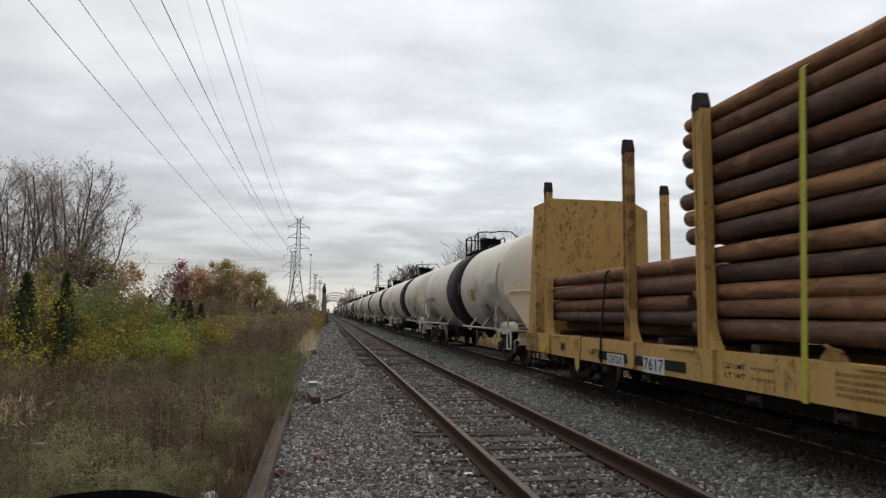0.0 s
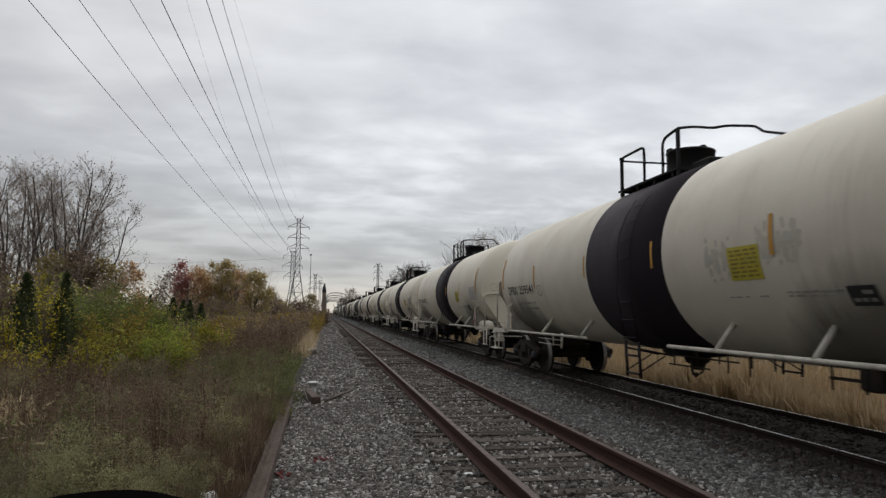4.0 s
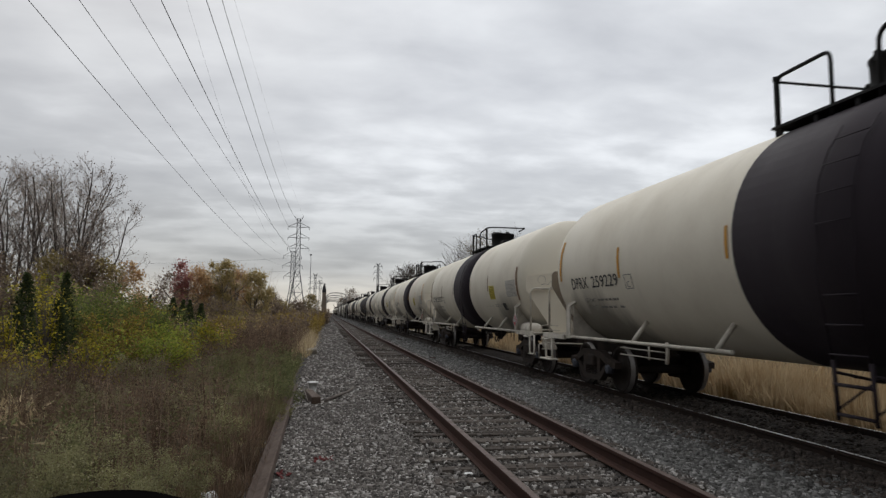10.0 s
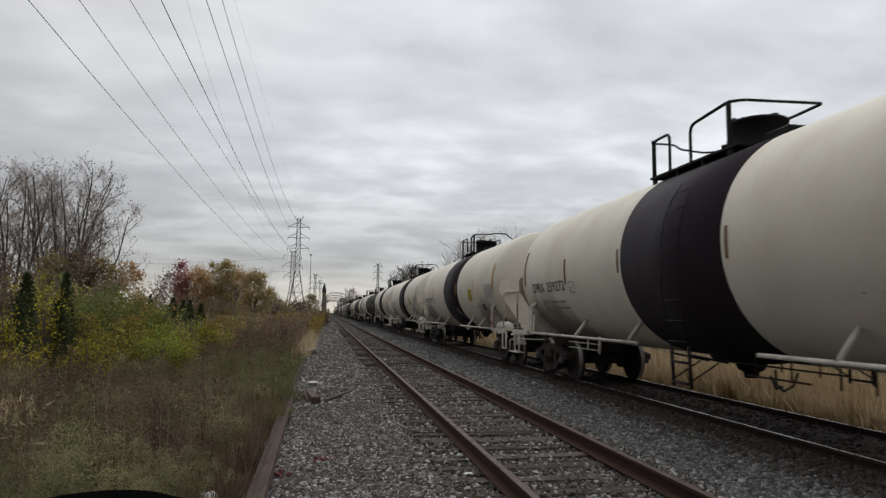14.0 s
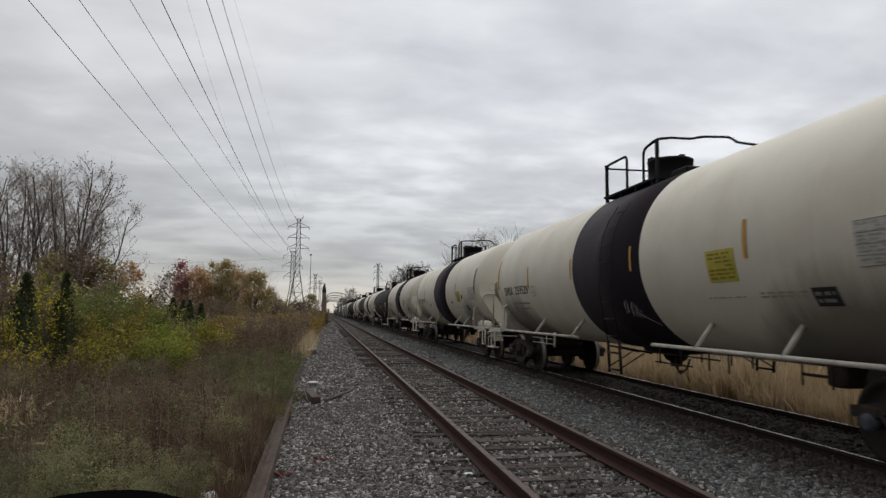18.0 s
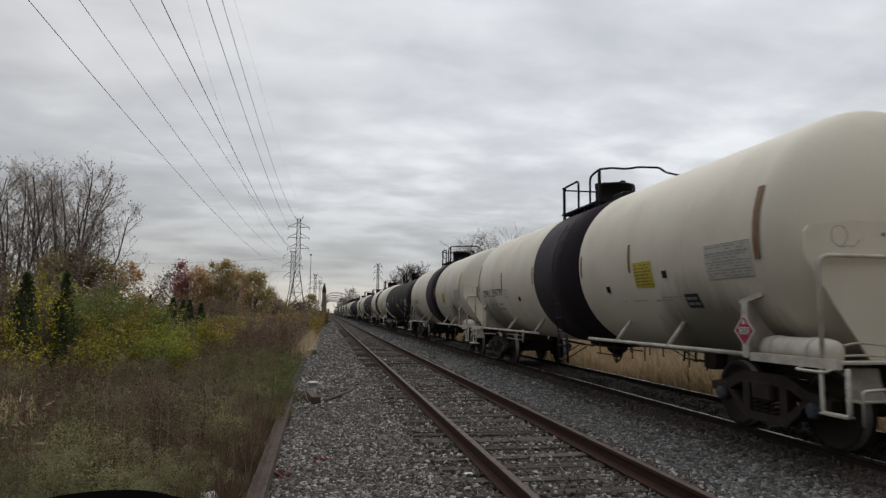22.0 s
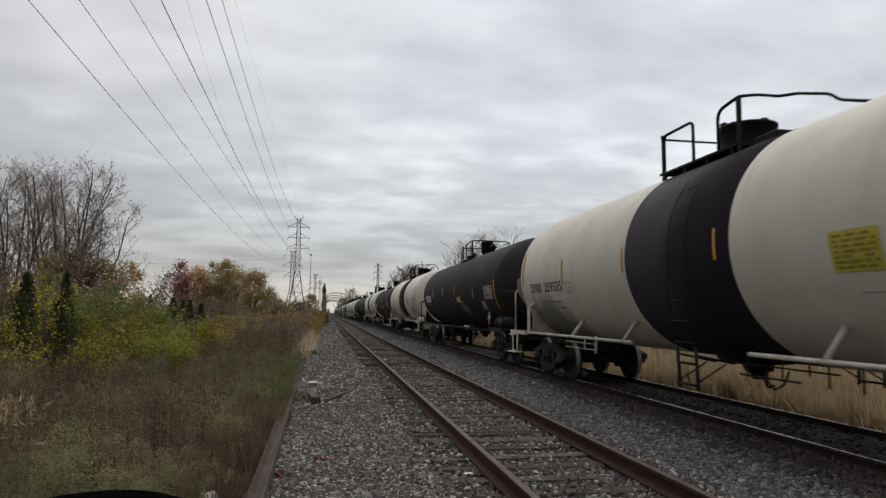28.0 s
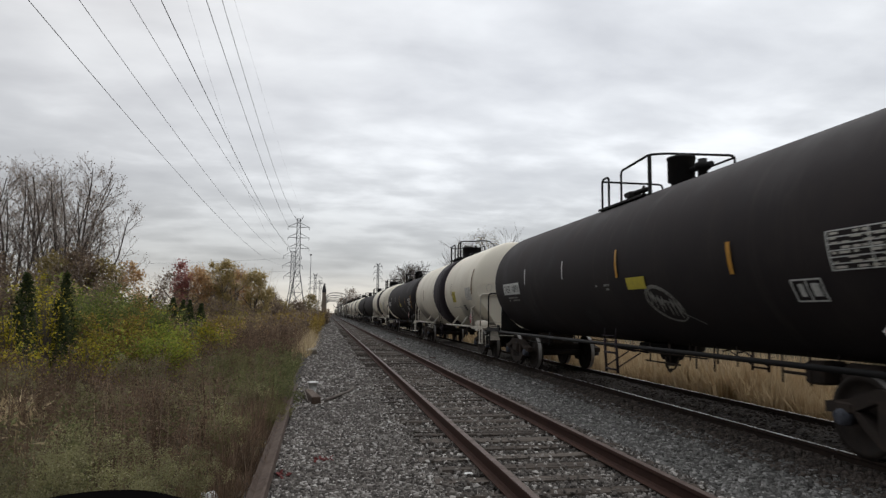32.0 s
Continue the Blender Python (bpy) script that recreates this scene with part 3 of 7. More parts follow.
def build_stones():
    rng = np.random.default_rng(11)
    protos = [stone_proto(rng) for _ in range(14)]

    def cover(n, x0, x1, y0, y1, lo, hi, lift=0.0, power=1.0, heap=0.0):
        x = rng.uniform(x0, x1, n)
        y = y0 + (y1 - y0) * rng.uniform(0, 1, n) ** power
        sc = np.stack([rng.uniform(lo, hi, n), rng.uniform(lo, hi, n), rng.uniform(lo, hi, n)], 1)
        z = bed_top(x) + sc[:, 2] * rng.uniform(0.05, 0.32, n) + lift + heap * np.clip(wave(x, y, 3.1, 2.3, 0.8) + rng.normal(0, 0.25, n) - 0.35, 0, 1)
        return np.stack([x, y, z], 1), rng.uniform(0, 6.28, n), sc

    def lay(name, jobs, mat, label):
        chunks = []
        for place, turn, sc in jobs:
            kinds = rng.integers(0, len(protos), len(place))
            for k, (pv, pf) in enumerate(protos):
                s = kinds == k
                if s.any():
                    chunks.append(strew(pv, pf, place[s], turn[s], sc[s]))
        v, f = joined(chunks)
        tagged(new(name, big_mesh(name, v, f, mat)), label, "gravel", kind="stuff")

    apron = [cover(27000, -0.85, 1.25, 4.2, 13, 0.016, 0.046, 0.008, 1.4), cover(9500, -0.7, 1.25, 13, 34, 0.038, 0.08, 0.008, 1.3), cover(5500, -0.6, 1.2, 33, 80, 0.06, 0.11, 0.0, 1.2), cover(2400, -0.1, 1.2, 80, 230, 0.11, 0.20, 0.0, 1.0), cover(350, -0.7, 1.2, 4.2, 25, 0.05, 0.085)]
    apron.append(cover(1500, -0.85, 1.25, -6, 4.3, 0.05, 0.10))
    lay("gravel", apron, M["stones"], "loose pale grey crushed stone beside the track")
    cribs = [cover(15000, 1.15, 3.95, 4.8, 14, 0.02, 0.052, 0.0, 1.4, 0.02), cover(8000, 1.15, 3.95, 14, 36, 0.035, 0.07, -0.006, 1.3, 0.015), cover(2300, 1.2, 3.9, 4.8, 22, 0.018, 0.042, 0.045, 1.3), cover(500, 1.2, 1.75, 5.5, 20, 0.03, 0.055, 0.04, 1.2), cover(4000, 1.15, 3.95, 36, 110, 0.06, 0.11, -0.006, 1.1)]
    cribs.append(cover(1500, 1.15, 3.95, -6, 4.9, 0.05, 0.10))
    lay("gravel", cribs, M["stones"], "crushed stone between the sleepers")
    mid = [cover(10000, 3.9, 5.45, 5.5, 15, 0.025, 0.058, 0, 1.2), cover(8000, 3.9, 5.45, 15, 38, 0.045, 0.085, 0, 1.3), cover(4000, 3.9, 5.4, 37, 80, 0.07, 0.12, 0, 1.2), cover(1900, 3.9, 5.4, 80, 230, 0.11, 0.20, 0, 1.0)]
    mid.append(cover(1300, 3.9, 5.5, -6, 5.6, 0.05, 0.10))
    lay("gravel", mid, M["stonesblue"], "blue-grey crushed stone between the two tracks")
    lay("gravel", [cover(6200, 5.12, 5.85, 5.5, 24, 0.025, 0.065, 0.004, 1.3), cover(1400, 5.15, 5.85, 24, 60, 0.05, 0.10, 0.0, 1.2)], M["stonesbrown"], "brown dirty stone along the train's track")
    lay("gravel", [cover(3500, 5.75, 8.6, 5.5, 22, 0.03, 0.07, -0.01, 1.2)], M["ballastdark"], "oil-darkened stone under the train")


# ---- track ----
RAIL_PROFILE = [(-0.036, 0.0), (0.036, 0.0), (0.037, -0.03), (0.010, -0.048), (0.009, -0.13), (0.03, -0.15), (0.072, -0.162), (0.072, -0.172), (-0.072, -0.172), (-0.072, -0.162), (-0.03, -0.15), (-0.009, -0.13), (-0.010, -0.048), (-0.037, -0.03)]


def build_track(xm, top_mat, side_mat, label, ties, y_first, y_last, seed, tie_len, tie_z=-0.188):
    rng = random.Random(seed)
    track = thing("railway_track", label, "railway track", kind="structure")
    for side in (-1, 1):
        x = xm + side * 0.7525
        rail = part("rail", G().prism([(x + p, q) for p, q in RAIL_PROFILE], "y", -8, 620), M[side_mat], track, "rust-brown steel rail")
        w = 0.010 if top_mat == "railshine" else 0.033
        part("rail_head", G().box(x - w, x + w, -8, 620, 0.0, 0.004), M[top_mat], rail)
    pm = []
    for k in range(6):
        g = G()
        g.box(-tie_len / 2, tie_len / 2, -0.115, 0.115, -0.18, 0.0, 0.012)
        g.v = [(a + rng.uniform(-0.02, 0.02) * (abs(a) > 1), b + rng.uniform(-0.012, 0.012), c + rng.uniform(-0.012, 0.012)) for a, b, c in g.v]
        pm.append(g.mesh("sleeper", M["tie"]))
    plate = G().box(-0.09, 0.09, -0.16, 0.16, 0.0, 0.012)
    for q in (-0.11, 0.11):
        for w in (-0.085, 0.085):
            plate.box(w - 0.012, w + 0.012, q - 0.012, q + 0.012, 0.012, 0.035)
    plate = plate.mesh("tie_plate", M["rail"])
    y, n = y_first, 0
    while y < y_last and n < ties:
        t = part("sleeper", pm[rng.randrange(6)], None, track)
        t.matrix_local = pose(xm + rng.uniform(-0.09, 0.09), y, tie_z - rng.choice((0.0, 0.0, 0.006, 0.014)), rng.uniform(-1, 1), rng.uniform(-0.5, 0.5), rng.uniform(-1.6, 1.6))
        if y < 24:
            for side in (-1, 1):
                p = part("tie_plate", plate, None, t)
                p.matrix_local = t.matrix_local.inverted() @ pose(xm + side * 0.7525, y, -0.186)
        y += 0.53 + rng.uniform(-0.04, 0.04)
        n += 1
    far = G()
    while y < 130:
        far.box(xm - tie_len / 2, xm + tie_len / 2, y - 0.11, y + 0.11, -0.3, -0.19)
        y += 0.54
    tagged(part("far_sleepers", far, M["tie"], track), kind="stuff")
    return track


build_ground()
build_bed()

# ---- the train ----
CAR = 17.83            # from coupler to coupler
BOGIE_S = 6.70         # bogie centres from the car's middle
WHEEL_R = 0.457
wheelsets = []         # (wheelset, place along the bogie)


def make_bogie(parent, s, near=True):
    """A three-piece freight bogie with its two wheelsets."""
    frame_ob = part("bogie_bolster", G().box(-1.12, 1.12, -0.2, 0.2, 0.46, 0.70, 0.03), M["bogie"], parent, "black oily cast-steel bogie")
    frame_ob.matrix_local = pose(0, s, 0)
    for side in (-1, 1):
        x, g = side * 1.0, G()
        # side frame: arched top chord, sloping tension chord, with openings
        g.prism([(-1.15, 0.60), (-0.80, 0.66), (-0.45, 0.80), (0.45, 0.80), (0.80, 0.66), (1.15, 0.60), (1.15, 0.48), (0.78, 0.52), (0.44, 0.66), (-0.44, 0.66), (-0.78, 0.52), (-1.15, 0.48)], "x", x - 0.07, x + 0.07)
        g.prism([(-0.80, 0.56), (-0.66, 0.52), (-0.36, 0.30), (0.36, 0.30), (0.66, 0.52), (0.80, 0.56), (0.62, 0.36), (0.40, 0.19), (-0.40, 0.19), (-0.62, 0.36)], "x", x - 0.07, x + 0.07)
        for q in (-0.36, 0.36):
            g.box(x - 0.07, x + 0.07, q - 0.07, q + 0.07, 0.28, 0.68)
        for e in (-0.889, 0.889):
            g.box(x - 0.09, x + 0.09, e - 0.13, e + 0.13, 0.50, 0.62, 0.02)
        part("side_frame", g, M["bogie"], frame_ob)
        for q in (-0.17, 0.0, 0.17) if near else ():
            part("spring", G().tube([(x + 0.07 * math.cos(a * 0.9), q + 0.07 * math.sin(a * 0.9), 0.30 + 0.17 * a / 22) for a in range(23)], 0.016, 4), M["bogie"], frame_ob)
    for e in (-0.42, 0.42):
        part("brake_beam", G().tube([(-0.8, e, 0.42), (0.8, e, 0.42)], 0.04, 8).box(-0.84, -0.68, e - 0.08, e + 0.08, 0.3, 0.56).box(0.68, 0.84, e - 0.08, e + 0.08, 0.3, 0.56), M["bogie"], frame_ob)
    for e in (-0.889, 0.889):
        w = G()
        for side in (-1, 1):
            x = side * 0.7525
            w.lathe([(0.07, x - side * 0.09), (0.13, x - side * 0.09), (0.16, x - side * 0.05), (0.36, x - side * 0.02), (0.40, x - side * 0.065), (0.485, x - side * 0.067), (0.485, x - side * 0.04), (WHEEL_R, x - side * 0.025), (WHEEL_R - 0.003, x + side * 0.07), (0.39, x + side * 0.075), (0.365, x + side * 0.03), (0.15, x + side * 0.04), (0.12, x + side * 0.09), (0.08, x + side * 0.09)], "x", n=26 if near else 10)
        w.tube([(-1.02, 0, 0), (1.02, 0, 0)], 0.085, 12)
        me = w.mesh("wheelset", M["wheel"])
        me.materials.append(M["tread"])
        for q in me.polygons:
            c = q.center
            if math.hypot(c.y, c.z) > 0.40 and abs(q.normal.x) < 0.4 and abs(c.x) > 0.73:
                q.material_index = 1
        ws = part("wheelset", me, None, frame_ob, "rusty steel wheels on an axle with polished treads")
        ws.matrix_local = pose(0, e, WHEEL_R)
        ws["place"] = e
    for e in (-0.889, 0.889):
        for side in (-1, 1):
            c = G().lathe([(0.0, side * 1.13), (0.05, side * 1.13), (0.09, side * 1.115), (0.10, side * 1.0), (0.0, side * 1.0)], "x", (0, e, WHEEL_R), 14)
            for k in range(3):
                a = 2.1 * k + 0.5
                c.box(side * 1.125 - 0.012, side * 1.125 + 0.012, e + 0.06 * math.cos(a) - 0.018, e + 0.06 * math.cos(a) + 0.018, WHEEL_R + 0.06 * math.sin(a) - 0.018, WHEEL_R + 0.06 * math.sin(a) + 0.018)
            part("bearing_cap", c, M["cap"], frame_ob, "dull grey bearing end cap")
    return frame_ob


def tank_profile(brake_end, far_end, depth, n=11):
    """Radius along the tank with elliptical heads."""
    arc = [math.pi / 2 * i / (n - 1) for i in range(n)]
    p = [(max(0.0005, TANK_R * math.sin(a)), -brake_end - depth * math.cos(a)) for a in arc]
    return p + [(max(0.0005, TANK_R * math.sin(a)), far_end + depth * math.cos(a)) for a in reversed(arc)]


def round_rail(pts, r=0.02, k=0.10, n=8):
    """A bent pipe: the corners of the polyline are rounded."""
    P = [Vector(p) for p in pts]
    out = [P[0]]
    for i in range(1, len(P) - 1):
        a, b = (P[i - 1] - P[i]), (P[i + 1] - P[i])
        ka, kb = min(k, a.length / 2), min(k, b.length / 2)
        a, b = P[i] + a.normalized() * ka, P[i] + b.normalized() * kb
        for t in (0.0, 0.25, 0.5, 0.75, 1.0):
            out.append(a * (1 - t) ** 2 + P[i] * 2 * t * (1 - t) + b * t * t)
    out.append(P[-1])
    return G().tube(out, r, n)


def cream_top(car, first=(1.08, 0.12), second=(-0.58, -1.11), dome=-0.3, bent=True):
    """Dome, walkways and railings on a cream car: the two hoops on the near side and the dome by their places along the tank."""
    mat, dr = M["blacktrim"], 0.43
    part("dome_housing", G().lathe([(dr, 3.9), (dr, 4.545), (dr + 0.012, 4.55), (dr + 0.012, 4.585), (dr - 0.01, 4.60), (0.0, 4.63)], "z", (0, dome, 0), 28), mat, car, "round black valve housing")
    lid = G().box(-0.30, -0.02, dome - 0.05, dome + 0.22, 4.60, 4.66, 0.02).tube([(-0.36, dome + 0.1, 4.66), (-0.1, dome + 0.3, 4.70)], 0.018, 5)
    part("lid_hinge", lid.box(-0.44, -0.36, dome + 0.02, dome + 0.10, 4.50, 4.64, 0.01).box(0.05, 0.16, dome - 0.3, dome - 0.2, 4.60, 4.67, 0.015), mat, car)
    y0, y1 = min(second[1], dome - 0.55), first[0] + 0.08
    for x in (-0.62, 0.62):
        part("platform", G().box(x - 0.15, x + 0.15, y0, y1, 4.045, 4.08), mat, car, "black walkway board")
    part("platform", G().box(-0.47, 0.47, first[1] + 0.1, y1, 4.125, 4.155), mat, car)
    for k in range(4):
        s = y1 - 0.12 - (y1 - y0 - 0.3) * k / 3
        part("platform_bracket", G().box(-0.74, -0.70, s - 0.03, s + 0.03, 3.93, 4.05).box(-0.72, -0.5, s - 0.02, s + 0.02, 4.02, 4.045), mat, car)
    for x in (-0.72, 0.72):
        z0 = TANK_Z + math.sqrt(TANK_R ** 2 - x * x) - 0.04
        part("safety_rail", round_rail([(x, first[0], z0), (x, first[0], 4.76), (x, first[1], 4.76), (x, first[1], z0)], 0.026, 0.12), mat, car)
        part("rail_post", G().beam((x, first[0] + 0.005, z0 - 0.02), (x, first[0] + 0.005, 4.77), 0.06, 0.045, (0, 1, 0)).lathe([(0.0, 4.70), (0.05, 4.71), (0.05, 4.77), (0.0, 4.78)], "z", (x, first[0], 0), 8), mat, car)
        if x < 0:
            part("safety_rail", round_rail([(x, second[0], z0), (x, second[0], 4.71), (x, second[1], 4.78), (x + 0.1, second[1] - 0.03, 4.79)], 0.026, 0.16), mat, car)
            part("rail_post", G().beam((x, second[1], z0), (x, second[1], 4.78), 0.055, 0.055, (0, 1, 0)), mat, car)
    part("safety_rail", round_rail([(-0.72, first[0], 4.70), (0.72, first[0], 4.70)] if bent else [(-0.72, first[0], 4.72), (-0.3, first[0], 4.72), (-0.2, first[0], 4.64), (0.3, first[0], 4.60), (0.72, first[0], 4.66)], 0.020), mat, car)
    b = second[1]
    if bent:
        far = [(-0.72, b, 4.78), (-0.45, b - 0.05, 4.81), (-0.1, b - 0.08, 4.80), (0.14, b - 0.14, 4.84), (0.58, b - 0.28, 4.82), (0.66, b - 0.38, 4.70), (0.72, b - 0.94, 4.50), (0.72, b - 0.42, 4.44)]
    else:
        far = [(-0.72, b, 4.78), (-0.5, b - 0.05, 4.81), (0.72, b - 0.22, 4.78), (0.72, b + 0.6, 4.76)]
    part("safety_rail", round_rail(far, 0.024, 0.07), mat, car)
    part("valve", G().lathe([(0.07, 3.95), (0.07, 4.24), (0.11, 4.25), (0.11, 4.30), (0.0, 4.32)], "z", (0.1, dome - 0.68, 0), 10), mat, car)
    part("valve", G().box(-0.25, 0.4, dome - 1.0, dome - 0.45, 4.08, 4.27, 0.02).tube([(0.0, dome - 1.3, 4.12), (0.0, dome - 0.9, 4.16)], 0.05, 6).tube([(0.0, dome - 1.22, 4.1), (0.0, dome - 1.22, 4.24)], 0.02, 5), mat, car)


def make_tank_car(dark, near=True, top=True):
    """A tank car round its middle at rail height; the brake end points to -y."""
    body, trim = (M["black"], M["blacktrim"]) if dark else (M["white"], M["creamtrim"])
    car = thing("tank_car", "black bulk tank car with yellow markings, rolling on rails" if dark else "cream tank car with a black middle band, rolling on rails", "tank car", "tank cars of the train")
    shell = part("tank_shell", G().lathe([(r * (0.925 if dark else 1.0), a) for r, a in (tank_profile(7.45, 7.45, 1.0) if dark else tank_profile(7.42, 7.15, 0.73))], "y", (0, 0, TANK_Z - (0.02 if dark else 0)), 64 if near else 32), body, car, "glossy black riveted tank" if dark else "weathered cream steel tank")
    if not dark:
        part("painted_band", G().lathe([(TANK_R, -2.10), (TANK_R + 0.006, -2.10), (TANK_R + 0.006, 0.86), (TANK_R, 0.86)], "y", (0, 0, TANK_Z), 64 if near else 32), M["band"], car, "black painted band")
    # dome, platform and railings on top
    def top_of_black_car():
        mat = M["blacktrim"]
        part("dome_housing", G().lathe([(0.19, 3.7), (0.19, 4.02), (0.25, 4.06), (0.25, 4.47), (0.265, 4.48), (0.265, 4.515), (0.23, 4.53), (0.0, 4.54)], "z", (-0.1, -1.0, 0), 24), mat, car, "round black valve housing")
        part("valve", G().lathe([(0.09, 3.8), (0.09, 4.18), (0.14, 4.19), (0.14, 4.30), (0.08, 4.33), (0.08, 4.38), (0.0, 4.39)], "z", (0.02, -1.52, 0), 14).tube([(-0.05, -1.15, 4.24), (0.02, -1.52, 4.24), (0.06, -1.75, 4.24)], 0.06, 8), mat, car)
        part("valve", G().box(-0.72, -0.46, -0.12, 0.12, 3.88, 4.02, 0.03).tube([(-0.66, 0.2, 3.98), (-0.5, -0.55, 4.0)], 0.045, 6).tube([(-0.5, -0.28, 3.9), (-0.5, -0.28, 4.1)], 0.03, 6), mat, car)
        part("platform", G().box(-0.78, -0.5, -0.75, 1.3, 3.81, 3.85), mat, car, "black walkway board")
        for s in (1.15, 0.5, -0.2, -0.7):
            part("platform_bracket", G().box(-0.74, -0.70, s - 0.03, s + 0.03, 3.70, 3.81), mat, car)
        zb = 3.74
        part("safety_rail", round_rail([(-0.72, 1.20, zb), (-0.72, 1.20, 4.50), (-0.72, 0.86, 4.50), (-0.72, 0.86, zb)], 0.024), mat, car)
        part("safety_rail", round_rail([(-0.72, 0.26, zb), (-0.72, 0.26, 4.50), (-0.72, -0.95, 4.56), (-0.4, -1.02, 4.58), (0.72, -1.45, 4.50), (0.72, -1.45, zb)], 0.024), mat, car)
        part("safety_rail", round_rail([(0.72, -1.45, 4.46), (0.72, -0.6, 4.46)], 0.022), mat, car)
        part("rail_post", G().beam((-0.72, -0.95, zb), (-0.72, -0.95, 4.56), 0.055, 0.055, (0, 1, 0)), mat, car)
        part("safety_rail", round_rail([(-0.72, 1.20, 4.46), (0.72, 1.20, 4.46), (0.72, 1.20, zb)], 0.022), mat, car)

    if dark:
        top_of_black_car()
    elif top:
        cream_top(car)
    # underframe
    for e in (-1, 1):
        er = 8.50 if dark else 8.23 if e < 0 else 8.20
        sad = 6.98 if dark else 6.98 if e < 0 else 6.74
        post = 7.05 if dark else 7.03 if e < 0 else 6.82
        part("draft_sill", G().box(-0.3, 0.3, min(e * 5.6, e * 8.45), max(e * 5.6, e * 8.45), 0.70, 1.02, 0.02), M["bogie"], car)
        part("coupler", G().box(-0.13, 0.13, min(e * 8.4, e * 8.8), max(e * 8.4, e * 8.8), 0.72, 0.92, 0.03).box(-0.2, 0.17, min(e * 8.66, e * 8.95), max(e * 8.66, e * 8.95), 0.70, 0.95, 0.05), M["bogie"], car, "black cast coupler")
        make_bogie(car, e * BOGIE_S, near)
        part("end_platform", G().box(-1.5, 1.5, min(e * 8.16, e * (er + 0.22)), max(e * 8.16, e * (er + 0.22)), 1.05, 1.075), trim, car)
        part("saddle", G().prism([(-1.46, 1.05), (1.46, 1.05), (1.44, 1.75)] + [(TANK_R * math.cos(radians(t)), TANK_Z + TANK_R * math.sin(radians(t))) for t in range(-28, -160, -12)] + [(-1.44, 1.75)], "y", e * sad - 0.02, e * sad + 0.02), trim, car)
        for x in (-1, 1):
            p = G().box(x * 1.52 - 0.015, x * 1.52 + 0.015, e * post - (0.06 if e < 0 else 0.10), e * post + (0.06 if e < 0 else 0.10), 1.03, 1.2 if dark else 1.72)
            if not dark:
                p.beam((x * 1.52, e * post + 0.08, 1.71), (x * 1.455, e * post - 0.27, 1.81), 0.05, 0.06)
                pad = G()
                for k in range(5):
                    w = 0.16 * math.cos(math.pi / 2 * k / 5)
                    for q in (1, -1):
                        pad.add([(x * (TANK_R + 0.008) * math.cos(radians(t)), e * post - 0.22 + q * u, TANK_Z + (TANK_R + 0.008) * math.sin(radians(t))) for u, t in ((0, -25 + 1.4 * k), (w, -25 + 1.4 * k), (w * 0.86, -23.6 + 1.4 * k), (0, -23.6 + 1.4 * k))], [(0, 1, 2, 3)])
                part("doubler_pad", pad, body, car)
            part("saddle_post", p, trim, car, "" if dark else "cream bolster post")
            part("side_sill", G().box(x * 1.5 - 0.03, x * 1.5 + 0.03, min(e * 7.1, e * 8.5), max(e * 7.1, e * 8.5), 1.0, 1.1), trim, car)
            if near or x < 0:
                q0, q1 = (8.24, 8.60) if e < 0 or dark else (7.94, 8.36)
                st = round_rail([(x * 1.5, e * q0, 1.02), (x * 1.5, e * q0, 0.54), (x * 1.5, e * q1, 0.54), (x * 1.5, e * q1, 1.02)], 0.024, 0.05, 6)
                if e < 0 or dark:
                    st.box(x * 1.5 - 0.05, x * 1.5 + 0.05, e * (q0 + q1) / 2 - 0.18, e * (q0 + q1) / 2 + 0.18, 0.53, 0.55)
                else:
                    st.box(x * 1.5 - 0.12, x * 1.5 + 0.12, 7.84, 8.52, 0.495, 0.525, 0.008)
                part("sill_step", st, trim, car)
                part("grab_handle", round_rail([(x * 1.5, e * 7.98, 1.0), (x * 1.60, e * 7.98, 0.97), (x * 1.60, e * 8.40, 0.97), (x * 1.5, e * 8.40, 1.0)], 0.016, 0.05, 6), trim, car)
        part("end_handrail", round_rail([(-1.47, e * er, 1.06), (-1.47, e * er, 2.20), (1.47, e * er, 2.20), (1.47, e * er, 1.06)], 0.024, 0.14), trim, car)
        # head shield: widest at the middle of the tank, tapering to the sill
        k = 1.065 if e < 0 else 1.0
        poly = [(k * a, b) for a, b in ((0.76, 1.03), (-0.76, 1.03), (-1.46, 2.12), (-1.49, 2.19), (-1.49, 2.46), (-1.44, 2.53), (-0.90, 2.60), (0.90, 2.60), (1.44, 2.53), (1.49, 2.46), (1.49, 2.19), (1.46, 2.12))]
        if not dark:
            # the far plate's paint carries the shade of the gap besides its grime
            part("head_shield", G().prism(poly, "y", (-8.182 if e < 0 else 7.95), (-8.162 if e < 0 else 7.97)), M["shield" if e < 0 else "grime_shade"], car, "flat cream shield plate before the tank head" if e < 0 else "shield plate behind the tank head, brown grime and shade painted inside")
    for x in (-1, 1):
        if dark:
            part("side_pipe", G().tube([(x * 1.5, -7.0, 1.0), (x * 1.5, 7.0, 1.0)], 0.035, 8), trim, car)
        else:
            part("side_pipe", G().tube([(x * 1.5, -7.0, 1.07), (x * 1.5, -2.05, 1.07)], 0.030, 8), trim, car)
            part("side_pipe", G().tube([(x * 1.5, 1.10, 1.07), (x * 1.5, 6.8, 1.07)], 0.030, 8), trim, car)
            if near or x < 0:
                for s in (-5.1, -3.3, 1.45, 3.9):
                    part("strut", G().tube([(x * 1.5, s, 1.07), (x * 1.19, s + 0.02, 1.45)], 0.04, 8), trim, car)
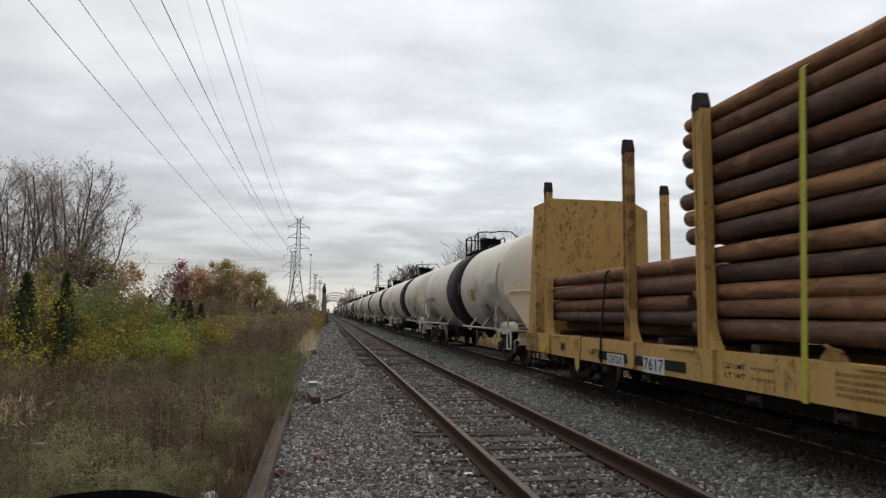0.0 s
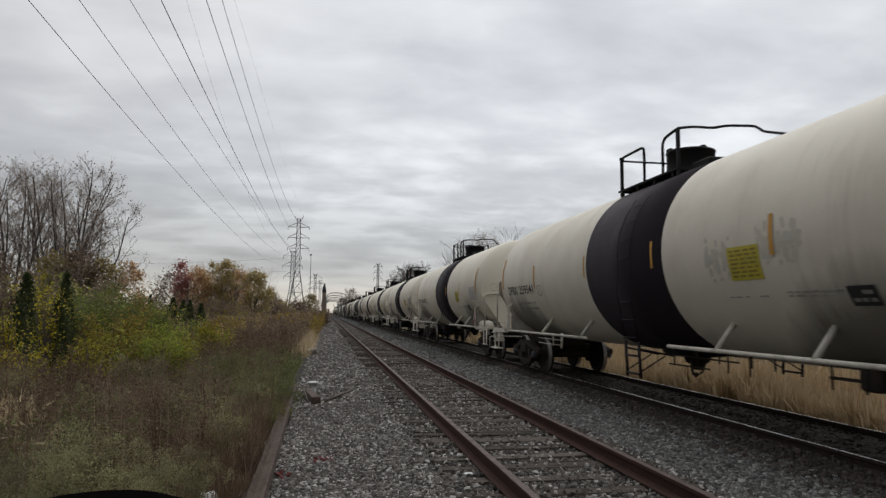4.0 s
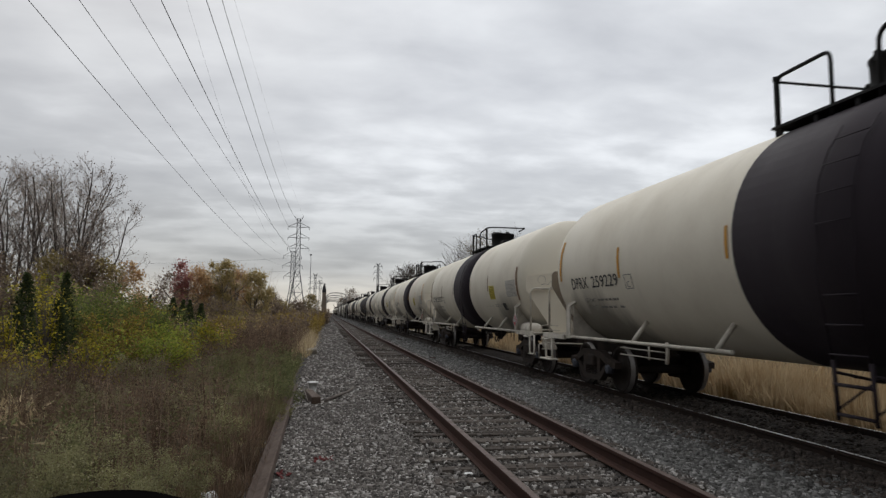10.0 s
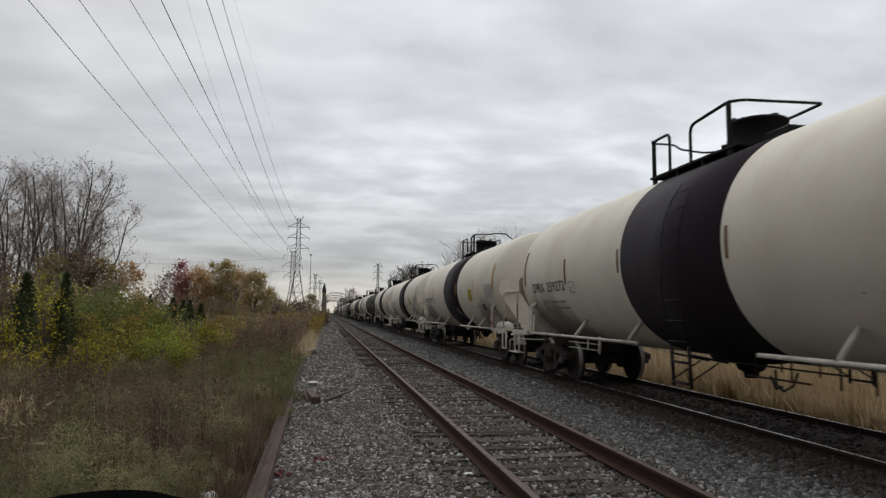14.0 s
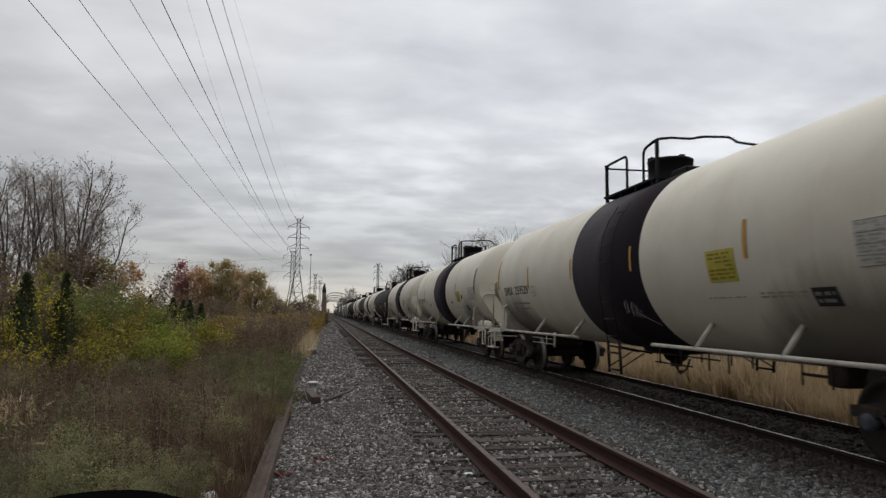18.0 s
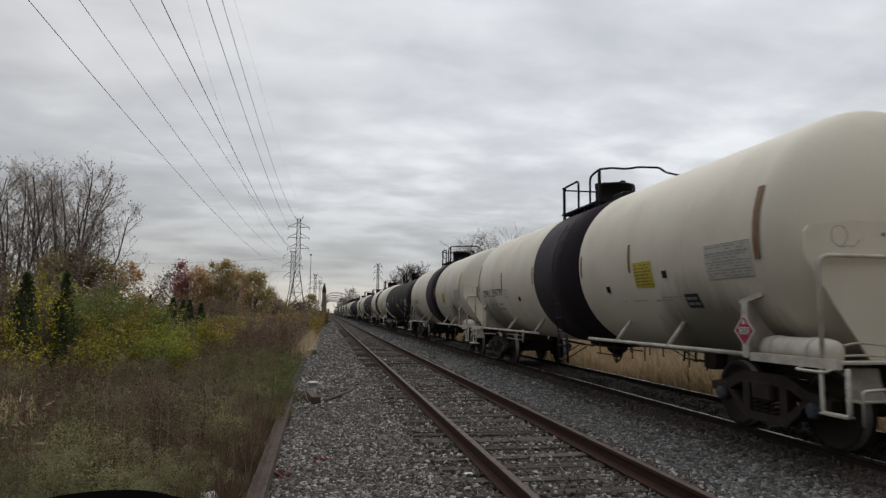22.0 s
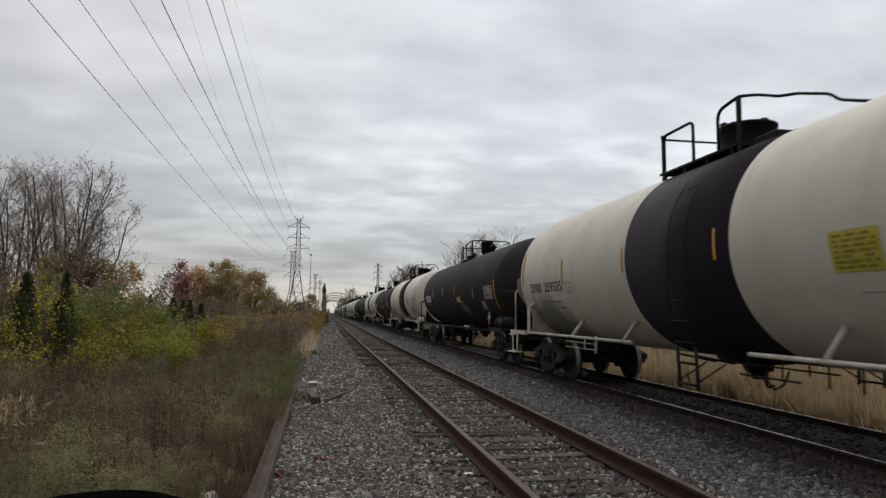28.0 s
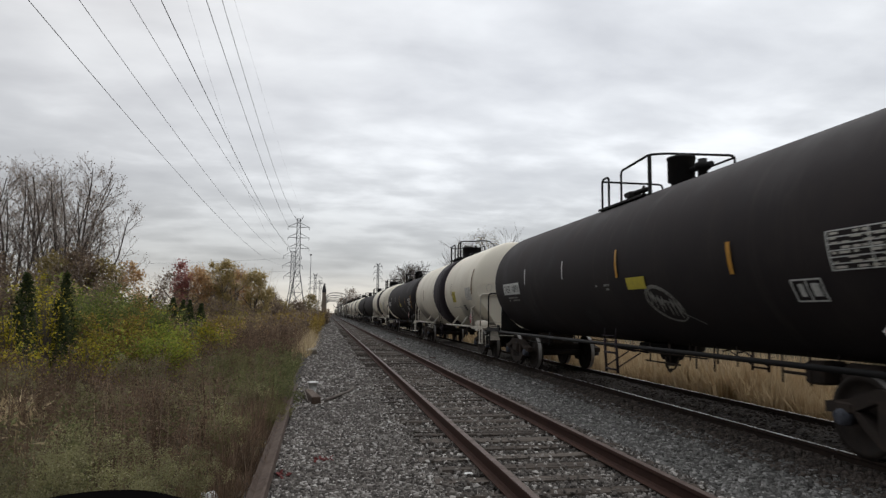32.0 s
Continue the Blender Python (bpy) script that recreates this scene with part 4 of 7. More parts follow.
    # ladder on the side, brake gear and outlet below
    for x in (-1, 1):
        lad = None
        for s in (-0.64, -1.12):
            pts = [(x * 1.50, s, 0.50), (x * 1.53, s, 1.10), (x * 1.53, s, 1.3)] if dark else [(x * 1.50, s, 0.50), (x * 1.53, s, 1.10), (x * 1.69, s, 2.0)] + [(x * (TANK_R + 0.05) * math.cos(radians(t)), s, TANK_Z + (TANK_R + 0.05) * math.sin(radians(t))) for t in range(-8, 42, 12)]
            stile = G().tube(pts[:2], 0.026, 6).tube(pts[1:], 0.009, 6)
            if lad is None:
                lad = part("ladder", stile, M["band"], car, "black steel ladder")
            else:
                part("stile", stile, M["band"], lad)
        for k in range(3 if dark else 5):
            z = 0.56 + 0.3 * k
            part("rung", G().tube([(x * (1.51 + 0.03 * k), -0.64, z), (x * (1.51 + 0.03 * k), -1.12, z)], 0.02 if k < 2 else 0.011, 6), M["band"], lad)
        for t in range(0, 0 if dark else 42, 11):
            c, d = math.cos(radians(t)), math.sin(radians(t))
            part("rung", G().tube([(x * (TANK_R + 0.05) * c, -0.64, TANK_Z + (TANK_R + 0.05) * d), (x * (TANK_R + 0.05) * c, -1.12, TANK_Z + (TANK_R + 0.05) * d)], 0.006, 6), M["band"], lad)
        for q in (-0.64, -1.12):
            part("brace", G().tube([(x * 1.52, q, 0.98), (x * 0.9, q + 0.03, 0.86)], 0.016, 6), M["band"], lad)
            part("brace", G().tube([(x * 1.505, q, 0.60), (x * 1.05, q + 0.02, 0.86)], 0.013, 5), M["band"], lad)
    part("bottom_outlet", G().lathe([(0.62, 1.0), (0.60, 0.88), (0.52, 0.82), (0.24, 0.80), (0.20, 0.70), (0.12, 0.66), (0.10, 0.57), (0.0, 0.56)], "z", (0, -0.34, 0), 20), M["blacktrim"], car, "black bottom valve and skid")
    for x, z, s0, s1, r in ((-0.55, 0.80, -5.6, -4.2, 0.022), (-0.85, 0.72, -2.1, -0.9, 0.014), (-0.55, 0.84, -2.4, 0.2, 0.014)):
        part("brake_pipe", G().tube([(x, s0, z), (x, s1, z)], r, 6), M["bogie"], car)
    for s in (-5.2, -4.7, -3.2, -2.7, -1.9, -1.2):
        part("pipe_hanger", G().tube([(-0.55, s, 1.1), (-0.55, s, 0.78)], 0.014, 5), M["bogie"], car)
        part("pipe_hanger", G().tube([(-0.85, s + 0.12, 1.05), (-0.85, s + 0.12, 0.70)], 0.014, 5), M["bogie"], car)
    part("brake_hose", G().tube([(-0.5, -1.0, 0.80), (-0.52, -1.04, 0.62), (-0.54, -1.2, 0.53), (-0.54, -1.4, 0.62), (-0.5, -1.45, 0.80)], 0.018, 6), M["bogie"], car, "dark hanging brake hose")
    part("outlet_pipe", G().tube([(-0.2, -0.5, 0.66), (-0.35, -0.8, 0.52), (-0.4, -1.0, 0.56)], 0.02, 6), M["bogie"], car)
    part("brake_cylinder", G().lathe([(0.0, -5.95), (0.12, -5.95), (0.15, -5.9), (0.15, -5.45), (0.09, -5.4), (0.0, -5.4)], "y", (-0.6, 0, 0.86), 14).box(-0.8, -0.4, -5.2, -4.9, 0.72, 1.0, 0.03), M["bogie"], car)
    for z in (0.82, 0.94):
        part("lever_rod", G().tube([(1.0, 4.3, z), (1.0, 6.0, z)], 0.016, 5), M["bogie"], car)
        part("lever_rod", G().tube([(-1.25, 3.2, z), (-1.25, 4.9, z)], 0.012, 5), trim, car)
    part("rod_bracket", round_rail([(-1.25, 3.20, 1.1), (-1.27, 3.14, 0.95), (-1.27, 3.18, 0.76)], 0.03, 0.1, 6), trim, car)
    part("rod_hanger", G().tube([(-1.25, 3.8, 1.05), (-1.25, 3.8, 0.78)], 0.016, 5), trim, car)
    res = M["blacktrim"] if dark else trim
    if dark:
        part("air_reservoir", G().lathe([(0.0, -8.27), (0.15, -8.26), (0.20, -8.20), (0.205, -8.1), (0.205, -7.0), (0.17, -6.93), (0.0, -6.9)], "y", (-1.18, 0, 1.25), 22).box(-1.36, -1.0, -8.05, -7.95, 1.05, 1.12).box(-1.36, -1.0, -7.2, -7.1, 1.05, 1.12), res, car, "fat black air reservoir")
    else:
        part("air_reservoir", G().lathe([(0.0, -8.23), (0.09, -8.215), (0.14, -8.16), (0.155, -8.08), (0.155, -7.2), (0.14, -7.12), (0.09, -7.065), (0.0, -7.05)], "y", (-1.27, 0, 1.15), 22), res, car, "rounded cream air reservoir")
        for q in (-7.92, -7.32):
            part("reservoir_strap", G().lathe([(0.15, q - 0.03), (0.166, q - 0.03), (0.166, q + 0.03), (0.15, q + 0.03)], "y", (-1.27, 0, 1.15), 20), res, car)
        part("air_hose", round_rail([(-1.2, -8.15, 1.22), (-1.1, -8.3, 1.27), (-0.75, -8.30, 1.24)], 0.013, 0.1, 5), res, car)
        part("air_hose", round_rail([(-1.2, -8.15, 1.12), (-1.08, -8.32, 1.14), (-0.72, -8.32, 1.12)], 0.013, 0.1, 5), res, car)
        bw = G().lathe([(0.215, -8.36), (0.23, -8.345), (0.245, -8.36), (0.23, -8.375), (0.215, -8.36)], "y", (0.0, 0, 1.85), 24)
        for k in range(5):
            a = 2 * math.pi * k / 5 + 0.3
            bw.tube([(0, -8.30, 1.85), (0.22 * math.cos(a), -8.36, 1.85 + 0.22 * math.sin(a))], 0.014, 6)
        part("brake_wheel", bw.lathe([(0.0, -8.38), (0.05, -8.37), (0.06, -8.28), (0.0, -8.26)], "y", (0.0, 0, 1.85), 12), res, car, "cream hand brake wheel")
        part("brake_gearbox", G().box(-0.44, -0.24, -8.34, -8.19, 1.52, 1.92, 0.03).lathe([(0.0, -8.36), (0.15, -8.35), (0.18, -8.28), (0.18, -8.19)], "y", (-0.14, 0, 1.80), 18).box(-0.30, -0.10, -8.30, -8.19, 1.56, 1.70, 0.02).tube([(-0.40, -8.3, 1.94), (-0.40, -8.3, 2.02)], 0.025, 6).tube([(-0.36, -8.25, 1.52), (-0.36, -8.25, 1.06)], 0.018, 6), res, car, "cream hand brake gearbox")
        vb = G().box(0.22, 0.40, -8.40, -8.20, 1.06, 1.34, 0.03).box(0.40, 0.60, -8.36, -8.20, 1.12, 1.28, 0.03).lathe([(0.0, -8.46), (0.07, -8.45), (0.09, -8.38)], "y", (0.30, 0, 1.16), 12)
        part("brake_valve", vb.tube([(0.45, -8.3, 1.28), (0.45, -8.3, 1.40)], 0.03, 6).box(0.62, 0.78, -8.42, -8.2, 1.08, 1.24, 0.03), res, car, "cream brake control valve")
        d = part("hazard_placard", G().prism([(0.40, 1.50), (0.60, 1.30), (0.80, 1.50), (0.60, 1.70)], "y", -8.20, -8.196), M["whiteink"], car, "white-edged red diamond placard")
        part("placard_face", G().prism([(0.43, 1.50), (0.60, 1.33), (0.77, 1.50), (0.60, 1.67)], "y", -8.206, -8.202), M["red"], d)
        part("placard_panel", G().box(0.50, 0.70, -8.212, -8.208, 1.455, 1.545), M["whiteink"], d)
        g = G()
        for x, z, w in ((-0.62, 2.44, 0.05), (-0.52, 2.44, 0.05), (0.60, 2.46, 0.05), (0.72, 2.46, 0.05), (0.5, 1.92, 0.13), (0.7, 1.92, 0.1), (0.52, 1.83, 0.16), (0.45, 1.66, 0.1), (0.62, 1.66, 0.05)):
            g.box(x, x + w, -8.188, -8.183, z, z + 0.035)
        tagged(part("shield_print", g, M["faint"], car), kind="stuff")
        part("chalk_mark", G().tube([(-1.17 + 0.12 * math.cos(t) + 0.01 * t, -8.184, 2.42 + 0.12 * math.sin(t)) for t in (0.5 * k - 1.2 for k in range(14))] + [(-0.98, -8.184, 2.31), (-0.88, -8.184, 2.40)], 0.0035, 4), M["faint"], car)
    if dark:
        part("brake_gearbox", G().box(-0.72, -0.42, -8.50, -8.35, 1.5, 1.9, 0.04).tube([(-0.6, -8.42, 1.5), (-0.6, -8.42, 1.05)], 0.02, 6), res, car)
    part("dirt_collector", G().prism([(-1.15, 1.0), (-0.90, 1.0), (-0.86, 0.80), (-0.80, 0.66), (-1.10, 0.66), (-1.17, 0.78)], "y", -8.34, -8.18).box(-1.16, -0.82, -8.36, -8.16, 0.64, 0.665, 0.006), res, car)
    part("uncoupling_lever", round_rail([(-1.40, -8.66, 0.46), (-1.40, -8.66, 0.80), (-1.2, -8.68, 0.82), (-0.2, -8.74, 0.80)], 0.016, 0.05, 6), res, car)
    return car


def letters(text, s_left, s_right, a_mid, height, mat, parent, r=TANK_R, side=True, flat_x=None, z_mid=None, name="lettering"):
    """Writing on the near side, reading from far to near; bent round the tank, or flat at flat_x."""
    cu = bpy.data.curves.new("text", "FONT")
    cu.body, cu.size, cu.resolution_u, cu.offset = text, 1.0, 2, 0.004
    tob = bpy.data.objects.new("text", cu)
    me = bpy.data.meshes.new_from_object(tob)
    bpy.data.objects.remove(tob)
    bpy.data.curves.remove(cu)
    co = np.array([v.co[:] for v in me.vertices])
    lo, hi = co.min(0), co.max(0)
    for v, c in zip(me.vertices, co):
        s = s_left + (s_right - s_left) * (c[0] - lo[0]) / (hi[0] - lo[0])
        h = ((c[1] - lo[1]) / (hi[1] - lo[1]) - 0.5) * height
        if flat_x is None:
            a = radians(a_mid) + h / r
            v.co = (-(r + 0.011) * math.cos(a), s, TANK_Z + (r + 0.011) * math.sin(a))
        else:
            v.co = (flat_x, s, z_mid + h)
    me.materials.clear()
    me.materials.append(mat)
    return part(name, me, None, parent)


def on_head(x, z, gap, dark=True):
    """The place on the rounded head at the brake end above (x, z)."""
    rad, end, deep, zc = (1.4985, 7.45, 1.0, TANK_Z - 0.02) if dark else (TANK_R, 7.42, 0.73, TANK_Z)
    q = min(0.98, math.hypot(x, z - zc) / rad)
    return (x, -(end + deep * math.sqrt(1 - q * q)) - gap, z)


def head_patch(g, x0, x1, z0, z1, gap, n=6):
    """A painted field on the head of a black car."""
    v = [on_head(x0 + (x1 - x0) * i / n, z, gap) for z in (z0, z1) for i in range(n + 1)]
    g.add(v, [(i, i + 1, n + 2 + i, n + 1 + i) for i in range(n)])


def head_letters(text, x0, x1, z, height, mat, parent, name="lettering", dark=False):
    """Writing on the rounded head at the brake end."""
    cu = bpy.data.curves.new("text", "FONT")
    cu.body, cu.size, cu.resolution_u, cu.offset = text, 1.0, 2, 0.012
    tob = bpy.data.objects.new("text", cu)
    me = bpy.data.meshes.new_from_object(tob)
    bpy.data.objects.remove(tob)
    bpy.data.curves.remove(cu)
    co = np.array([v.co[:] for v in me.vertices])
    lo, hi = co.min(0), co.max(0)
    for v, c in zip(me.vertices, co):
        x = x0 + (x1 - x0) * (c[0] - lo[0]) / (hi[0] - lo[0])
        zz = z + ((c[1] - lo[1]) / (hi[1] - lo[1]) - 0.5) * height
        v.co = on_head(x, zz, 0.012, dark)
    me.materials.clear()
    me.materials.append(mat)
    return part(name, me, None, parent)


def bars(rows, s0, s1, a0, a1, mat, parent, name, rng, fill=0.7, r=TANK_R + 0.006):
    """Unreadable small print: rows of short bars."""
    g = G()
    step = (a1 - a0) / rows
    for i in range(rows):
        s = s0
        while s > s1 + 0.02:
            w = rng.uniform(0.05, 0.16)
            if rng.random() < fill:
                g.patch(max(s - w, s1), s, a0 + step * (i + 0.25), a0 + step * (i + 0.75), r, 0.003, 1)
            s -= w + rng.uniform(0.03, 0.06)
    if g.v:
        tagged(part(name, g, mat, parent), kind="stuff")


def dress_white(car, number, seed, small=0, stick=-3.78, shift=0.0):
    """Markings of a cream car: numbers, load stencils, stickers, reflector bars."""
    rng = random.Random(seed)
    strip = M["brownstrip"] if small else M["orange"]
    if number:
        o = 0.08 if number == "259541" else 0.0
        letters("DPRX", 6.43 + o, 5.60 + o, -11.8, 0.225, M["ink"], car)
        letters(number, 5.40 + o, 4.25 + o, -11.8, 0.225, M["ink"], car)
        head_letters("DPRX " + number, -0.28, 0.60, 3.08, 0.12, M["ink"], car)
        for z in (2.95, 2.85):
            head_letters("CAPY", -0.20, 0.05, z, 0.055, M["faint"], car)
            g = G()
            for x in (0.11, 0.22, 0.33):
                q = math.hypot(x + 0.04, z - TANK_Z) / TANK_R
                y = -(7.42 + 0.73 * math.sqrt(1 - q * q)) - 0.012
                g.box(x, x + 0.08, y - 0.004, y + 0.02, z - 0.025, z + 0.025)
            part("capacity_print", g, M["faint"], car)
        letters("LD LMT", 5.95, 5.45, -24.5, 0.085, M["faint"], car)
        letters("LT WT", 5.95, 5.5, -30.0, 0.085, M["faint"], car)
        bars(1, 5.35, 4.45, -26, -23, M["faint"], car, "stencil_print", rng, 0.9)
        bars(1, 5.35, 4.35, -31.5, -28.5, M["faint"], car, "stencil_print", rng, 0.9)
        g = G()
        for s0, s1, a0, a1 in ((3.72, 4.0, -9.9, -9.4), (3.72, 4.0, -18.5, -18.0), (3.72, 3.732, -18.5, -9.4), (3.988, 4.0, -18.5, -9.4)):
            g.patch(s0, s1, a0, a1, TANK_R + 0.004, 0.003, 2)
        part("stencil_box", g, M["faint"], car)
        letters("C", 3.91, 3.81, -15.5, 0.11, M["faint"], car)
    for s, w, a0, a1 in ((7.01, 0.10, -9, 22), (4.16, 0.08, -11, 8), (shift - (2.22 if small else 1.78), 0.06, -8, 7), (stick + 0.13 if small else stick - 0.86, 0.07, -9, 8), (-7.42, 0.11, -21 if number == "259272" else -10, 11 if number == "259272" else 22), (shift + 0.98, 0.06, -8, 7)):
        part("reflector_strip", G().patch(s - w / 2, s + w / 2, a0, a1, TANK_R + 0.008, 0.003), strip, car)
    if number == "259541":
        for s, w, a0, a1 in ((stick + 0.5, 0.62, -19, 3), (stick - 0.66, 0.75, -14, 6), (stick - 2.75, 1.1, -22, -8)):
            g = G()
            for k in range(16):
                q = s - w * rng.random()
                stroke(g, [(q, a0 + (a1 - a0) * rng.uniform(0, 0.4)), (q + rng.uniform(-0.06, 0.06), (a0 + a1) / 2), (q + rng.uniform(-0.1, 0.1), a0 + (a1 - a0) * rng.uniform(0.6, 1.0))], rng.uniform(0.03, 0.10), TANK_R + 0.0025 + 0.0001 * k)
            tagged(part("rubbed_patch", g, M["smudge"], car, "rubbed grey smears of cleaned paint"), kind="stuff")
    y = part("warning_sticker", G().patch(stick - 0.62, stick, -18.5, -3.5, TANK_R + 0.005, 0.003), M["sticker"], car, "faded yellow warning sticker")
    bars(7, stick - 0.05, stick - 0.58, -17.6, -4.4, M["stickerprint"], y, "sticker_print", rng, 0.92, TANK_R + 0.010)
    t = part("stencil_table", G().patch(-7.30, -6.32, -17, -1, TANK_R + 0.004, 0.003), M["greypanel"], car, "grey table of small stencilled print")
    bars(11, -6.36, -7.26, -16.5, -1.5, M["fineprint"], t, "table_print", rng, 0.8, TANK_R + 0.009)
    g = G()
    for a in (-17.0, -13.2, -9.4, -5.4, -1.2):
        g.patch(-7.30, -6.32, a, a + 0.25, TANK_R + 0.008, 0.002)
    part("table_rule", g, M["faint"], t)
    b = part("stencil_block", G().patch(-5.92, -5.56, -31.5, -23.5, TANK_R + 0.004, 0.003), M["ink"], car, "small black stencil block")
    bars(2, -5.6, -5.88, -30.5, -24.5, M["faint"], b, "block_print", rng, 0.8, TANK_R + 0.009)
    bars(1, -3.6, -4.4, -27, -25.6, M["fineprint"], car, "stencil_print", rng, 0.9)
    bars(2, -4.7, -5.5, -27.5, -24, M["fineprint"], car, "stencil_print", rng, 0.9)
    if number == "259529":
        g = G()
        for k in range(11):
            q, b = -0.88 - 0.05 * k + rng.uniform(-0.03, 0.03), -30 - 0.5 * k
            stroke(g, [(q + 0.05, b - rng.uniform(2, 5)), (q, b + rng.uniform(-1, 2)), (q - rng.uniform(0.02, 0.09), b + rng.uniform(2.5, 6.5))], rng.uniform(0.006, 0.014), TANK_R + 0.009 + 0.0002 * k)
        for k in range(5):
            q = -1.30 - 0.09 * k
            stroke(g, [(q, -35 - 1.6 * k), (q - 0.07, -36 - 1.6 * k + rng.uniform(-0.5, 0.5)), (q - 0.12, -37.5 - 1.6 * k)], 0.014, TANK_R + 0.009)
        part("spray_tag", g, M["whiteink"], car, "white jagged sprayed tag on the black band")
    if number == "259779":
        for s, z in ((-3.1, -20), (-5.2, -14), (2.6, -22)):
            part("bracket_mark", G().patch(s - 0.05, s + 0.05, z, z + 4, TANK_R + 0.004, 0.02, 2), M["blacktrim"], car)
    placard(car)


def stroke(g, pts, w, r):
    """A painted line on the tank's side through points (s, angle in degrees)."""
    for (s0, a0), (s1, a1) in zip(pts, pts[1:]):
        ds, da = s1 - s0, radians(a1 - a0) * r
        n = math.hypot(ds, da) or 1.0
        ns, na = -da / n * w / 2, math.degrees(ds / n * w / 2 / r)
        q = []
        for s, a in ((s0 + ns, a0 + na), (s0 - ns, a0 - na), (s1 - ns, a1 - na), (s1 + ns, a1 + na)):
            t = radians(a)
            q.append((-r * math.cos(t), s, TANK_Z + r * math.sin(t)))
        g.add(q, [(0, 1, 2, 3)])


def scrawl(parent, s, a, wide, tall, r, mat, label, seed):
    """A sprayed tag: a lopsided oval with jagged strokes in it and a trailing tail."""
    rng = random.Random(seed)
    g = G()
    for k in range(3):
        f = 1 - 0.07 * k
        stroke(g, [(s - f * wide / 2 * math.cos(t), a + f * tall / 2 * math.sin(t) + 0.3 * tall * math.cos(t) * -0.6) for t in (2 * math.pi * i / 20 + 0.15 * k for i in range(20 - 3 * k))], 0.016 + 0.006 * rng.random(), r)
    for k in range(7):
        c = s + wide * (0.34 - 0.115 * k)
        b = a + tall * (0.16 - 0.055 * k)
        stroke(g, [(c + 0.03, b - tall * rng.uniform(0.15, 0.3)), (c, b + tall * rng.uniform(0.15, 0.3)), (c - 0.05, b + tall * rng.uniform(-0.1, 0.1)), (c - 0.09, b + tall * rng.uniform(0.1, 0.26)), (c - 0.10, b - tall * rng.uniform(0.1, 0.26))], rng.uniform(0.018, 0.032), r)
    stroke(g, [(s - wide * 0.3, a - tall * 0.2), (s - wide * 0.6, a - tall * 0.42), (s - wide * 0.8, a - tall * 0.6)], 0.02, r)
    part("spray_tag", g, mat, parent, label)


def diamond(cx, cy, cz, r, x, mat, parent, name, label=""):
    return part(name, G().prism([(cy - r, cz), (cy, cz - r), (cy + r, cz), (cy, cz + r)], "x", x - 0.004, x), mat, parent, label)


def placard(car, number="1202", black=False):
    """Red and white diamond placard on the brake-end post."""
    d = diamond(0, -7.03, 1.36, 0.205, -1.540, M["whiteink"], car, "hazard_placard", "white-edged red diamond placard")
    diamond(0, -7.03, 1.36, 0.172, -1.545, M["red"], d, "placard_face")
    if black:
        d.location.y, d.location.z = -0.06, 0.05
    part("placard_panel", G().box(-1.553, -1.550, -7.13, -6.93, 1.315, 1.405), M["whiteink"], d)
    part("placard_symbol", G().prism([(-7.065, 1.44), (-6.995, 1.44), (-7.03, 1.505)], "x", -1.553, -1.550), M["whiteink"], d)
    if number:
        letters(number, -6.94, -7.12, 0, 0.072, M["ink"], d, flat_x=-1.556, z_mid=1.36, name="placard_print")


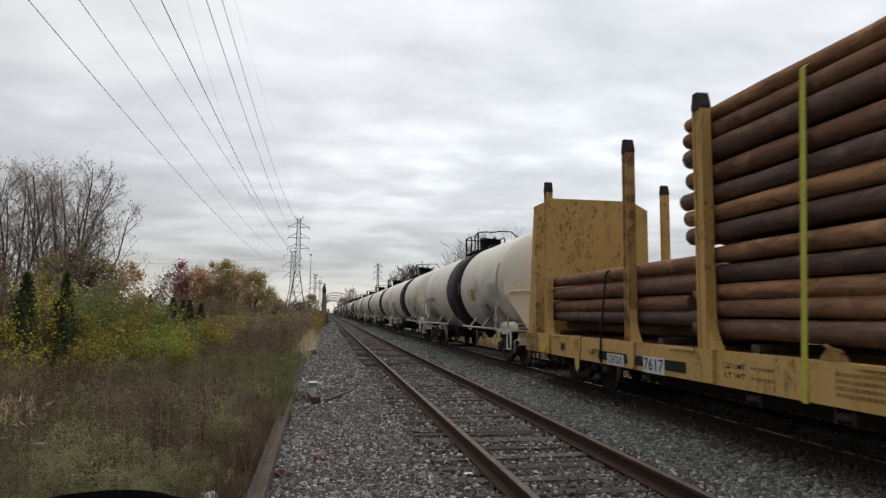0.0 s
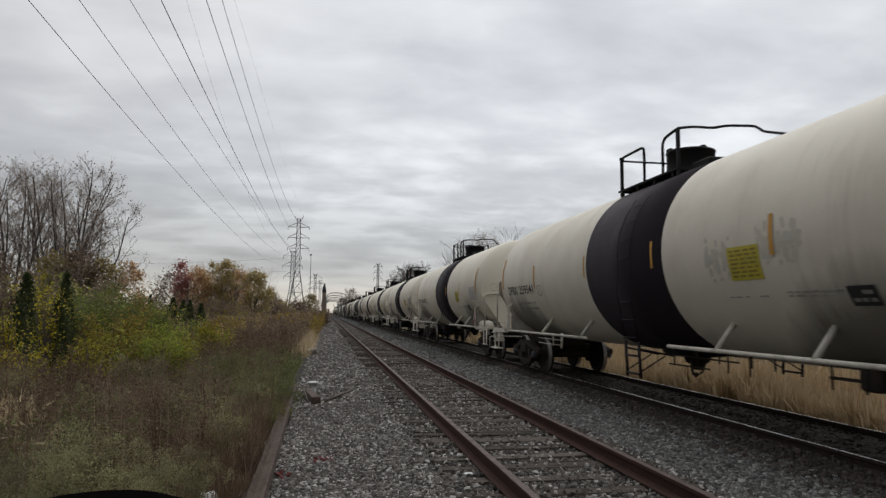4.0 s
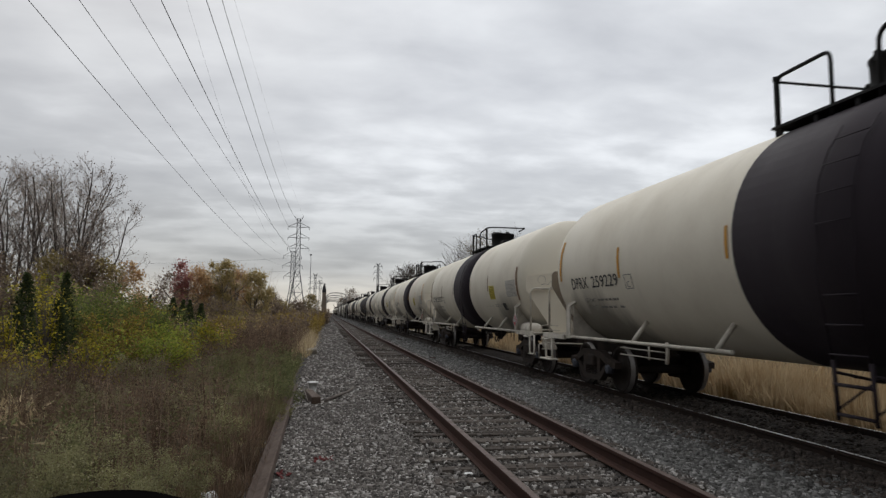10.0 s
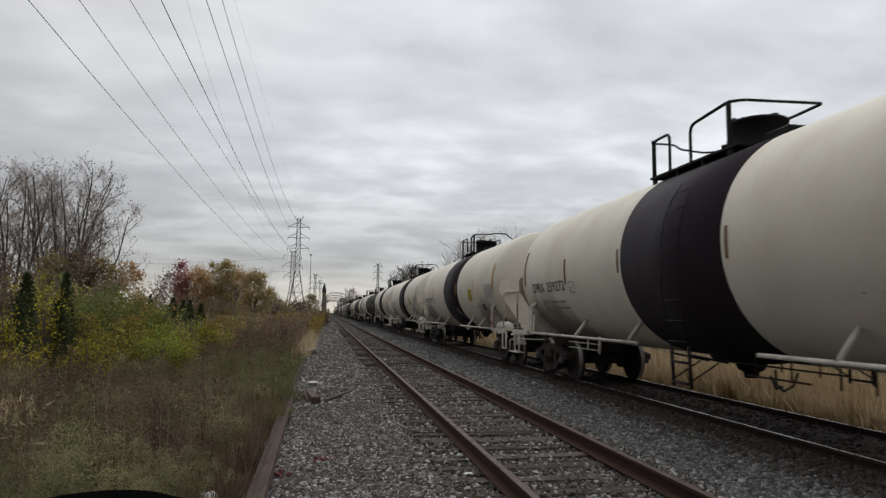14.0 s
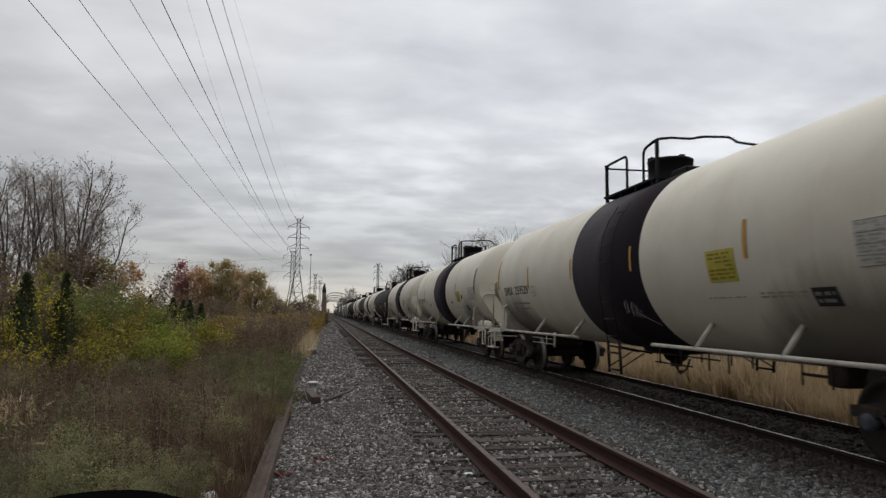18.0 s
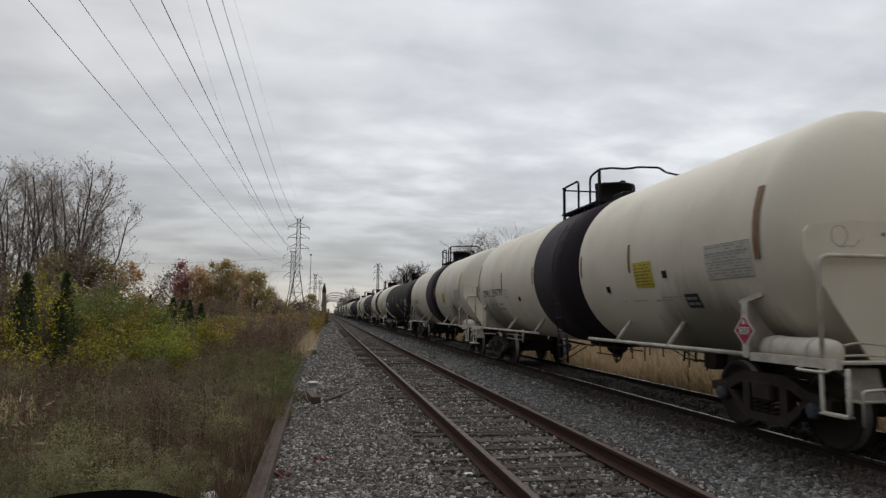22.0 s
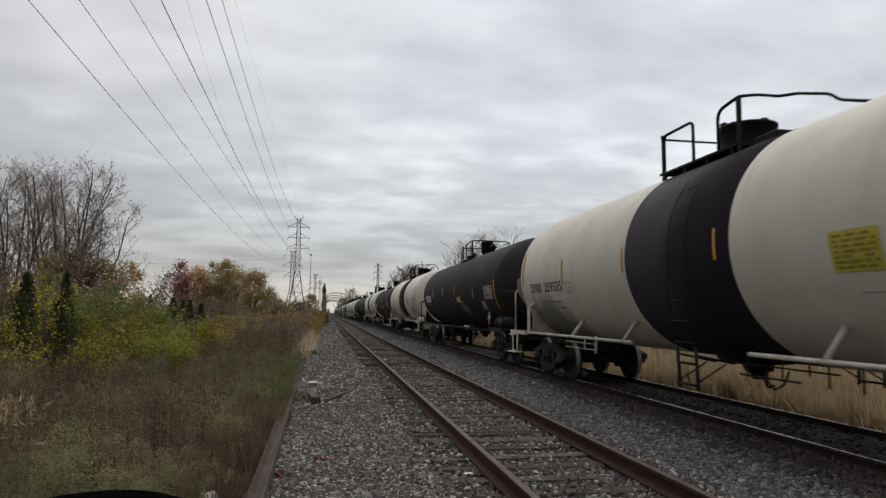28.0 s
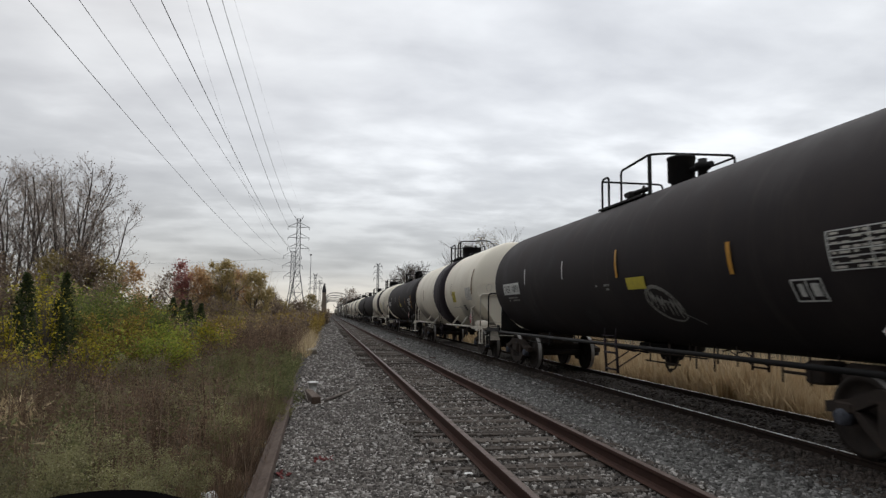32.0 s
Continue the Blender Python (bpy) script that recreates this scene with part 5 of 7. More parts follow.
def dress_black(car, seed, detail=True):
    rng = random.Random(seed)
    TANK_R = 1.516
    t = part("number_panel", G().patch(5.0, 6.55, -16, -4, TANK_R + 0.004, 0.003), M["whiteink"], car, "white number panel")
    letters("TAEX", 6.45, 5.85, -10, 0.2, M["ink"], t, r=TANK_R + 0.002)
    letters("1891", 5.62, 5.1, -10, 0.2, M["ink"], t, r=TANK_R + 0.002)
    if not detail:
        return
    for s, w, a0, a1, m in ((4.4, 0.05, -7, 8, "whiteink"), (1.62, 0.05, -7, 8, "whiteink"), (-1.12, 0.075, -11, 8, "orange"), (-4.5, 0.085, -16, 0, "orange")):
        part("reflector_strip", G().patch(s - w / 2, s + w / 2, a0, a1, TANK_R + 0.008, 0.003), M[m], car)
    part("warning_sticker", G().patch(-2.12, -1.44, -20, -12, TANK_R + 0.006, 0.003), M["sticker"], car, "yellow sticker")
    g = G()
    for i in range(7):
        g.patch(-7.25, -6.2, -18.6 + 2.6 * i, -18.1 + 2.6 * i, TANK_R + 0.004, 0.003, 1)
    for s in (-7.25, -6.75, -6.2):
        g.patch(s - 0.01, s + 0.01, -18.6, -2.6, TANK_R + 0.004, 0.003, 3)
    t = part("stencil_table", g, M["whiteink"], car, "white stencilled table")
    bars(8, -6.25, -7.2, -18.2, -2.9, M["greypanel"], t, "table_print", rng, 0.8, TANK_R + 0.006)
    g = G()
    for s0, s1, a0, a1 in ((-5.98, -5.5, -21.5, -20.8), (-5.98, -5.5, -31.5, -30.8), (-5.98, -5.96, -31.5, -21), (-5.52, -5.5, -31.5, -21), (-5.75, -5.73, -31.5, -21), (-5.92, -5.8, -29, -23), (-5.68, -5.6, -29, -23)):
        g.patch(s0, s1, a0, a1, TANK_R + 0.005, 0.003, 2)
    part("stencil_block", g, M["whiteink"], car)
    bars(2, 6.2, 5.2, -24, -18, M["faint"], car, "stencil_print", rng, 0.8, TANK_R + 0.006)
    bars(2, -0.1, -0.8, -20, -14, M["faint"], car, "stencil_print", rng, 0.7, TANK_R + 0.006)
    # long strip by the head, number and placard on the head
    part("reflector_strip", G().patch(-7.585, -7.485, -31, 4, TANK_R + 0.006, 0.003, 8), M["orange"], car)
    g = G()
    head_patch(g, -0.40, 0.36, 2.94, 3.16, 0.006)
    panel = part("number_panel", g, M["whiteink"], car, "white number panel on the tank head")
    head_letters("TAEX", -0.35, 0.0, 3.05, 0.125, M["ink"], panel, dark=True)
    head_letters("1891", 0.07, 0.31, 3.05, 0.125, M["ink"], panel, dark=True)
    g = G()
    for k, z in enumerate((2.84, 2.76, 2.68, 2.60)):
        for x in (-0.32, -0.14, 0.0, 0.14)[:4 - k % 2]:
            head_patch(g, x, x + rng.uniform(0.07, 0.13), z, z + 0.028, 0.008, 2)
    tagged(part("capacity_print", g, M["faint"], car), kind="stuff")
    d = part("hazard_placard", G().prism([(-0.235, 1.39), (-0.03, 1.185), (0.175, 1.39), (-0.03, 1.595)], "y", -8.55, -8.546), M["whiteink"], car, "white-edged red diamond placard")
    part("placard_face", G().prism([(-0.205, 1.39), (-0.03, 1.215), (0.145, 1.39), (-0.03, 1.565)], "y", -8.555, -8.551), M["red"], d)
    part("placard_panel", G().box(-0.125, 0.065, -8.56, -8.556, 1.345, 1.435), M["whiteink"], d)
    scrawl(car, -2.45, -31, 1.0, 24, TANK_R + 0.006, M["faint"], "faded grey sprayed tag", seed)
    placard(car, "1202", True)


def make_log(parent, x, s0, s1, z, r, rng, mat):
    g = G()
    n, k = 12, 11
    ring = []
    bend = [rng.uniform(-0.012, 0.012) for _ in range(k)]
    for i in range(k):
        s = s0 + (s1 - s0) * i / (k - 1)
        rr = r * (1 - 0.05 * i / (k - 1)) * rng.uniform(0.95, 1.05)
        if i in (0, k - 1):
            rr *= 0.96
        ring += [(x + bend[i] + rr * math.cos(2 * math.pi * j / n), s, z + bend[-i] * 0.5 + rr * math.sin(2 * math.pi * j / n)) for j in range(n)]
    f = [(i * n + j, i * n + (j + 1) % n, (i + 1) * n + (j + 1) % n, (i + 1) * n + j) for i in range(k - 1) for j in range(n)]
    g.add(ring, f, True)
    log = part("log", g, mat, parent)
    ends = G()
    for i, d in ((0, -0.002), (k - 1, 0.002)):
        v = [(p[0], p[1] + d, p[2]) for p in ring[i * n:(i + 1) * n]]
        ends.add(v, [tuple(range(n)) if i else tuple(range(n - 1, -1, -1))])
    part("cut_end", ends, M["cut"], log)


def make_flat_car():
    """A mustard bulkhead flat car; its far bulkhead stands at +y. Middle at the origin, rail height."""
    car = thing("flat_car", "mustard-yellow bulkhead flat car with side stakes, carrying logs", "flat car", "")
    half = 9.75
    deck = G().box(-1.36, 1.36, -half, half, 0.98, 1.06)
    part("deck", deck, M["yellowdark"], car, "worn deck boards")
    for x in (-1, 1):
        part("side_sill", G().box(x * 1.45 - 0.04, x * 1.45 + 0.04, -half, half, 0.62, 1.08).box(x * 1.42 - 0.07, x * 1.42 + 0.07, -half, half, 0.62, 0.65), M["yellowcar"], car, "mustard side sill with stencils")
    part("centre_sill", G().prism([(-half - 0.4, 0.98), (-half - 0.4, 0.55), (-6.0, 0.55), (-5.0, 0.22), (5.0, 0.22), (6.0, 0.55), (half + 0.4, 0.55), (half + 0.4, 0.98)], "x", -0.3, 0.3), M["bogie"], car, "dark fish-bellied centre sill")
    for e in (-1, 1):
        a, b = sorted((e * 8.55, e * 9.75))
        poly = [(-1.47, 0.62), (1.60, 0.62), (1.60, 4.27), (1.16, 4.50), (-1.0, 4.50), (-1.47, 4.28)]
        p = e * 9.05
        part("bulkhead", G().prism(poly, "y", p - 0.07, p + 0.07), M["yellowcar"], car, "dented mustard bulkhead with rust marks")
        g = G()
        for x in (-1.40, 1.40):
            g.prism([(e * 9.10, 0.65), (e * 9.72, 0.65), (e * 9.20, 4.1), (e * 9.10, 4.1)], "x", x - 0.05, x + 0.05)
        part("bulkhead_brace", g, M["yellowcar"], car)
        part("end_sill", G().box(-1.47, 1.47, e * 9.72 - 0.06, e * 9.72 + 0.06, 0.62, 1.06), M["yellowcar"], car)
        part("coupler", G().box(-0.13, 0.13, min(e * 9.8, e * 10.4), max(e * 9.8, e * 10.4), 0.70, 0.92, 0.03).box(-0.2, 0.17, min(e * 10.3, e * 10.6), max(e * 10.3, e * 10.6), 0.68, 0.95, 0.05), M["bogie"], car)
        make_bogie(car, e * 7.1)
    for s in (8.05, 3.80, 1.49, -3.0, -5.3, -8.05):
        for x in (-1, 1):
            g, pocket = G(), G()
            xo = x * 1.45
            top = 4.62 if s == 3.80 else 4.69
            w = 0.11 if abs(s - 1.49) < 0.1 else 0.088
            if x > 0 and s > 3:
                s -= 0.23 if s > 8 else 0.12
            # channel section: two flanges and a recessed web
            g.prism([(xo + x * a, s + b) for a, b in ((-0.08, -w), (0.08, -w), (0.08, 0.03 - w), (0.055, 0.035 - w), (0.055, w - 0.035), (0.08, w - 0.03), (0.08, w), (-0.08, w))], "z", 1.0, top - 0.215)
            pocket.prism([(s - w - 0.2, 1.085), (s - w, 1.085), (s - w, 1.62), (s - w - 0.04, 1.40), (s - w - 0.11, 1.22)], "x", xo - 0.06, xo + 0.06)
            pocket.prism([(s - 0.24, 1.084), (s + 0.10, 1.084), (s - 0.06, 0.64), (s - 0.22, 0.64)], "x", xo + x * 0.04, xo + x * 0.085)
            st = part("stake", g, M["staked" if abs(s - 3.8) < 0.2 else "yellowcar"], car, "rusty mustard stake" if abs(s - 3.8) < 0.2 else "scarred mustard stake")
            part("stake_pocket", pocket, M["yellowcar"], st)
            part("stake_cap", G().prism([(s - w - 0.005, top - 0.22), (s + w + 0.005, top - 0.22), (s + w + 0.005, top - 0.17), (s + w - 0.035, top + 0.02), (s - w + 0.06, top + 0.02), (s - w - 0.005, top - 0.17)], "x", xo - 0.085, xo + 0.085), M["stakecap"], st, "dark brown stake tip")
    # plates, holes, hinges and steps on the near sill
    part("reflector_plate", G().box(-1.505, -1.491, 8.15, 8.45, 0.66, 0.84, 0.003), M["reflect"], car, "yellow reflective plate")
    hole = part("jacking_pocket", G().box(-1.50, -1.492, 6.85, 7.16, 0.74, 0.93), M["yellowdark"], car)
    part("pocket_opening", G().box(-1.504, -1.501, 6.91, 7.10, 0.77, 0.90), M["blacktrim"], hole)
    g = G().box(-1.52, -1.492, 5.98, 6.34, 0.80, 1.10, 0.006).prism([(6.02, 0.80), (6.30, 0.80), (6.26, 0.44), (6.18, 0.36), (6.08, 0.44)], "x", -1.51, -1.495)
    part("securement_bracket", g.box(-1.56, -1.52, 6.08, 6.14, 0.86, 1.04, 0.01).box(-1.56, -1.52, 6.20, 6.26, 0.86, 1.04, 0.01), M["yellowcar"], car, "rusty hinged bracket hanging from the sill")
    part("sill_box", G().box(-1.55, -1.49, 5.28, 5.48, 0.79, 0.87, 0.01).tube([(-1.54, 5.3, 0.9), (-1.54, 5.12, 0.86)], 0.02, 6), M["yellowdark"], car)
    part("corner_plate", G().box(-1.506, -1.491, 8.80, 9.70, 0.64, 1.06), M["yellowdark"], car)
    for s in (8.95, 9.2, 9.5):
        for z in (0.72, 0.96):
            part("rivet", G().lathe([(0.022, -1.505), (0.018, -1.518), (0.0, -1.522)], "x", (0, s, z), 8), M["stakecap"], car)
    for e in (-1, 1):
        part("sill_step", round_rail([(-1.48, e * 9.0, 0.62), (-1.48, e * 9.0, 0.36), (-1.48, e * 8.68, 0.36), (-1.48, e * 8.68, 0.62)], 0.02, 0.05, 6), M["bogie"], car)
    for s in (7.6, 4.9, 3.3, 0.55, -0.9, -2.4):
        part("strap_winch", G().lathe([(0.0, s - 0.11), (0.055, s - 0.11), (0.055, s + 0.11), (0.0, s + 0.11)], "y", (-1.40, 0, 0.52), 10).box(-1.45, -1.35, s - 0.14, s - 0.11, 0.44, 0.62).box(-1.45, -1.35, s + 0.11, s + 0.14, 0.44, 0.62), M["bogie"], car, "rusty strap winch under the sill")
    for s in (7.55, 2.1, -1.5):
        part("rub_rail", G().box(-1.515, -1.492, s - 0.35, s + 0.35, 1.03, 1.075, 0.004), M["yellowcar"], car)
    part("dark_patch", G().box(-1.502, -1.491, 2.0, 5.1, 0.70, 0.86), M["blacktrim"], car)
    part("number_board", G().box(-1.508, -1.492, 4.00, 4.68, 0.632, 0.835), M["whiteink"], car)
    letters("OFOX", 4.63, 4.05, 0, 0.15, M["ink"], car, flat_x=-1.511, z_mid=0.735)
    part("number_board", G().box(-1.508, -1.492, 2.59, 3.28, 0.615, 0.87), M["whiteink"], car)
    letters("7617", 3.25, 2.62, 0, 0.20, M["ink"], car, flat_x=-1.511, z_mid=0.755)
    letters("LD LMT", 1.05, 0.62, 0, 0.07, M["blacktrim"], car, flat_x=-1.494, z_mid=0.90)
    letters("LT WT", 1.05, 0.62, 0, 0.07, M["blacktrim"], car, flat_x=-1.494, z_mid=0.78)
    rng = random.Random(12)
    for s0, s1, rows in ((0.52, 0.10, (0.90, 0.78)), (-0.85, -1.55, (0.96, 0.89, 0.82, 0.75))):
        g = G()
        for z in rows:
            s = s0
            while s > s1:
                w = rng.uniform(0.03, 0.07)
                g.box(-1.495, -1.4915, s - w, s, z - 0.018, z + 0.018)
                s -= w + 0.02
        tagged(part("stencil_print", g, M["yellowdark"], car), kind="stuff")
    return car


def make_load():
    """Two stacks of peeled logs with their straps; same origin as the flat car."""
    rng = random.Random(21)
    low = thing("log_stack", "low stack of brown peeled logs on the flat car", "logs", "log stacks on the flat car")
    for i, (z, r, kind) in enumerate(((1.28, 0.115, "logdark"), (1.50, 0.118, "logdark"), (1.735, 0.132, "logred"), (2.02, 0.150, "logdark"), (2.30, 0.135, "logred"))):
        n = 10
        for j in range(n):
            x = -1.22 + 2.44 * j / (n - 1)
            if i == 4 and 0 < j < 3 or i == 0 and j < 2:
                continue
            make_log(low, x, (2.12 if j == 0 and i in (0, 2) else 1.74) + rng.uniform(0.0, 0.1), 8.62 + rng.uniform(-0.12, 0.2), z + rng.uniform(-0.012, 0.012), r + rng.uniform(-0.008, 0.004), rng, M["logred" if j > 2 and rng.random() < 0.3 else kind])
    part("strap", round_rail([(-1.515, 4.95, 0.64), (-1.515, 4.95, 1.10), (-1.385, 4.95, 2.38), (0, 4.95, 2.48), (1.28, 4.95, 2.40), (1.515, 4.95, 1.10), (1.515, 4.95, 0.64)], 0.02, 0.1, 5), M["blacktrim"], low, "black steel strap")
    for s in (3.0, 7.6):
        part("bearer", G().box(-1.3, 1.3, s, s + 0.15, 1.06, 1.17), M["tie"], low)
    high = thing("log_stack", "tall stack of brown peeled logs held by stakes", "logs", "log stacks on the flat car")
    heights = (1.36, 1.64, 1.87, 2.127, 2.39, 2.72, 2.99, 3.256, 3.57, 3.90, 4.19, 4.42)
    radii = (0.143, 0.128, 0.124, 0.137, 0.128, 0.138, 0.128, 0.138, 0.140, 0.165, 0.128, 0.118)
    for i in range(12):
        n = 10
        for j in range(n):
            if 1 < j < n - 1 and i < 10 and j % 2:
                continue
            x = -1.22 + 2.44 * j / (n - 1)
            make_log(high, x, -6.6 + rng.uniform(-0.2, 0.2), ((2.05 if i in (0, 2) else 1.58) if j == 0 else 1.60) if i < 5 else 2.2 + rng.uniform(-0.08, 0.10), heights[i] + rng.uniform(-0.01, 0.01), radii[i] + (rng.uniform(-0.01, 0.0) if j else 0.0), rng, M["log" if "DRODODODRDRO"[i] == "O" or j > 1 and rng.random() < 0.3 else "logred" if "DRODODODRDRO"[i] == "R" else "logdark"])
    for s in (0.6, -5.2):
        part("bearer", G().box(-1.3, 1.3, s, s + 0.15, 1.06, 1.18), M["tie"], high)
    part("strap", G().beam((-1.505, -0.41, 0.60), (-1.385, -0.455, 4.36), 0.09, 0.008, (1, 0, 0)).beam((-1.385, -0.455, 4.36), (-1.26, -0.455, 4.445), 0.09, 0.008, (1, 0, 1)).box(-1.26, 1.26, -0.50, -0.41, 4.44, 4.448).beam((1.26, -0.455, 4.475), (1.505, -0.455, 0.60), 0.09, 0.008, (1, 0, 0)), M["strap"], high, "yellow webbing strap")
    part("ratchet", G().prism([(-0.62, 1.085), (-0.95, 1.085), (-0.86, 1.20), (-0.74, 1.22)], "x", -1.48, -1.40).tube([(-1.44, -0.90, 1.16), (-1.44, -0.66, 1.24)], 0.022, 6), M["yellowdark"], high, "rusty strap ratchet")
    return low, high


movers = []            # (thing, place along the train)


def build_train():
    white, black = make_tank_car(False, top=False), make_tank_car(True)
    wfar, bfar = make_tank_car(False, False), make_tank_car(True, False)
    # number, faded strips, place along the train, shift of the fittings amidships, sticker's place
    numbers = [("259541", 0, 26.59, -0.03, -3.78), ("259229", 0, 44.68, 0.0, -3.78), ("259272", 1, 62.55, 0.57, -4.36), ("259529", 0, 80.40, 0.22, -3.78), ("259779", 1, 98.20, 0.25, -4.20), ("259535", 0, 116.05, 0.22, -3.55)]
    fittings = ("painted_band", "dome_housing", "platform", "safety_rail", "valve", "lid_hinge", "platform_bracket", "rail_post", "ladder", "bottom_outlet")
    # copies are taken before the markings go on
    cars = [white] + [copy_thing(white, Matrix()) for _ in range(5)]
    far_white = [copy_thing(white, Matrix()) for _ in range(2)]
    for k, (car, (num, small, u, shift, stick)) in enumerate(zip(cars, numbers)):
        movers.append((car, u))
        if num == "259272":
            cream_top(car, (1.26, 0.70), (0.03, -1.04), -0.73, False)
        else:
            cream_top(car)
        for o in car.children:
            if o.name.split(".")[0] in fittings:
                o.location.y += shift
        dress_white(car, num, 40 + k, small, stick, shift)
        if num in ("259541", "259535"):
            for o in car.children:
                if o.name.startswith("tank_shell"):
                    o.data = o.data.copy()
                    o.data.materials[0] = M["white_dirty"]
            tagged(car, "cream tank car with a black middle band, grimed with grey streaks")
    blacks = [black, copy_thing(black, Matrix())]
    for k, (car, u) in enumerate(zip(blacks, (134.08, 170.08))):
        movers.append((car, u))
        dress_black(car, 70 + k, True)
    for k, (car, u) in enumerate(zip(far_white, (151.95, 187.9))):
        movers.append((car, u))
        cream_top(car)
        dress_white(car, "", 80 + k, 1)
    order = "BBWWWBWWBWBBWWBWWBWW"
    wused = bused = False
    u = 205.8
    for c in order:
        if c == "W":
            car = copy_thing(wfar, Matrix()) if wused else wfar
            wused = True
        else:
            car = copy_thing(bfar, Matrix()) if bused else bfar
            bused = True
        movers.append((car, u))
        u += CAR
    flat = make_flat_car()
    movers.append((flat, 17.93 - 10.55 - 0.55))
    for load in make_load():
        movers.append((load, 17.93 - 10.55 - 0.55))


build_train()
build_track(NEAR_X, "railtop", "rail", "rusty siding track on weathered wooden sleepers", 168, -6.1, 82, 3, 2.6)
build_track(TRAIN_X, "railshine", "railoily", "main track with polished rails under the train", 140, -6.0, 60, 4, 2.6, -0.222)

# ---- plants ----


def quads(rows):
    v = np.array(rows, float).reshape(-1, 3)
    return v, np.arange(len(v)).reshape(-1, 4)


def blade(rng, x, y, h, w, lean, turn):
    """A bent grass blade of two quads."""
    dx, dy = math.cos(turn), math.sin(turn)
    px, py = -dy * w / 2, dx * w / 2
    a = (x, y, 0)
    b = (x + dx * lean * 0.35, y + dy * lean * 0.35, h * 0.6)
    c = (x + dx * lean, y + dy * lean, h)
    return [(a[0] - px, a[1] - py, a[2]), (a[0] + px, a[1] + py, a[2]), (b[0] + px * 0.8, b[1] + py * 0.8, b[2]), (b[0] - px * 0.8, b[1] - py * 0.8, b[2]),
            (b[0] - px * 0.8, b[1] - py * 0.8, b[2]), (b[0] + px * 0.8, b[1] + py * 0.8, b[2]), (c[0] + px * 0.15, c[1] + py * 0.15, c[2]), (c[0] - px * 0.15, c[1] - py * 0.15, c[2])]


def leaf(rng, p, size, width):
    """One diamond-shaped leaf at a random tilt."""
    d = Vector((rng.gauss(0, 1), rng.gauss(0, 1), rng.gauss(0.15, 0.7))).normalized()
    s = d.cross(Vector((rng.gauss(0, 1), rng.gauss(0, 1), rng.gauss(0, 1)))).normalized() * (width * size / 2)
    p, d = Vector(p), d * size
    return [p, p + d * 0.5 + s, p + d, p + d * 0.5 - s]


def tuft(rng, n, h, w, r, lean):
    rows = []
    for _ in range(n):
        a = rng.uniform(0, 6.28)
        q = r * rng.random()
        rows += blade(rng, q * math.cos(a), q * math.sin(a), h * rng.uniform(0.5, 1.1), w * rng.uniform(0.7, 1.3), lean * rng.uniform(0.2, 1.2), a + rng.uniform(-0.8, 0.8))
    return quads(rows)


def weed(rng, stems, h, leaves, size, plume, spread, width=0.3):
    """Stalks with small leaves and a loose head."""
    rows = []
    for _ in range(stems):
        a, q = rng.uniform(0, 6.28), spread * 0.3 * rng.random()
        x, y = q * math.cos(a), q * math.sin(a)
        hh = h * rng.uniform(0.65, 1.05)
        lx, ly = spread * rng.gauss(0, 0.6), spread * rng.gauss(0, 0.6)
        t = math.atan2(ly, lx)
        rows += blade(rng, x, y, hh, 0.009, math.hypot(lx, ly), t)
        for _ in range(leaves):
            f = rng.uniform(0.12, 1.0)
            b = f * f
            rows += leaf(rng, (x + lx * b + rng.gauss(0, 0.012), y + ly * b + rng.gauss(0, 0.012), hh * f), size * rng.uniform(0.6, 1.3) * (1.25 - 0.6 * f), width)
        for _ in range(plume):
            f = rng.uniform(0.72, 1.06)
            b, o = f * f, 0.085 * (1.25 - f) + 0.02
            rows += leaf(rng, (x + lx * b + rng.gauss(0, o), y + ly * b + rng.gauss(0, o), hh * f), size * rng.uniform(0.3, 0.6), 0.7)
    return quads(rows)


def mound(rng, stems, h, radius, leaves, fluff, size, top):
    """A bushy clump: stems fan out from one root and end in soft heads."""
    rows = []
    for _ in range(stems):
        a, q = rng.uniform(0, 6.28), radius * math.sqrt(rng.random())
        hh = h * rng.uniform(0.75, 1.05) * (1 - 0.35 * (q / radius) ** 2)
        dx, dy = math.cos(a), math.sin(a)
        rows += blade(rng, 0.06 * dx, 0.06 * dy, hh, 0.008, q, a)
        for _ in range(leaves):
            f = rng.uniform(0.2, 0.95)
            rows += leaf(rng, (dx * (0.06 + q * f * f) + rng.gauss(0, 0.02), dy * (0.06 + q * f * f) + rng.gauss(0, 0.02), hh * f), size * rng.uniform(0.7, 1.3), 0.24)
        for _ in range(fluff):
            f = rng.uniform(0.78, 1.06)
            rows += leaf(rng, (dx * (0.06 + q * f * f) + rng.gauss(0, top), dy * (0.06 + q * f * f) + rng.gauss(0, top), hh * f + rng.gauss(0, top * 0.5)), size * rng.uniform(0.35, 0.7), 0.45)
    return quads(rows)


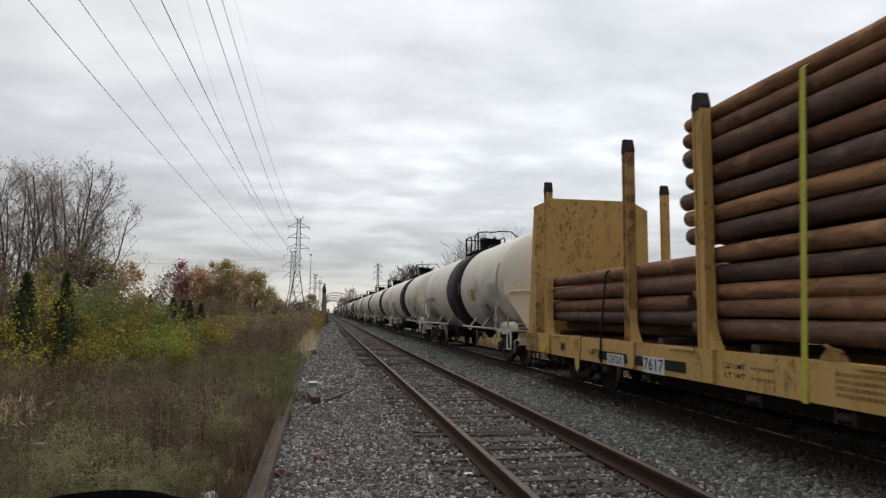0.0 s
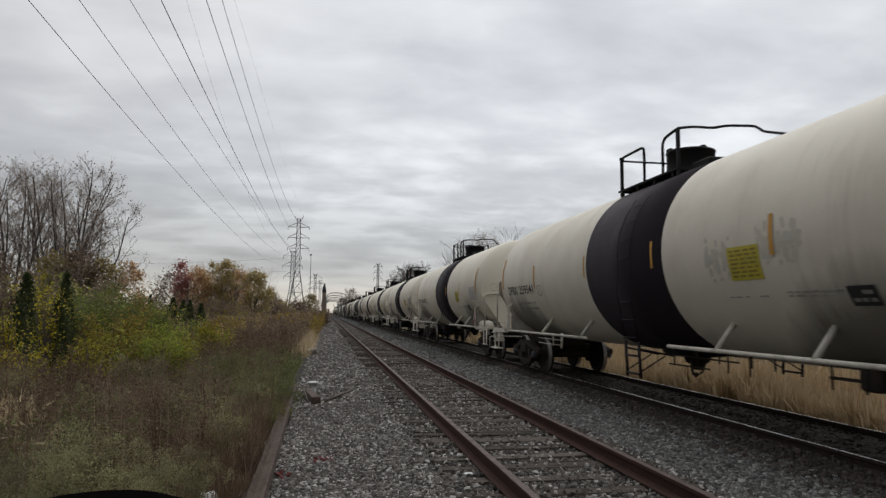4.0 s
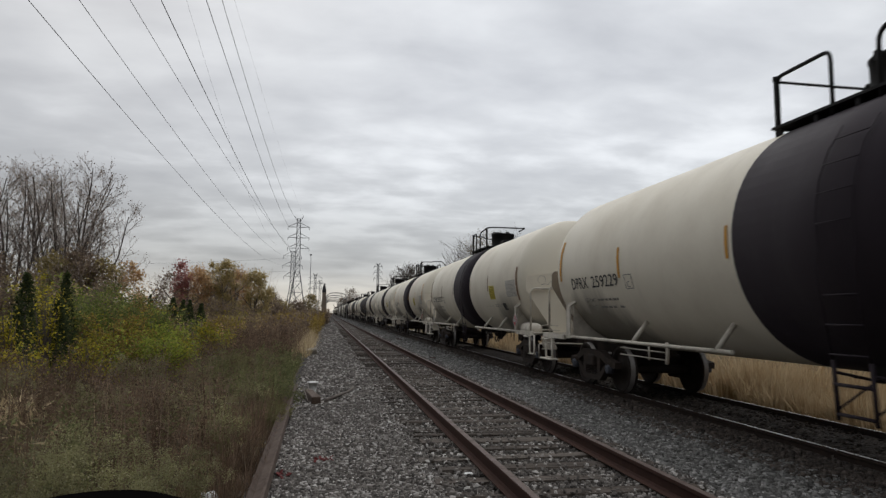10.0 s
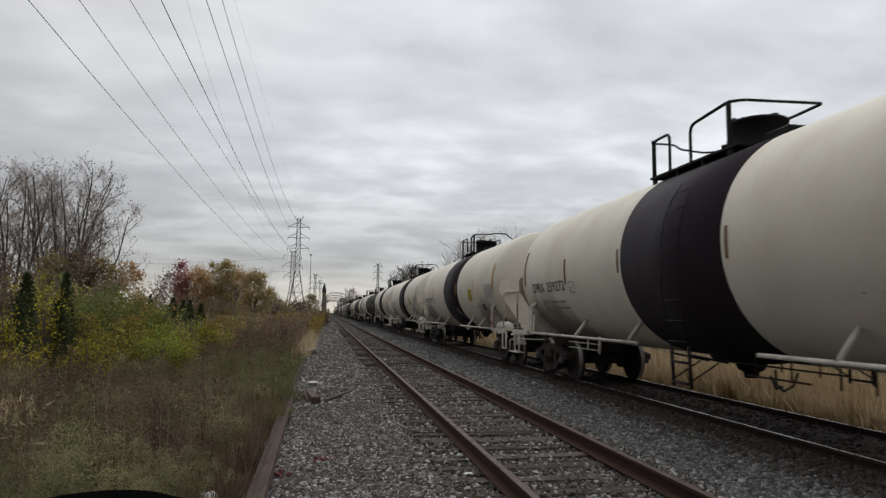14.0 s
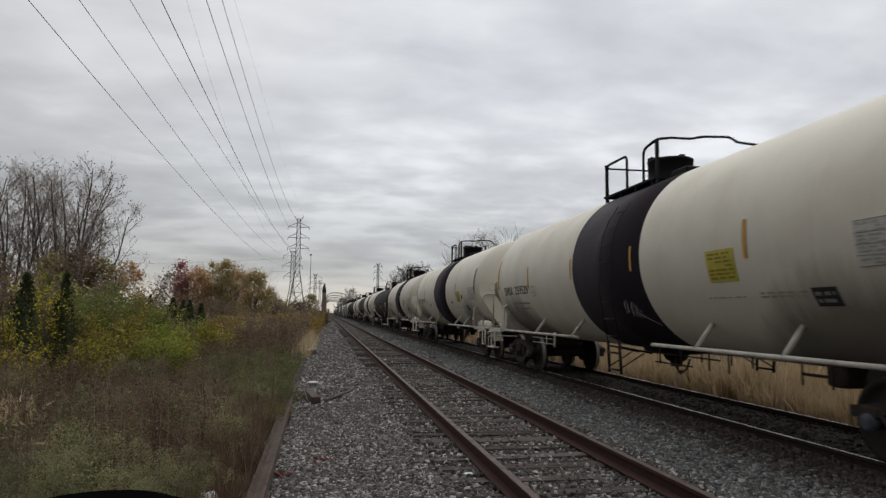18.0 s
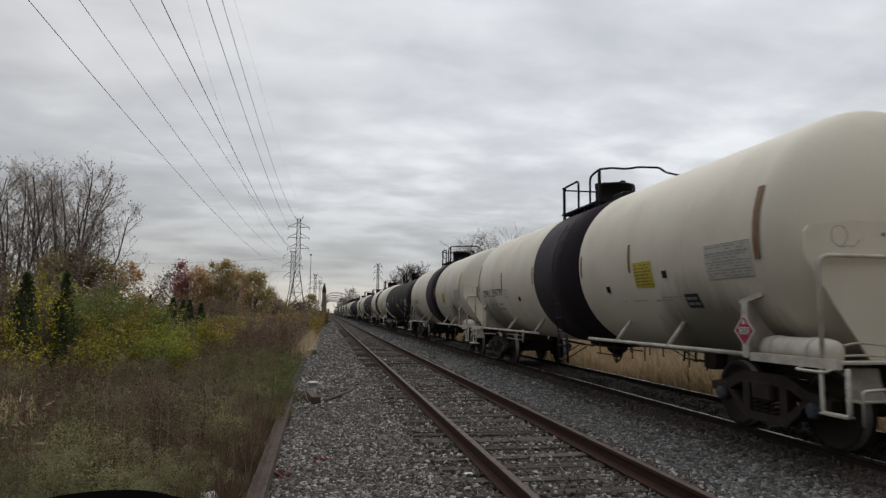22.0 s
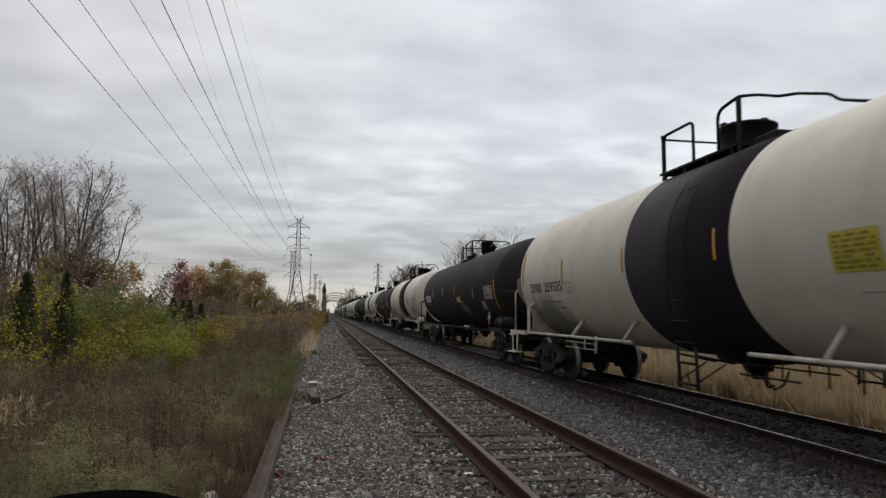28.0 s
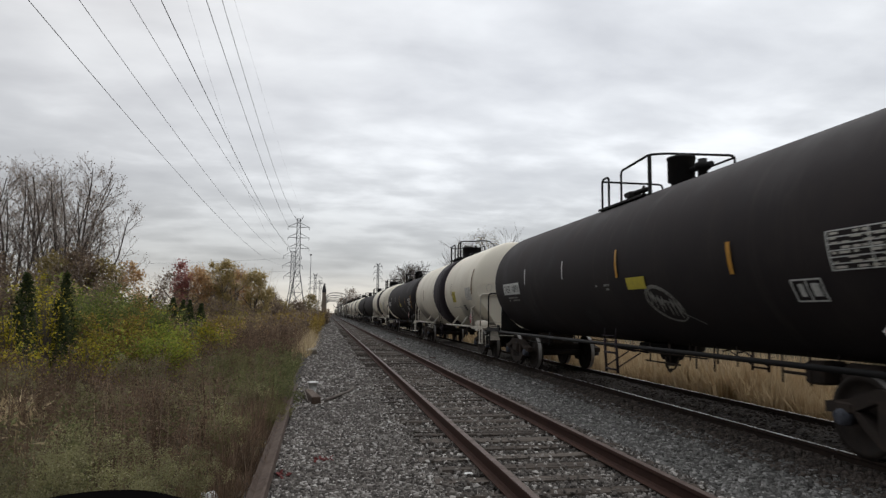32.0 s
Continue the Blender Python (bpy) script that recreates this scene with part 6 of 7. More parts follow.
def field(name, mat, label, category, protos, n, region, lo, hi, seed, keep=None, tall=(0.8, 1.2), near=False):
    """Scatters many small plants over a rectangle as one object."""
    rng = np.random.default_rng(seed)
    x0, x1, y0, y1, power = region
    x = rng.uniform(x0, x1, n)
    y = y0 + (y1 - y0) * rng.uniform(0, 1, n) ** power
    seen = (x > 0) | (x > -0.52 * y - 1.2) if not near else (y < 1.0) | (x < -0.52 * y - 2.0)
    x, y = x[seen], y[seen]
    n = len(x)
    if keep is not None:
        k = keep(x, y) > rng.uniform(0, 1, n)
        x, y = x[k], y[k]
    m = len(x)
    s = rng.uniform(lo, hi, m) * (0.72 + 0.5 * np.clip(wave(x, y, 0.75, 0.62, seed * 0.7), 0, 1.2))
    sc = np.stack([s, s, s * rng.uniform(*tall, m)], 1)
    place = np.stack([x, y, np.maximum(ground_z(x, y), np.where((x > -0.9) & (x < 8.9), bed_top(x), -9)) - 0.02], 1)
    kind, turn = rng.integers(0, len(protos), m), rng.uniform(0, 6.28, m)
    chunks = [strew(pv, pf, place[kind == k], turn[kind == k], sc[kind == k]) for k, (pv, pf) in enumerate(protos) if (kind == k).any()]
    v, f = joined(chunks)
    tagged(new(name, big_mesh(name, v, f, mat)), label, category, kind="stuff")


def clumps(name, mat, label, category, protos, places, seed, tall=(0.85, 1.1)):
    """Plants at chosen places (x, y, size), joined as one object."""
    rng = np.random.default_rng(seed)
    pl = np.array(places, float)
    kind, turn = rng.integers(0, len(protos), len(pl)), rng.uniform(0, 6.28, len(pl))
    sc = np.stack([pl[:, 2], pl[:, 2], pl[:, 2] * rng.uniform(*tall, len(pl))], 1)
    at = np.stack([pl[:, 0], pl[:, 1], ground_z(pl[:, 0], pl[:, 1]) - 0.02], 1)
    v, f = joined([strew(pv, pf, at[kind == k], turn[kind == k], sc[kind == k]) for k, (pv, pf) in enumerate(protos) if (kind == k).any()])
    tagged(new(name, big_mesh(name, v, f, mat)), label, category, kind="stuff")


def aster_clump(rng, stems, h, radius):
    """A rounded aster: wiry stems that branch near the top into many small fluffy heads; few leaves below."""
    heads, leaves = [], []
    for _ in range(stems):
        a, q = rng.uniform(0, 6.28), radius * math.sqrt(rng.random())
        hh = h * rng.uniform(0.82, 1.06) * (1 - 0.42 * (q / radius) ** 2)
        dx, dy = math.cos(a), math.sin(a)
        leaves += blade(rng, 0.05 * dx, 0.05 * dy, hh, 0.007, q, a)
        for _ in range(9):
            f = rng.uniform(0.3, 0.9)
            leaves += leaf(rng, (dx * (0.05 + q * f * f) + rng.gauss(0, 0.02), dy * (0.05 + q * f * f) + rng.gauss(0, 0.02), hh * f), 0.06 * rng.uniform(0.6, 1.3), 0.2)
        for _ in range(6):
            bx, by, bz = dx * (0.05 + q) + rng.gauss(0, 0.055), dy * (0.05 + q) + rng.gauss(0, 0.055), hh + rng.gauss(-0.01, 0.04)
            for _ in range(17):
                heads += leaf(rng, (bx + rng.gauss(0, 0.024), by + rng.gauss(0, 0.024), bz + rng.gauss(0, 0.022)), 0.016 * rng.uniform(0.6, 1.4), 0.8)
    return quads(heads), quads(leaves)


def broken_reed(rng):
    """A few arching stalks with broad dead leaves hanging at all angles."""
    rows = []
    for _ in range(4):
        rows += blade(rng, rng.gauss(0, 0.15), rng.gauss(0, 0.15), rng.uniform(0.45, 0.75), 0.009, rng.uniform(0.4, 0.9), rng.uniform(0, 6.28))
    for _ in range(7):
        rows += leaf(rng, (rng.gauss(0, 0.25), rng.gauss(0, 0.25), rng.uniform(0.15, 0.75)), rng.uniform(0.18, 0.34), 0.13)
    return quads(rows)


def wave(x, y, a, b, c):
    return 0.5 + 0.5 * np.sin(x * a + c) * np.cos(y * b + 1.7 * c) + 0.25 * np.sin(x * a * 2.3 + y * b * 1.9)


def build_fields():
    R = random.Random(31)
    grass = [tuft(R, 10, 0.55, 0.012, 0.10, 0.25) for _ in range(5)]
    tall = [tuft(R, 14, 0.92, 0.013, 0.16, 0.48) for _ in range(5)]
    dry = [weed(R, 4, 0.85, 16, 0.055, 14, 0.16, 0.28) for _ in range(6)]
    soft = [mound(R, 13, 0.85, 0.36, 3, 62, 0.046, 0.072) for _ in range(6)]
    brown = [mound(R, 10, 1.0, 0.32, 5, 6, 0.075, 0.04) for _ in range(6)]
    leafgreen = [mound(R, 16, 0.8, 0.40, 14, 3, 0.095, 0.04) for _ in range(4)]
    field("grass", M["grass_mix"], "rough brown and green grass on the verge", "grass", grass, 2600, (-14, -0.84, 4.4, 42, 1.5), 0.3, 0.62, 1)
    field("dry_weeds", M["weed_brown"], "dead reddish-brown weeds on the verge", "weeds", brown, 1750, (-13, -1.25, 7.4, 40, 1.25), 0.45, 1.05, 2, lambda x, y: np.clip(3.4 * wave(x, y, 1.7, 1.1, 0.4) - 1.0, 0, 1))
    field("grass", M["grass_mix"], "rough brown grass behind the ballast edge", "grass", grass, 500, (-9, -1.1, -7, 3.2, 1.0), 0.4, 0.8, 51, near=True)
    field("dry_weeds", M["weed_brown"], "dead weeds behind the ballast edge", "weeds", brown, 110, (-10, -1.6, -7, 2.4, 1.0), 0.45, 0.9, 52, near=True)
    field("dry_weeds", M["weed_brown"], "loose dead stalks between the clumps", "weeds", dry, 420, (-12, -0.95, 6.5, 40, 1.3), 0.8, 1.35, 22)
    field("dry_stalks", M["weed_brown"], "thin dead stalks and twigs near the path", "weeds", [weed(R, 6, 1.0, 5, 0.05, 10, 0.35) for _ in range(4)], 130, (-5.5, -1.1, 6.6, 14, 1.2), 0.7, 1.2, 12)
    field("dry_stalks", M["leaf_purple"], "pale dead stalks standing among the weeds", "weeds", [weed(R, 3, 1.0, 2, 0.05, 9, 0.22) for _ in range(4)], 170, (-9, -1.2, 7.0, 24, 1.2), 0.85, 1.3, 32)
    R2 = random.Random(88)
    pairs = [aster_clump(R2, 24, R2.uniform(0.74, 0.9), R2.uniform(0.24, 0.32)) for _ in range(6)]
    fluffy, stalks = [a for a, _ in pairs], [b for _, b in pairs]
    near = [(-2.54, 6.6, 1.05), (-2.5, 7.3, 1.1), (-1.95, 6.3, 1.05), (-1.62, 6.55, 1.0), (-1.32, 6.1, 0.95), (-2.25, 5.6, 1.0), (-1.2, 6.65, 0.9), (-1.8, 5.5, 1.0), (-1.42, 5.4, 0.95), (-2.9, 6.2, 1.0)]
    stand = [(-1.42, 9.2, 1.2), (-1.2, 8.4, 0.95), (-1.25, 12.4, 1.0)]
    spread = [(R2.uniform(-0.42, -0.12) * y - 0.4, y, R2.uniform(0.75, 1.2)) for y in (10.0 + 15.0 * R2.random() ** 1.2 for _ in range(13))]
    for lab, pl, k in (("fluffy grey-green asters gone to seed beside the old rail", near, 1), ("pale asters standing among dead weeds", stand, 2), ("scattered aster clumps farther down the verge", spread, 3)):
        clumps("asters", M["weed_grey"], lab, "weeds", fluffy, pl, 70 + k)
        clumps("aster_stems", M["weed_green"], "wiry green stems of the asters", "weeds", stalks, pl, 70 + k)
    reed = [broken_reed(R2) for _ in range(4)]
    clumps("dead_reeds", M["grass_tan"], "broken pale reeds lying in the weeds", "grass", reed, [(-3.85, 9.2, 1.0), (-3.45, 8.2, 0.9), (-4.0, 9.7, 1.0), (-3.5, 8.6, 0.8), (-4.2, 10.4, 1.0), (-3.95, 9.9, 1.0)], 75, (0.9, 1.1))
    clumps("dry_grass", M["grass_tan"], "heap of bent tan grass in the weeds", "grass", [tuft(R, 40, 0.75, 0.014, 0.25, 1.3) for _ in range(3)], [(-5.9, 13.9, 1.1), (-5.55, 13.5, 1.1), (-5.2, 13.2, 1.0), (-5.7, 13.2, 1.0)], 68, (0.75, 0.95))
    field("asters", M["weed_grey"], "pale aster clumps farther down the verge", "weeds", soft, 26, (-10, -1.3, 9.5, 30, 1.2), 0.7, 1.15, 4, lambda x, y: np.clip(3.0 * wave(x, y, 0.8, 0.6, 0.9) - 1.2, 0, 1))
    field("green_weeds", M["weed_green"], "low green leafy weeds along the gravel", "weeds", leafgreen, 95, (-3.2, -0.95, 13.0, 26, 1.0), 0.6, 1.15, 5)
    clumps("green_weeds", M["weed_green"], "leafy green plants among the dead weeds", "weeds", leafgreen, [(-1.55, 10.4, 0.9), (-1.35, 10.0, 0.85), (-1.75, 10.9, 0.8), (-1.25, 10.7, 0.7), (-2.6, 12.6, 0.6)], 78)
    clumps("green_weeds", M["weed_green"], "lush green weeds over the end of the old rail", "weeds", leafgreen, [(R2.uniform(-1.3, -0.62), R2.uniform(11.0, 14.5), R2.uniform(0.5, 0.7)) for _ in range(14)] + [(R2.uniform(-2.1, -0.8), R2.uniform(13.5, 18.0), R2.uniform(0.7, 1.0)) for _ in range(26)], 77)
    field("green_weeds", M["weed_green"], "green weeds among the dry ones", "weeds", leafgreen, 55, (-10, -1.3, 4.6, 26, 1.2), 0.7, 1.3, 6, lambda x, y: np.clip(3.0 * wave(x, y, 0.7, 0.8, 3.1) - 1.1, 0, 1))
    tan = [tuft(R2, 26, 1.0, 0.022, 0.22, 0.5) for _ in range(4)]
    clumps("dry_grass", M["grass_tan"], "tall pale tan grass at the gravel edge", "grass", tan, [(R2.uniform(-1.5, -0.62), R2.uniform(26.5, 44), R2.uniform(0.55, 1.15)) for _ in range(34)], 76)
    field("dry_grass", M["grass_tan"], "tan dry grass along the gravel edge", "grass", tall, 60, (-1.9, -0.70, 40, 70, 1.0), 0.6, 1.1, 7)
    field("dry_weeds", M["weed_brown"], "tall dead weeds behind the tan grass", "weeds", brown, 420, (-9, -1.2, 24, 60, 1.0), 1.0, 1.6, 23)
    field("scrub", M["leaf_tawny"], "tawny scrub along the gravel towards the bridge", "scrub", [weed(R2, 6, 1.5, 9, 0.22, 8, 0.5, 0.5) for _ in range(5)], 300, (-6, -0.35, 48, 120, 1.0), 0.75, 1.2, 24)
    field("scrub", M["leaf_purple"], "brown scrub closing in on the track by the bridge", "scrub", [weed(R2, 6, 1.5, 9, 0.28, 8, 0.5, 0.5) for _ in range(5)], 420, (-8, 0.25, 95, 152, 1.0), 0.9, 1.35, 25)
    field("dry_grass", M["grass_tan"], "pale bent grass in the weeds", "grass", [tuft(R, 20, 0.8, 0.015, 0.16, 0.9) for _ in range(4)], 14, (-8.0, -3.0, 6.5, 14, 1.0), 0.7, 1.1, 8, lambda x, y: np.clip(2.4 * wave(x, y, 1.1, 0.9, 0.3) - 0.9, 0, 1))
    field("brown_grass", M["weed_brown"], "brown grass beside the old rail", "grass", tall, 90, (-1.35, -0.88, 5.5, 16, 1.0), 0.45, 0.85, 18)
    field("brown_grass", M["weed_brown"], "short dead grass leaning over the old rail", "grass", grass, 260, (-1.05, -0.74, 4.4, 16, 1.1), 0.35, 0.7, 28)
    field("dry_grass", M["grass_gold"], "golden dry grass behind the train", "grass", [tuft(R, 20, 0.85, 0.009, 0.22, 0.26) for _ in range(5)], 3900, (8.65, 13.5, 4.0, 62, 1.45), 0.8, 1.35, 9)
    matted = [tuft(R, 12, 0.62, 0.04, 0.3, 0.3) for _ in range(4)]
    field("dry_grass", M["grass_gold"], "matted old grass at the foot of the bank", "grass", matted, 2400, (8.6, 11.0, 4.0, 50, 1.3), 0.8, 1.4, 19)
    far = [weed(R, 5, 1.5, 7, 0.26, 5, 0.5, 0.55) for _ in range(6)]
    field("scrub", M["leaf_purple"], "brown scrub beyond the weeds", "scrub", far, 950, (-30, -1.5, 38, 100, 1.2), 0.7, 1.2, 10)
    field("scrub", M["leaf_olive"], "olive scrub beyond the weeds", "scrub", far, 480, (-22, -3, 36, 95, 1.1), 0.6, 1.1, 11, lambda x, y: np.clip(wave(x, y, 0.4, 0.3, 1.3), 0, 1))
    field("scrub", M["leaf_purple"], "brown scrub at the far side of the rails", "scrub", far, 300, (13, 40, 30, 150, 1.0), 0.9, 1.6, 13)
    field("scrub", M["leaf_rust"], "rust-tinted low scrub", "scrub", far, 320, (-16, -2, 30, 70, 1.0), 0.5, 0.9, 14, lambda x, y: np.clip(wave(x, y, 0.5, 0.3, 2.3) - 0.2, 0, 1))


def limbs(rng, p, d, length, r, depth, out, tips, up, split, wild):
    """Grows a branch and its children; out: polylines with radii, tips: twig ends."""
    pts, q, dd = [Vector(p)], Vector(p), Vector(d).normalized()
    steps = 3 if depth > 1 else 2
    for _ in range(steps):
        lift = up if depth > 1 else up * 0.3
        dd = (dd + Vector((rng.gauss(0, wild), rng.gauss(0, wild), rng.gauss(0, wild) + lift))).normalized()
        q = q + dd * (length / steps)
        pts.append(q.copy())
    out.append((pts, r, r * 0.55, depth))
    if depth == 0:
        tips.append((q, dd))
        return
    for _ in range(split):
        f = rng.uniform(0.42, 1.0)
        k = min(int(f * steps), steps - 1)
        base = pts[k].lerp(pts[k + 1], f * steps - k)
        side = Vector((rng.gauss(0, 1), rng.gauss(0, 1), rng.gauss(0.25, 0.5))).normalized()
        nd = (dd * 0.82 + side * 0.6).normalized()
        limbs(rng, base, nd, length * rng.uniform(0.55, 0.8), r * 0.5, depth - 1, out, tips, up, split, wild)


def make_tree(x, y, h, seed, leaf_mat=None, label="", stems=1, depth=4, split=3, spread=0.5, leaf_n=0, leaf_size=0.3, name="tree", category="tree", base=None, wide=None, trunk=0.016, low=0.18, fan=False, loose=1.0, twig="twig"):
    """A tree: tapered trunk with limbs, and a crown of twigs or of many leaves."""
    rng = random.Random(seed)
    z = float(ground_z(x, y)) - 0.1 if base is None else base
    tree = thing(name, label, category)
    tree.matrix_basis = pose(x, y, z)
    out, tips = [], []
    for s in range(stems):
        a = 6.28 * s / stems + rng.uniform(-0.4, 0.4)
        d = Vector((spread * math.cos(a), spread * math.sin(a), 1.0)) if stems > 1 else Vector((rng.gauss(0, 0.08), rng.gauss(0, 0.08), 1))
        limbs(rng, (0.1 * math.cos(a), 0.1 * math.sin(a), 0), d, h * rng.uniform(0.36, 0.46), h * trunk, depth, out, tips, 0.07, split, 0.07)
    zmax = sorted(p.z for p, _ in tips)[int(len(tips) * 0.97)]
    k = h / zmax
    wood, twigs, tw = G(), G(), 0.00015 * math.hypot(x, y)
    for pts, r0, r1, dep in out:
        pts = [p * k for p in pts]
        if dep >= depth - 1:
            wood.tube(pts, r0, 7, r1, False)
        elif dep >= 2:
            wood.tube(pts, max(r0, tw * 1.5), 5, max(r1, tw), False)
        else:
            twigs.tube(pts, max(r0 * 0.8, tw), 3, tw * 0.7, False, False)
    part("trunk", wood, M["bark"], tree)
    if not leaf_n:
        part("crown", twigs, M[twig], tree)
        return tree
    tagged(part("branchwork", twigs, M[twig], tree), kind="stuff")
    wide = wide or h * 0.32
    clumps = []
    for _ in range(80):
        a, t = rng.uniform(0, 6.28), rng.uniform(-1, 1)
        q = (1 - t * t) ** 0.5 * rng.uniform(0.35, 1.0)
        zc = h * (low + (1 - low) * (0.5 + 0.48 * t))
        if fan:
            q *= 0.22 + 0.62 * (t + 1) / 2
        clumps.append((wide * q * math.cos(a), wide * q * math.sin(a), zc, loose * wide * rng.uniform(0.10, 0.24)))
    rows = []
    for _ in range(leaf_n):
        c = clumps[int(rng.random() ** 1.2 * len(clumps))]
        rows += leaf(rng, (c[0] + rng.gauss(0, c[3]), c[1] + rng.gauss(0, c[3]), max(0.2, c[2] + rng.gauss(0, c[3]))), leaf_size * rng.uniform(0.6, 1.3), 0.8)
    v, f = quads(rows)
    part("crown", big_mesh("crown", v, f, leaf_mat), None, tree)
    return tree


def make_bare_tree(x, y, h, seed, stems, lean):
    """A tall bare tree: upright stems from one foot, each with rising branches that fork into short twigs, and a few dead leaves."""
    rng = random.Random(seed)
    tree = thing("bare_tree", "tall bare multi-stemmed tree with fine grey twigs", "tree", "bare trees beyond the shrubs")
    tree.matrix_basis = pose(x, y, float(ground_z(x, y)) - 0.1)
    wood, twigs, dead = G(), G(), []

    def off(d, k, up):
        v = Vector((rng.gauss(0, 1), rng.gauss(0, 1), rng.gauss(0, 0.5)))
        v = (v - d * v.dot(d)).normalized()
        return (d + v * k + Vector((0, 0, up))).normalized()

    def crooked(p, d, length, n, wild):
        pts = [p.copy()]
        for _ in range(n):
            d = (d + Vector((rng.gauss(0, wild), rng.gauss(0, wild), rng.gauss(0, wild * 0.6) + 0.03))).normalized()
            pts.append(pts[-1] + d * (length / n))
        return pts, d

    def along(pts, f):
        q = f * (len(pts) - 1)
        k = min(int(q), len(pts) - 2)
        return pts[k].lerp(pts[k + 1], q - k), (pts[k + 1] - pts[k]).normalized()

    for s in range(stems):
        a = 6.28 * s / stems + rng.uniform(-0.5, 0.5)
        d = Vector((0.30 * math.cos(a) + lean, 0.30 * math.sin(a), 1)).normalized()
        length = h * rng.uniform(0.86, 1.0)
        stem, _ = crooked(Vector((0.15 * math.cos(a), 0.15 * math.sin(a), 0)), d, length, 9, 0.05)
        wood.tube(stem, 0.13 * rng.uniform(0.8, 1.2), 7, 0.03, False)
        for b in range(14):
            f = 0.24 + 0.74 * (b + rng.random()) / 14
            p, dd = along(stem, f)
            branch, _ = crooked(p, off(dd, rng.uniform(0.6, 1.0), 0.12), (1 - f) * h * 0.34 + rng.uniform(0.8, 1.5), 5, 0.11)
            wood.tube(branch, 0.045 * (1.25 - f), 4, 0.014, False)
            for _ in range(6):
                p, dd = along(branch, rng.uniform(0.25, 1.0))
                fork, end = crooked(p, off(dd, rng.uniform(0.5, 0.9), 0.12), rng.uniform(0.6, 1.3), 3, 0.16)
                twigs.tube(fork, 0.014, 3, 0.009, False, False)
                for _ in range(4):
                    p, dd = along(fork, rng.uniform(0.3, 1.0))
                    twig, _ = crooked(p, off(dd, rng.uniform(0.5, 1.0), 0.1), rng.uniform(0.3, 0.7), 2, 0.2)
                    twigs.tube(twig, 0.010, 3, 0.006, False, False)
                    if rng.random() < 0.4:
                        dead += leaf(rng, twig[-1], rng.uniform(0.10, 0.18), 0.7)
    part("trunk", wood, M["bark"], tree)
    tagged(part("branchwork", twigs, M["twig"], tree), kind="stuff")
    v, f = quads(dead)
    part("crown", big_mesh("crown", v, f, M["leaf_purple"]), None, tree, "last brown leaves")


def make_bush(x, y, h, w, seed, mats, label, n=1500, size=0.09, name="bush"):
    """A shrub of arching stems with its leaves in uneven clumps."""
    rng = random.Random(seed)
    z = float(ground_z(x, y)) - 0.05
    bush = thing(name, label, "shrub", "shrubs on the verge")
    bush.matrix_basis = pose(x, y, z)
    g, ends, tight = G(), [], min(1.0, w / 0.9)
    for _ in range(24):
        a, q = rng.uniform(0, 6.28), w * rng.uniform(0.15, 0.95)
        hh = h * rng.uniform(0.55, 1.0) * (1 - 0.3 * (q / w) ** 2)
        p = [Vector((0.1 * math.cos(a), 0.1 * math.sin(a), 0)), Vector((q * 0.4 * math.cos(a), q * 0.4 * math.sin(a), hh * 0.55)), Vector((q * math.cos(a), q * math.sin(a), hh))]
        g.tube(p, 0.018, 4, 0.006, False)
        ends.append(p)
    tagged(part("woody_base", g, M["bark"], bush), kind="stuff")
    rows = [[] for _ in mats]
    clumps = []
    for p in ends:
        for _ in range(5):
            f = rng.uniform(0.25, 1.05)
            c = p[0].lerp(p[1], f * 2) if f < 0.5 else p[1].lerp(p[2], f * 2 - 1)
            k = 0 if rng.random() < 0.62 else rng.randrange(len(mats))
            clumps.append((c + Vector((rng.gauss(0, 0.16 * tight), rng.gauss(0, 0.16 * tight), rng.gauss(0, 0.1))), tight * (0.10 + 0.16 * rng.random()), k))
    for _ in range(n):
        c, o, k = clumps[rng.randrange(len(clumps))]
        k = k if rng.random() < 0.85 else rng.randrange(len(mats))
        rows[k] += leaf(rng, (c.x + rng.gauss(0, o), c.y + rng.gauss(0, o), max(0.05, c.z + rng.gauss(0, o))), size * rng.uniform(0.6, 1.3), 0.55)
    for k, r in enumerate(rows):
        if r:
            v, f = quads(r)
            part("foliage", big_mesh("foliage", v, f, mats[k]), None, bush)
    return bush


def make_conifer(x, y, h, w, seed):
    rng = random.Random(seed)
    z = float(ground_z(x, y)) - 0.05
    tree = thing("conifer", "narrow dark green cedar among the shrubs", "tree", "dark cedars on the verge")
    tree.matrix_basis = pose(x, y, z)
    part("trunk", G().tube([(0, 0, 0), (0, 0, h * 0.95)], 0.06, 6, 0.01), M["bark"], tree)
    rows = []
    for _ in range(3800):
        f = rng.random() ** 1.3
        a = rng.uniform(0, 6.28)
        r = w * (1 - f) ** 0.85 * rng.uniform(0.3, 1.05) ** 0.7 * (1 + 0.14 * math.sin(3 * a + 9 * f + seed))
        p = Vector((r * math.cos(a), r * math.sin(a), 0.05 + f * h))
        rows += leaf(rng, p, 0.125 * rng.uniform(0.6, 1.3), 0.35)
    v, f = quads(rows)
    part("crown", big_mesh("crown", v, f, M["leaf_dark"]), None, tree)


